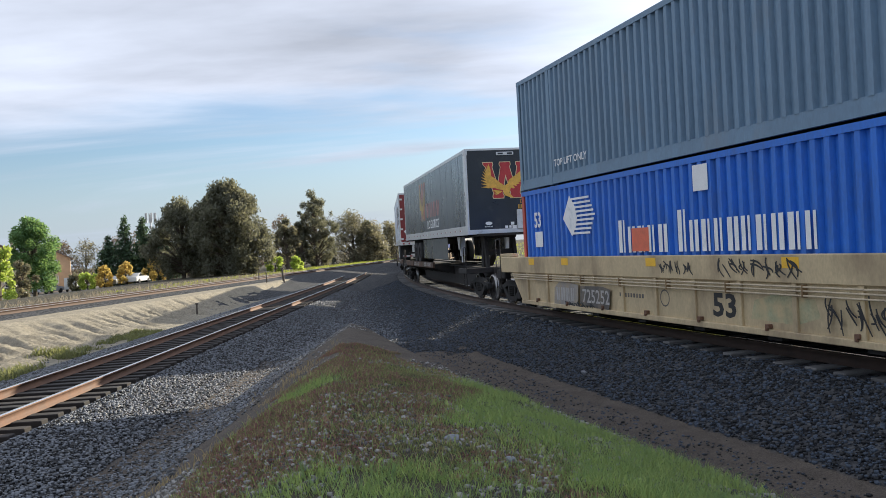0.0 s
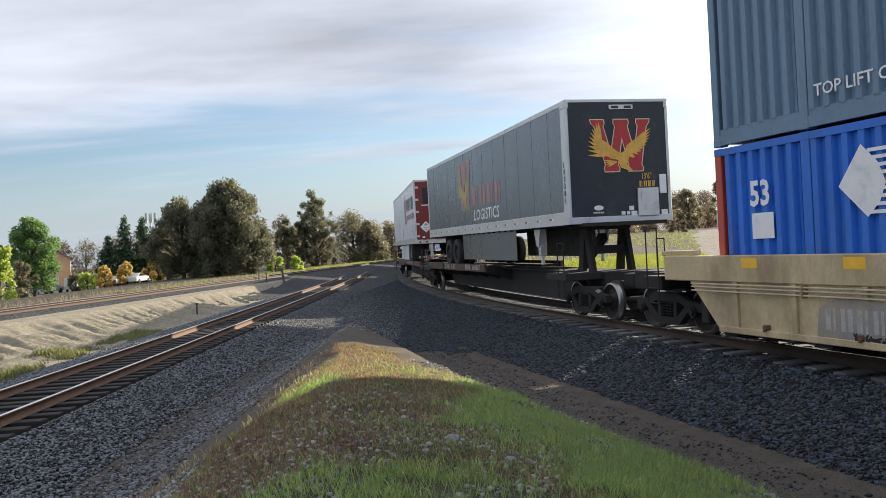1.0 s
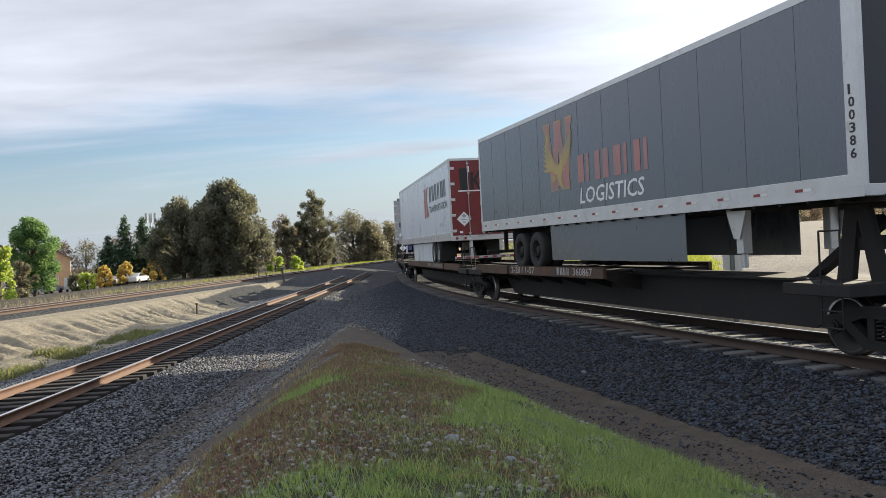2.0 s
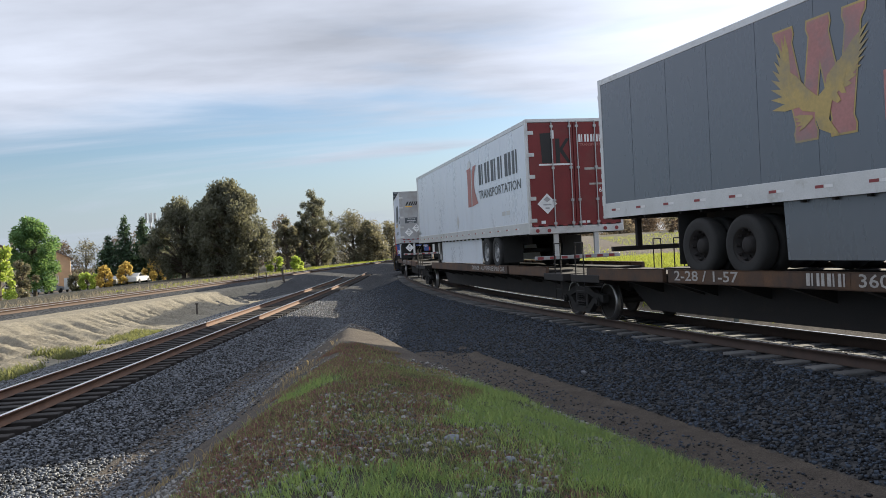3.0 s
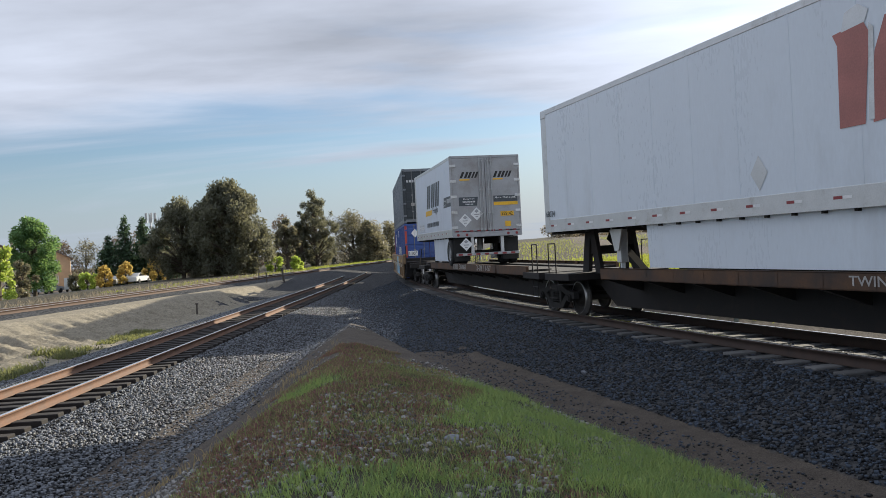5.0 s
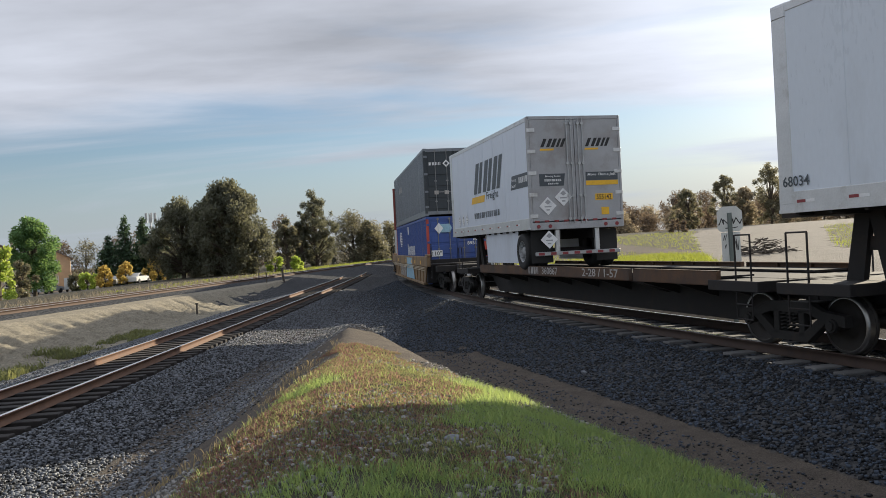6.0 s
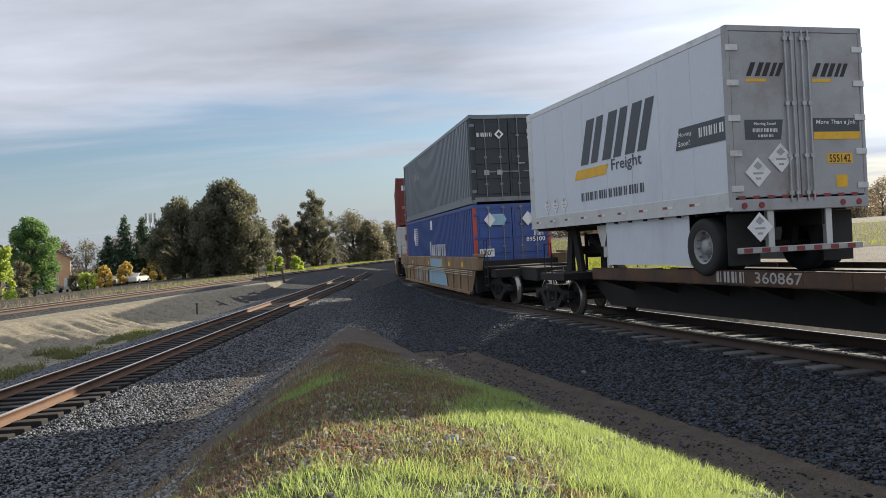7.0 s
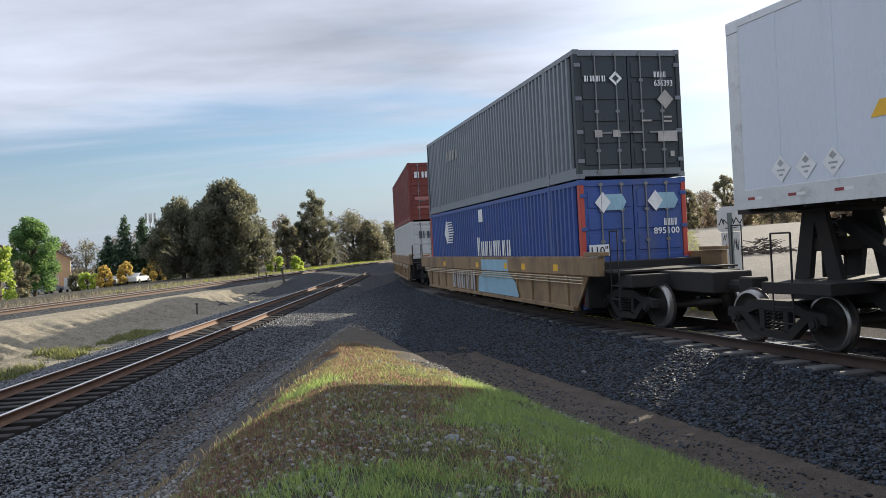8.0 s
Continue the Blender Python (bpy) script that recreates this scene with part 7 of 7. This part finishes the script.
def build_sign():
    """Back of an octagonal crossing sign on a steel post, with a tall white board below."""
    x, y = 7.55, 21.5
    root = empty("crossing_sign", "white railway crossing sign seen from behind, scrawled with graffiti", "sign")
    root.matrix_basis = pose(x, y, 0.12, 0, 0, -14)
    bm = B(); box(bm, -0.04, 0.04, -0.035, -0.005, -0.9, 2.14, 0.004)
    box(bm, -0.06, 0.06, -0.008, -0.004, -0.9, 2.14)
    part("post", bm, M["post_steel"], root)
    bm = B()
    c, hw, hh = 1.98, 0.315, 0.33
    k = 0.14
    prism(bm, [(-hw, c - hh + k * 0.6), (-hw + 0.08, c - hh), (hw - 0.08, c - hh), (hw, c - hh + k * 0.6), (hw, c + hh - k), (hw - k, c + hh), (-hw + k, c + hh), (-hw, c + hh - k)], 0.0, 0.012)
    hd = part("sign_head", bm, M["sign_white"], root)
    bm = B(); box(bm, -0.235, 0.235, 0.0, 0.012, 0.35, c - hh - 0.02, 0.003)
    bd = part("board", bm, M["sign_white"], root)
    rnd = random.Random(5)

    def scrawl(parent, x0, z0, w, h, n, th, rough):
        bm = B()
        px, pz = x0, z0
        for i in range(n):
            qx = x0 + w * (i + 0.5) / n + rnd.uniform(-rough, rough)
            qz = z0 + (h if i % 2 else 0) * rnd.uniform(0.6, 1)
            dx, dz = qx - px, qz - pz
            l = math.hypot(dx, dz) + 1e-4
            nx, nz = -dz / l * th, dx / l * th
            plate(bm, ((px - nx, pz - nz), (qx - nx, qz - nz), (qx + nx, qz + nz), (px + nx, pz + nz)), True, -0.003 - 0.0004 * (i % 7))
            px, pz = qx, qz
        part("graffiti", bm, M["decal_black"], parent, "black marker scrawl")
    scrawl(hd, -0.30, 1.84, 0.60, 0.17, 12, 0.013, 0.04)
    scrawl(hd, -0.12, 1.74, 0.34, 0.02, 4, 0.012, 0.01)
    scrawl(bd, -0.19, 1.42, 0.10, 0.16, 4, 0.007, 0.03)
    scrawl(bd, -0.17, 1.22, 0.08, 0.12, 4, 0.007, 0.03)
    scrawl(bd, 0.08, 1.15, 0.10, 0.42, 6, 0.007, 0.03)


build_sign()


def stick(name, label, x, y, h, r, leanx):
    bm = B(); tube(bm, (0, 0, -0.2), (leanx, 0, h), r, 8, r * 0.85)
    box(bm, leanx - r * 1.3, leanx + r * 1.3, -r * 1.3, r * 1.3, h - 0.04, h + 0.02, 0.005)
    o = part(name, bm, M["weathered_wood"])
    o.location = (x, y, ground_z(x, y))
    tagged(o, label, "marker post")


stick("marker_post", "short dark marker stake on the pale bank", -12.2, 40, 0.55, 0.05, 0.03)
stick("marker_post", "leaning dark post beside the track", -11.75, 60, 1.05, 0.09, -0.12)
stick("marker_post", "thin dark stake beside the track", -12.6, 58, 0.7, 0.04, 0.0)
stick("marker_post", "thin dark stake beside the track", -13.6, 60, 0.8, 0.04, 0.05)


def build_pile():
    """Heap of cut branches at the roadside."""
    x, y = 15.6, 40.0
    r = random.Random(77)
    bm = B()
    for i in range(130):
        a = r.uniform(0, 6.28)
        l = r.uniform(0.4, 1.3)
        c = Vector((r.gauss(0, 0.75), r.gauss(0, 0.5), 0))
        c.z = max(0.03, 0.75 * math.exp(-(c.x / 0.9) ** 2 - (c.y / 0.7) ** 2) * r.random() + 0.05)
        d = Vector((math.cos(a), math.sin(a), r.uniform(-0.25, 0.35))) * l / 2
        p, q = c - d, c + d
        p.z, q.z = max(0.02, p.z), max(0.02, q.z)
        tube(bm, p, q, r.uniform(0.015, 0.04), 5, 0.008)
    o = part("brush_pile", bm, M["weathered_wood"])
    o.location = (x, y, ground_z(x, y))
    tagged(o, "dark heap of cut branches by the roadside", "brush pile", kind="stuff")


build_pile()


def small_rock(label, x, y, s, seed):
    bm = B()
    bmesh.ops.create_icosphere(bm, subdivisions=2, radius=s)
    r = random.Random(seed)
    off = Vector((r.random() * 9, r.random() * 9, 0))
    for v in bm.verts:
        v.co *= 0.8 + 0.5 * noise.noise(v.co / s * 0.9 + off)
        v.co.z *= 0.6
    o = part("rock", bm, M["stone"])
    o.location = (x, y, ground_z(x, y) + s * 0.25)
    tagged(o, label, "rock", "rocks on the bank")


small_rock("pale grey rock lying in the grass", -0.02, 4.75, 0.055, 1)
small_rock("grey rock among reddish weeds", 0.28, 4.35, 0.04, 2)
small_rock("pale rock lying on the dirt path", 1.45, 12.6, 0.09, 3)
small_rock("pale rock lying on the dirt path", 2.4, 14.8, 0.08, 4)


# ------------------------------------------------------------------ what moves
def motions():
    steps = [i * 0.25 for i in range(33)]
    for ob, s, half, z, pitch in TRAFFIC:
        walk(ob, [(t, on_track(s + gone(t), half, z, pitch)) for t in steps])
    spin = [i / 15 for i in range(121)]
    for w in WHEELS:
        at = w.location.copy()
        walk(w, [(t, Matrix.Translation(at) @ Matrix.Rotation(gone(t) / 0.415, 4, "Y")) for t in spin])


motions()
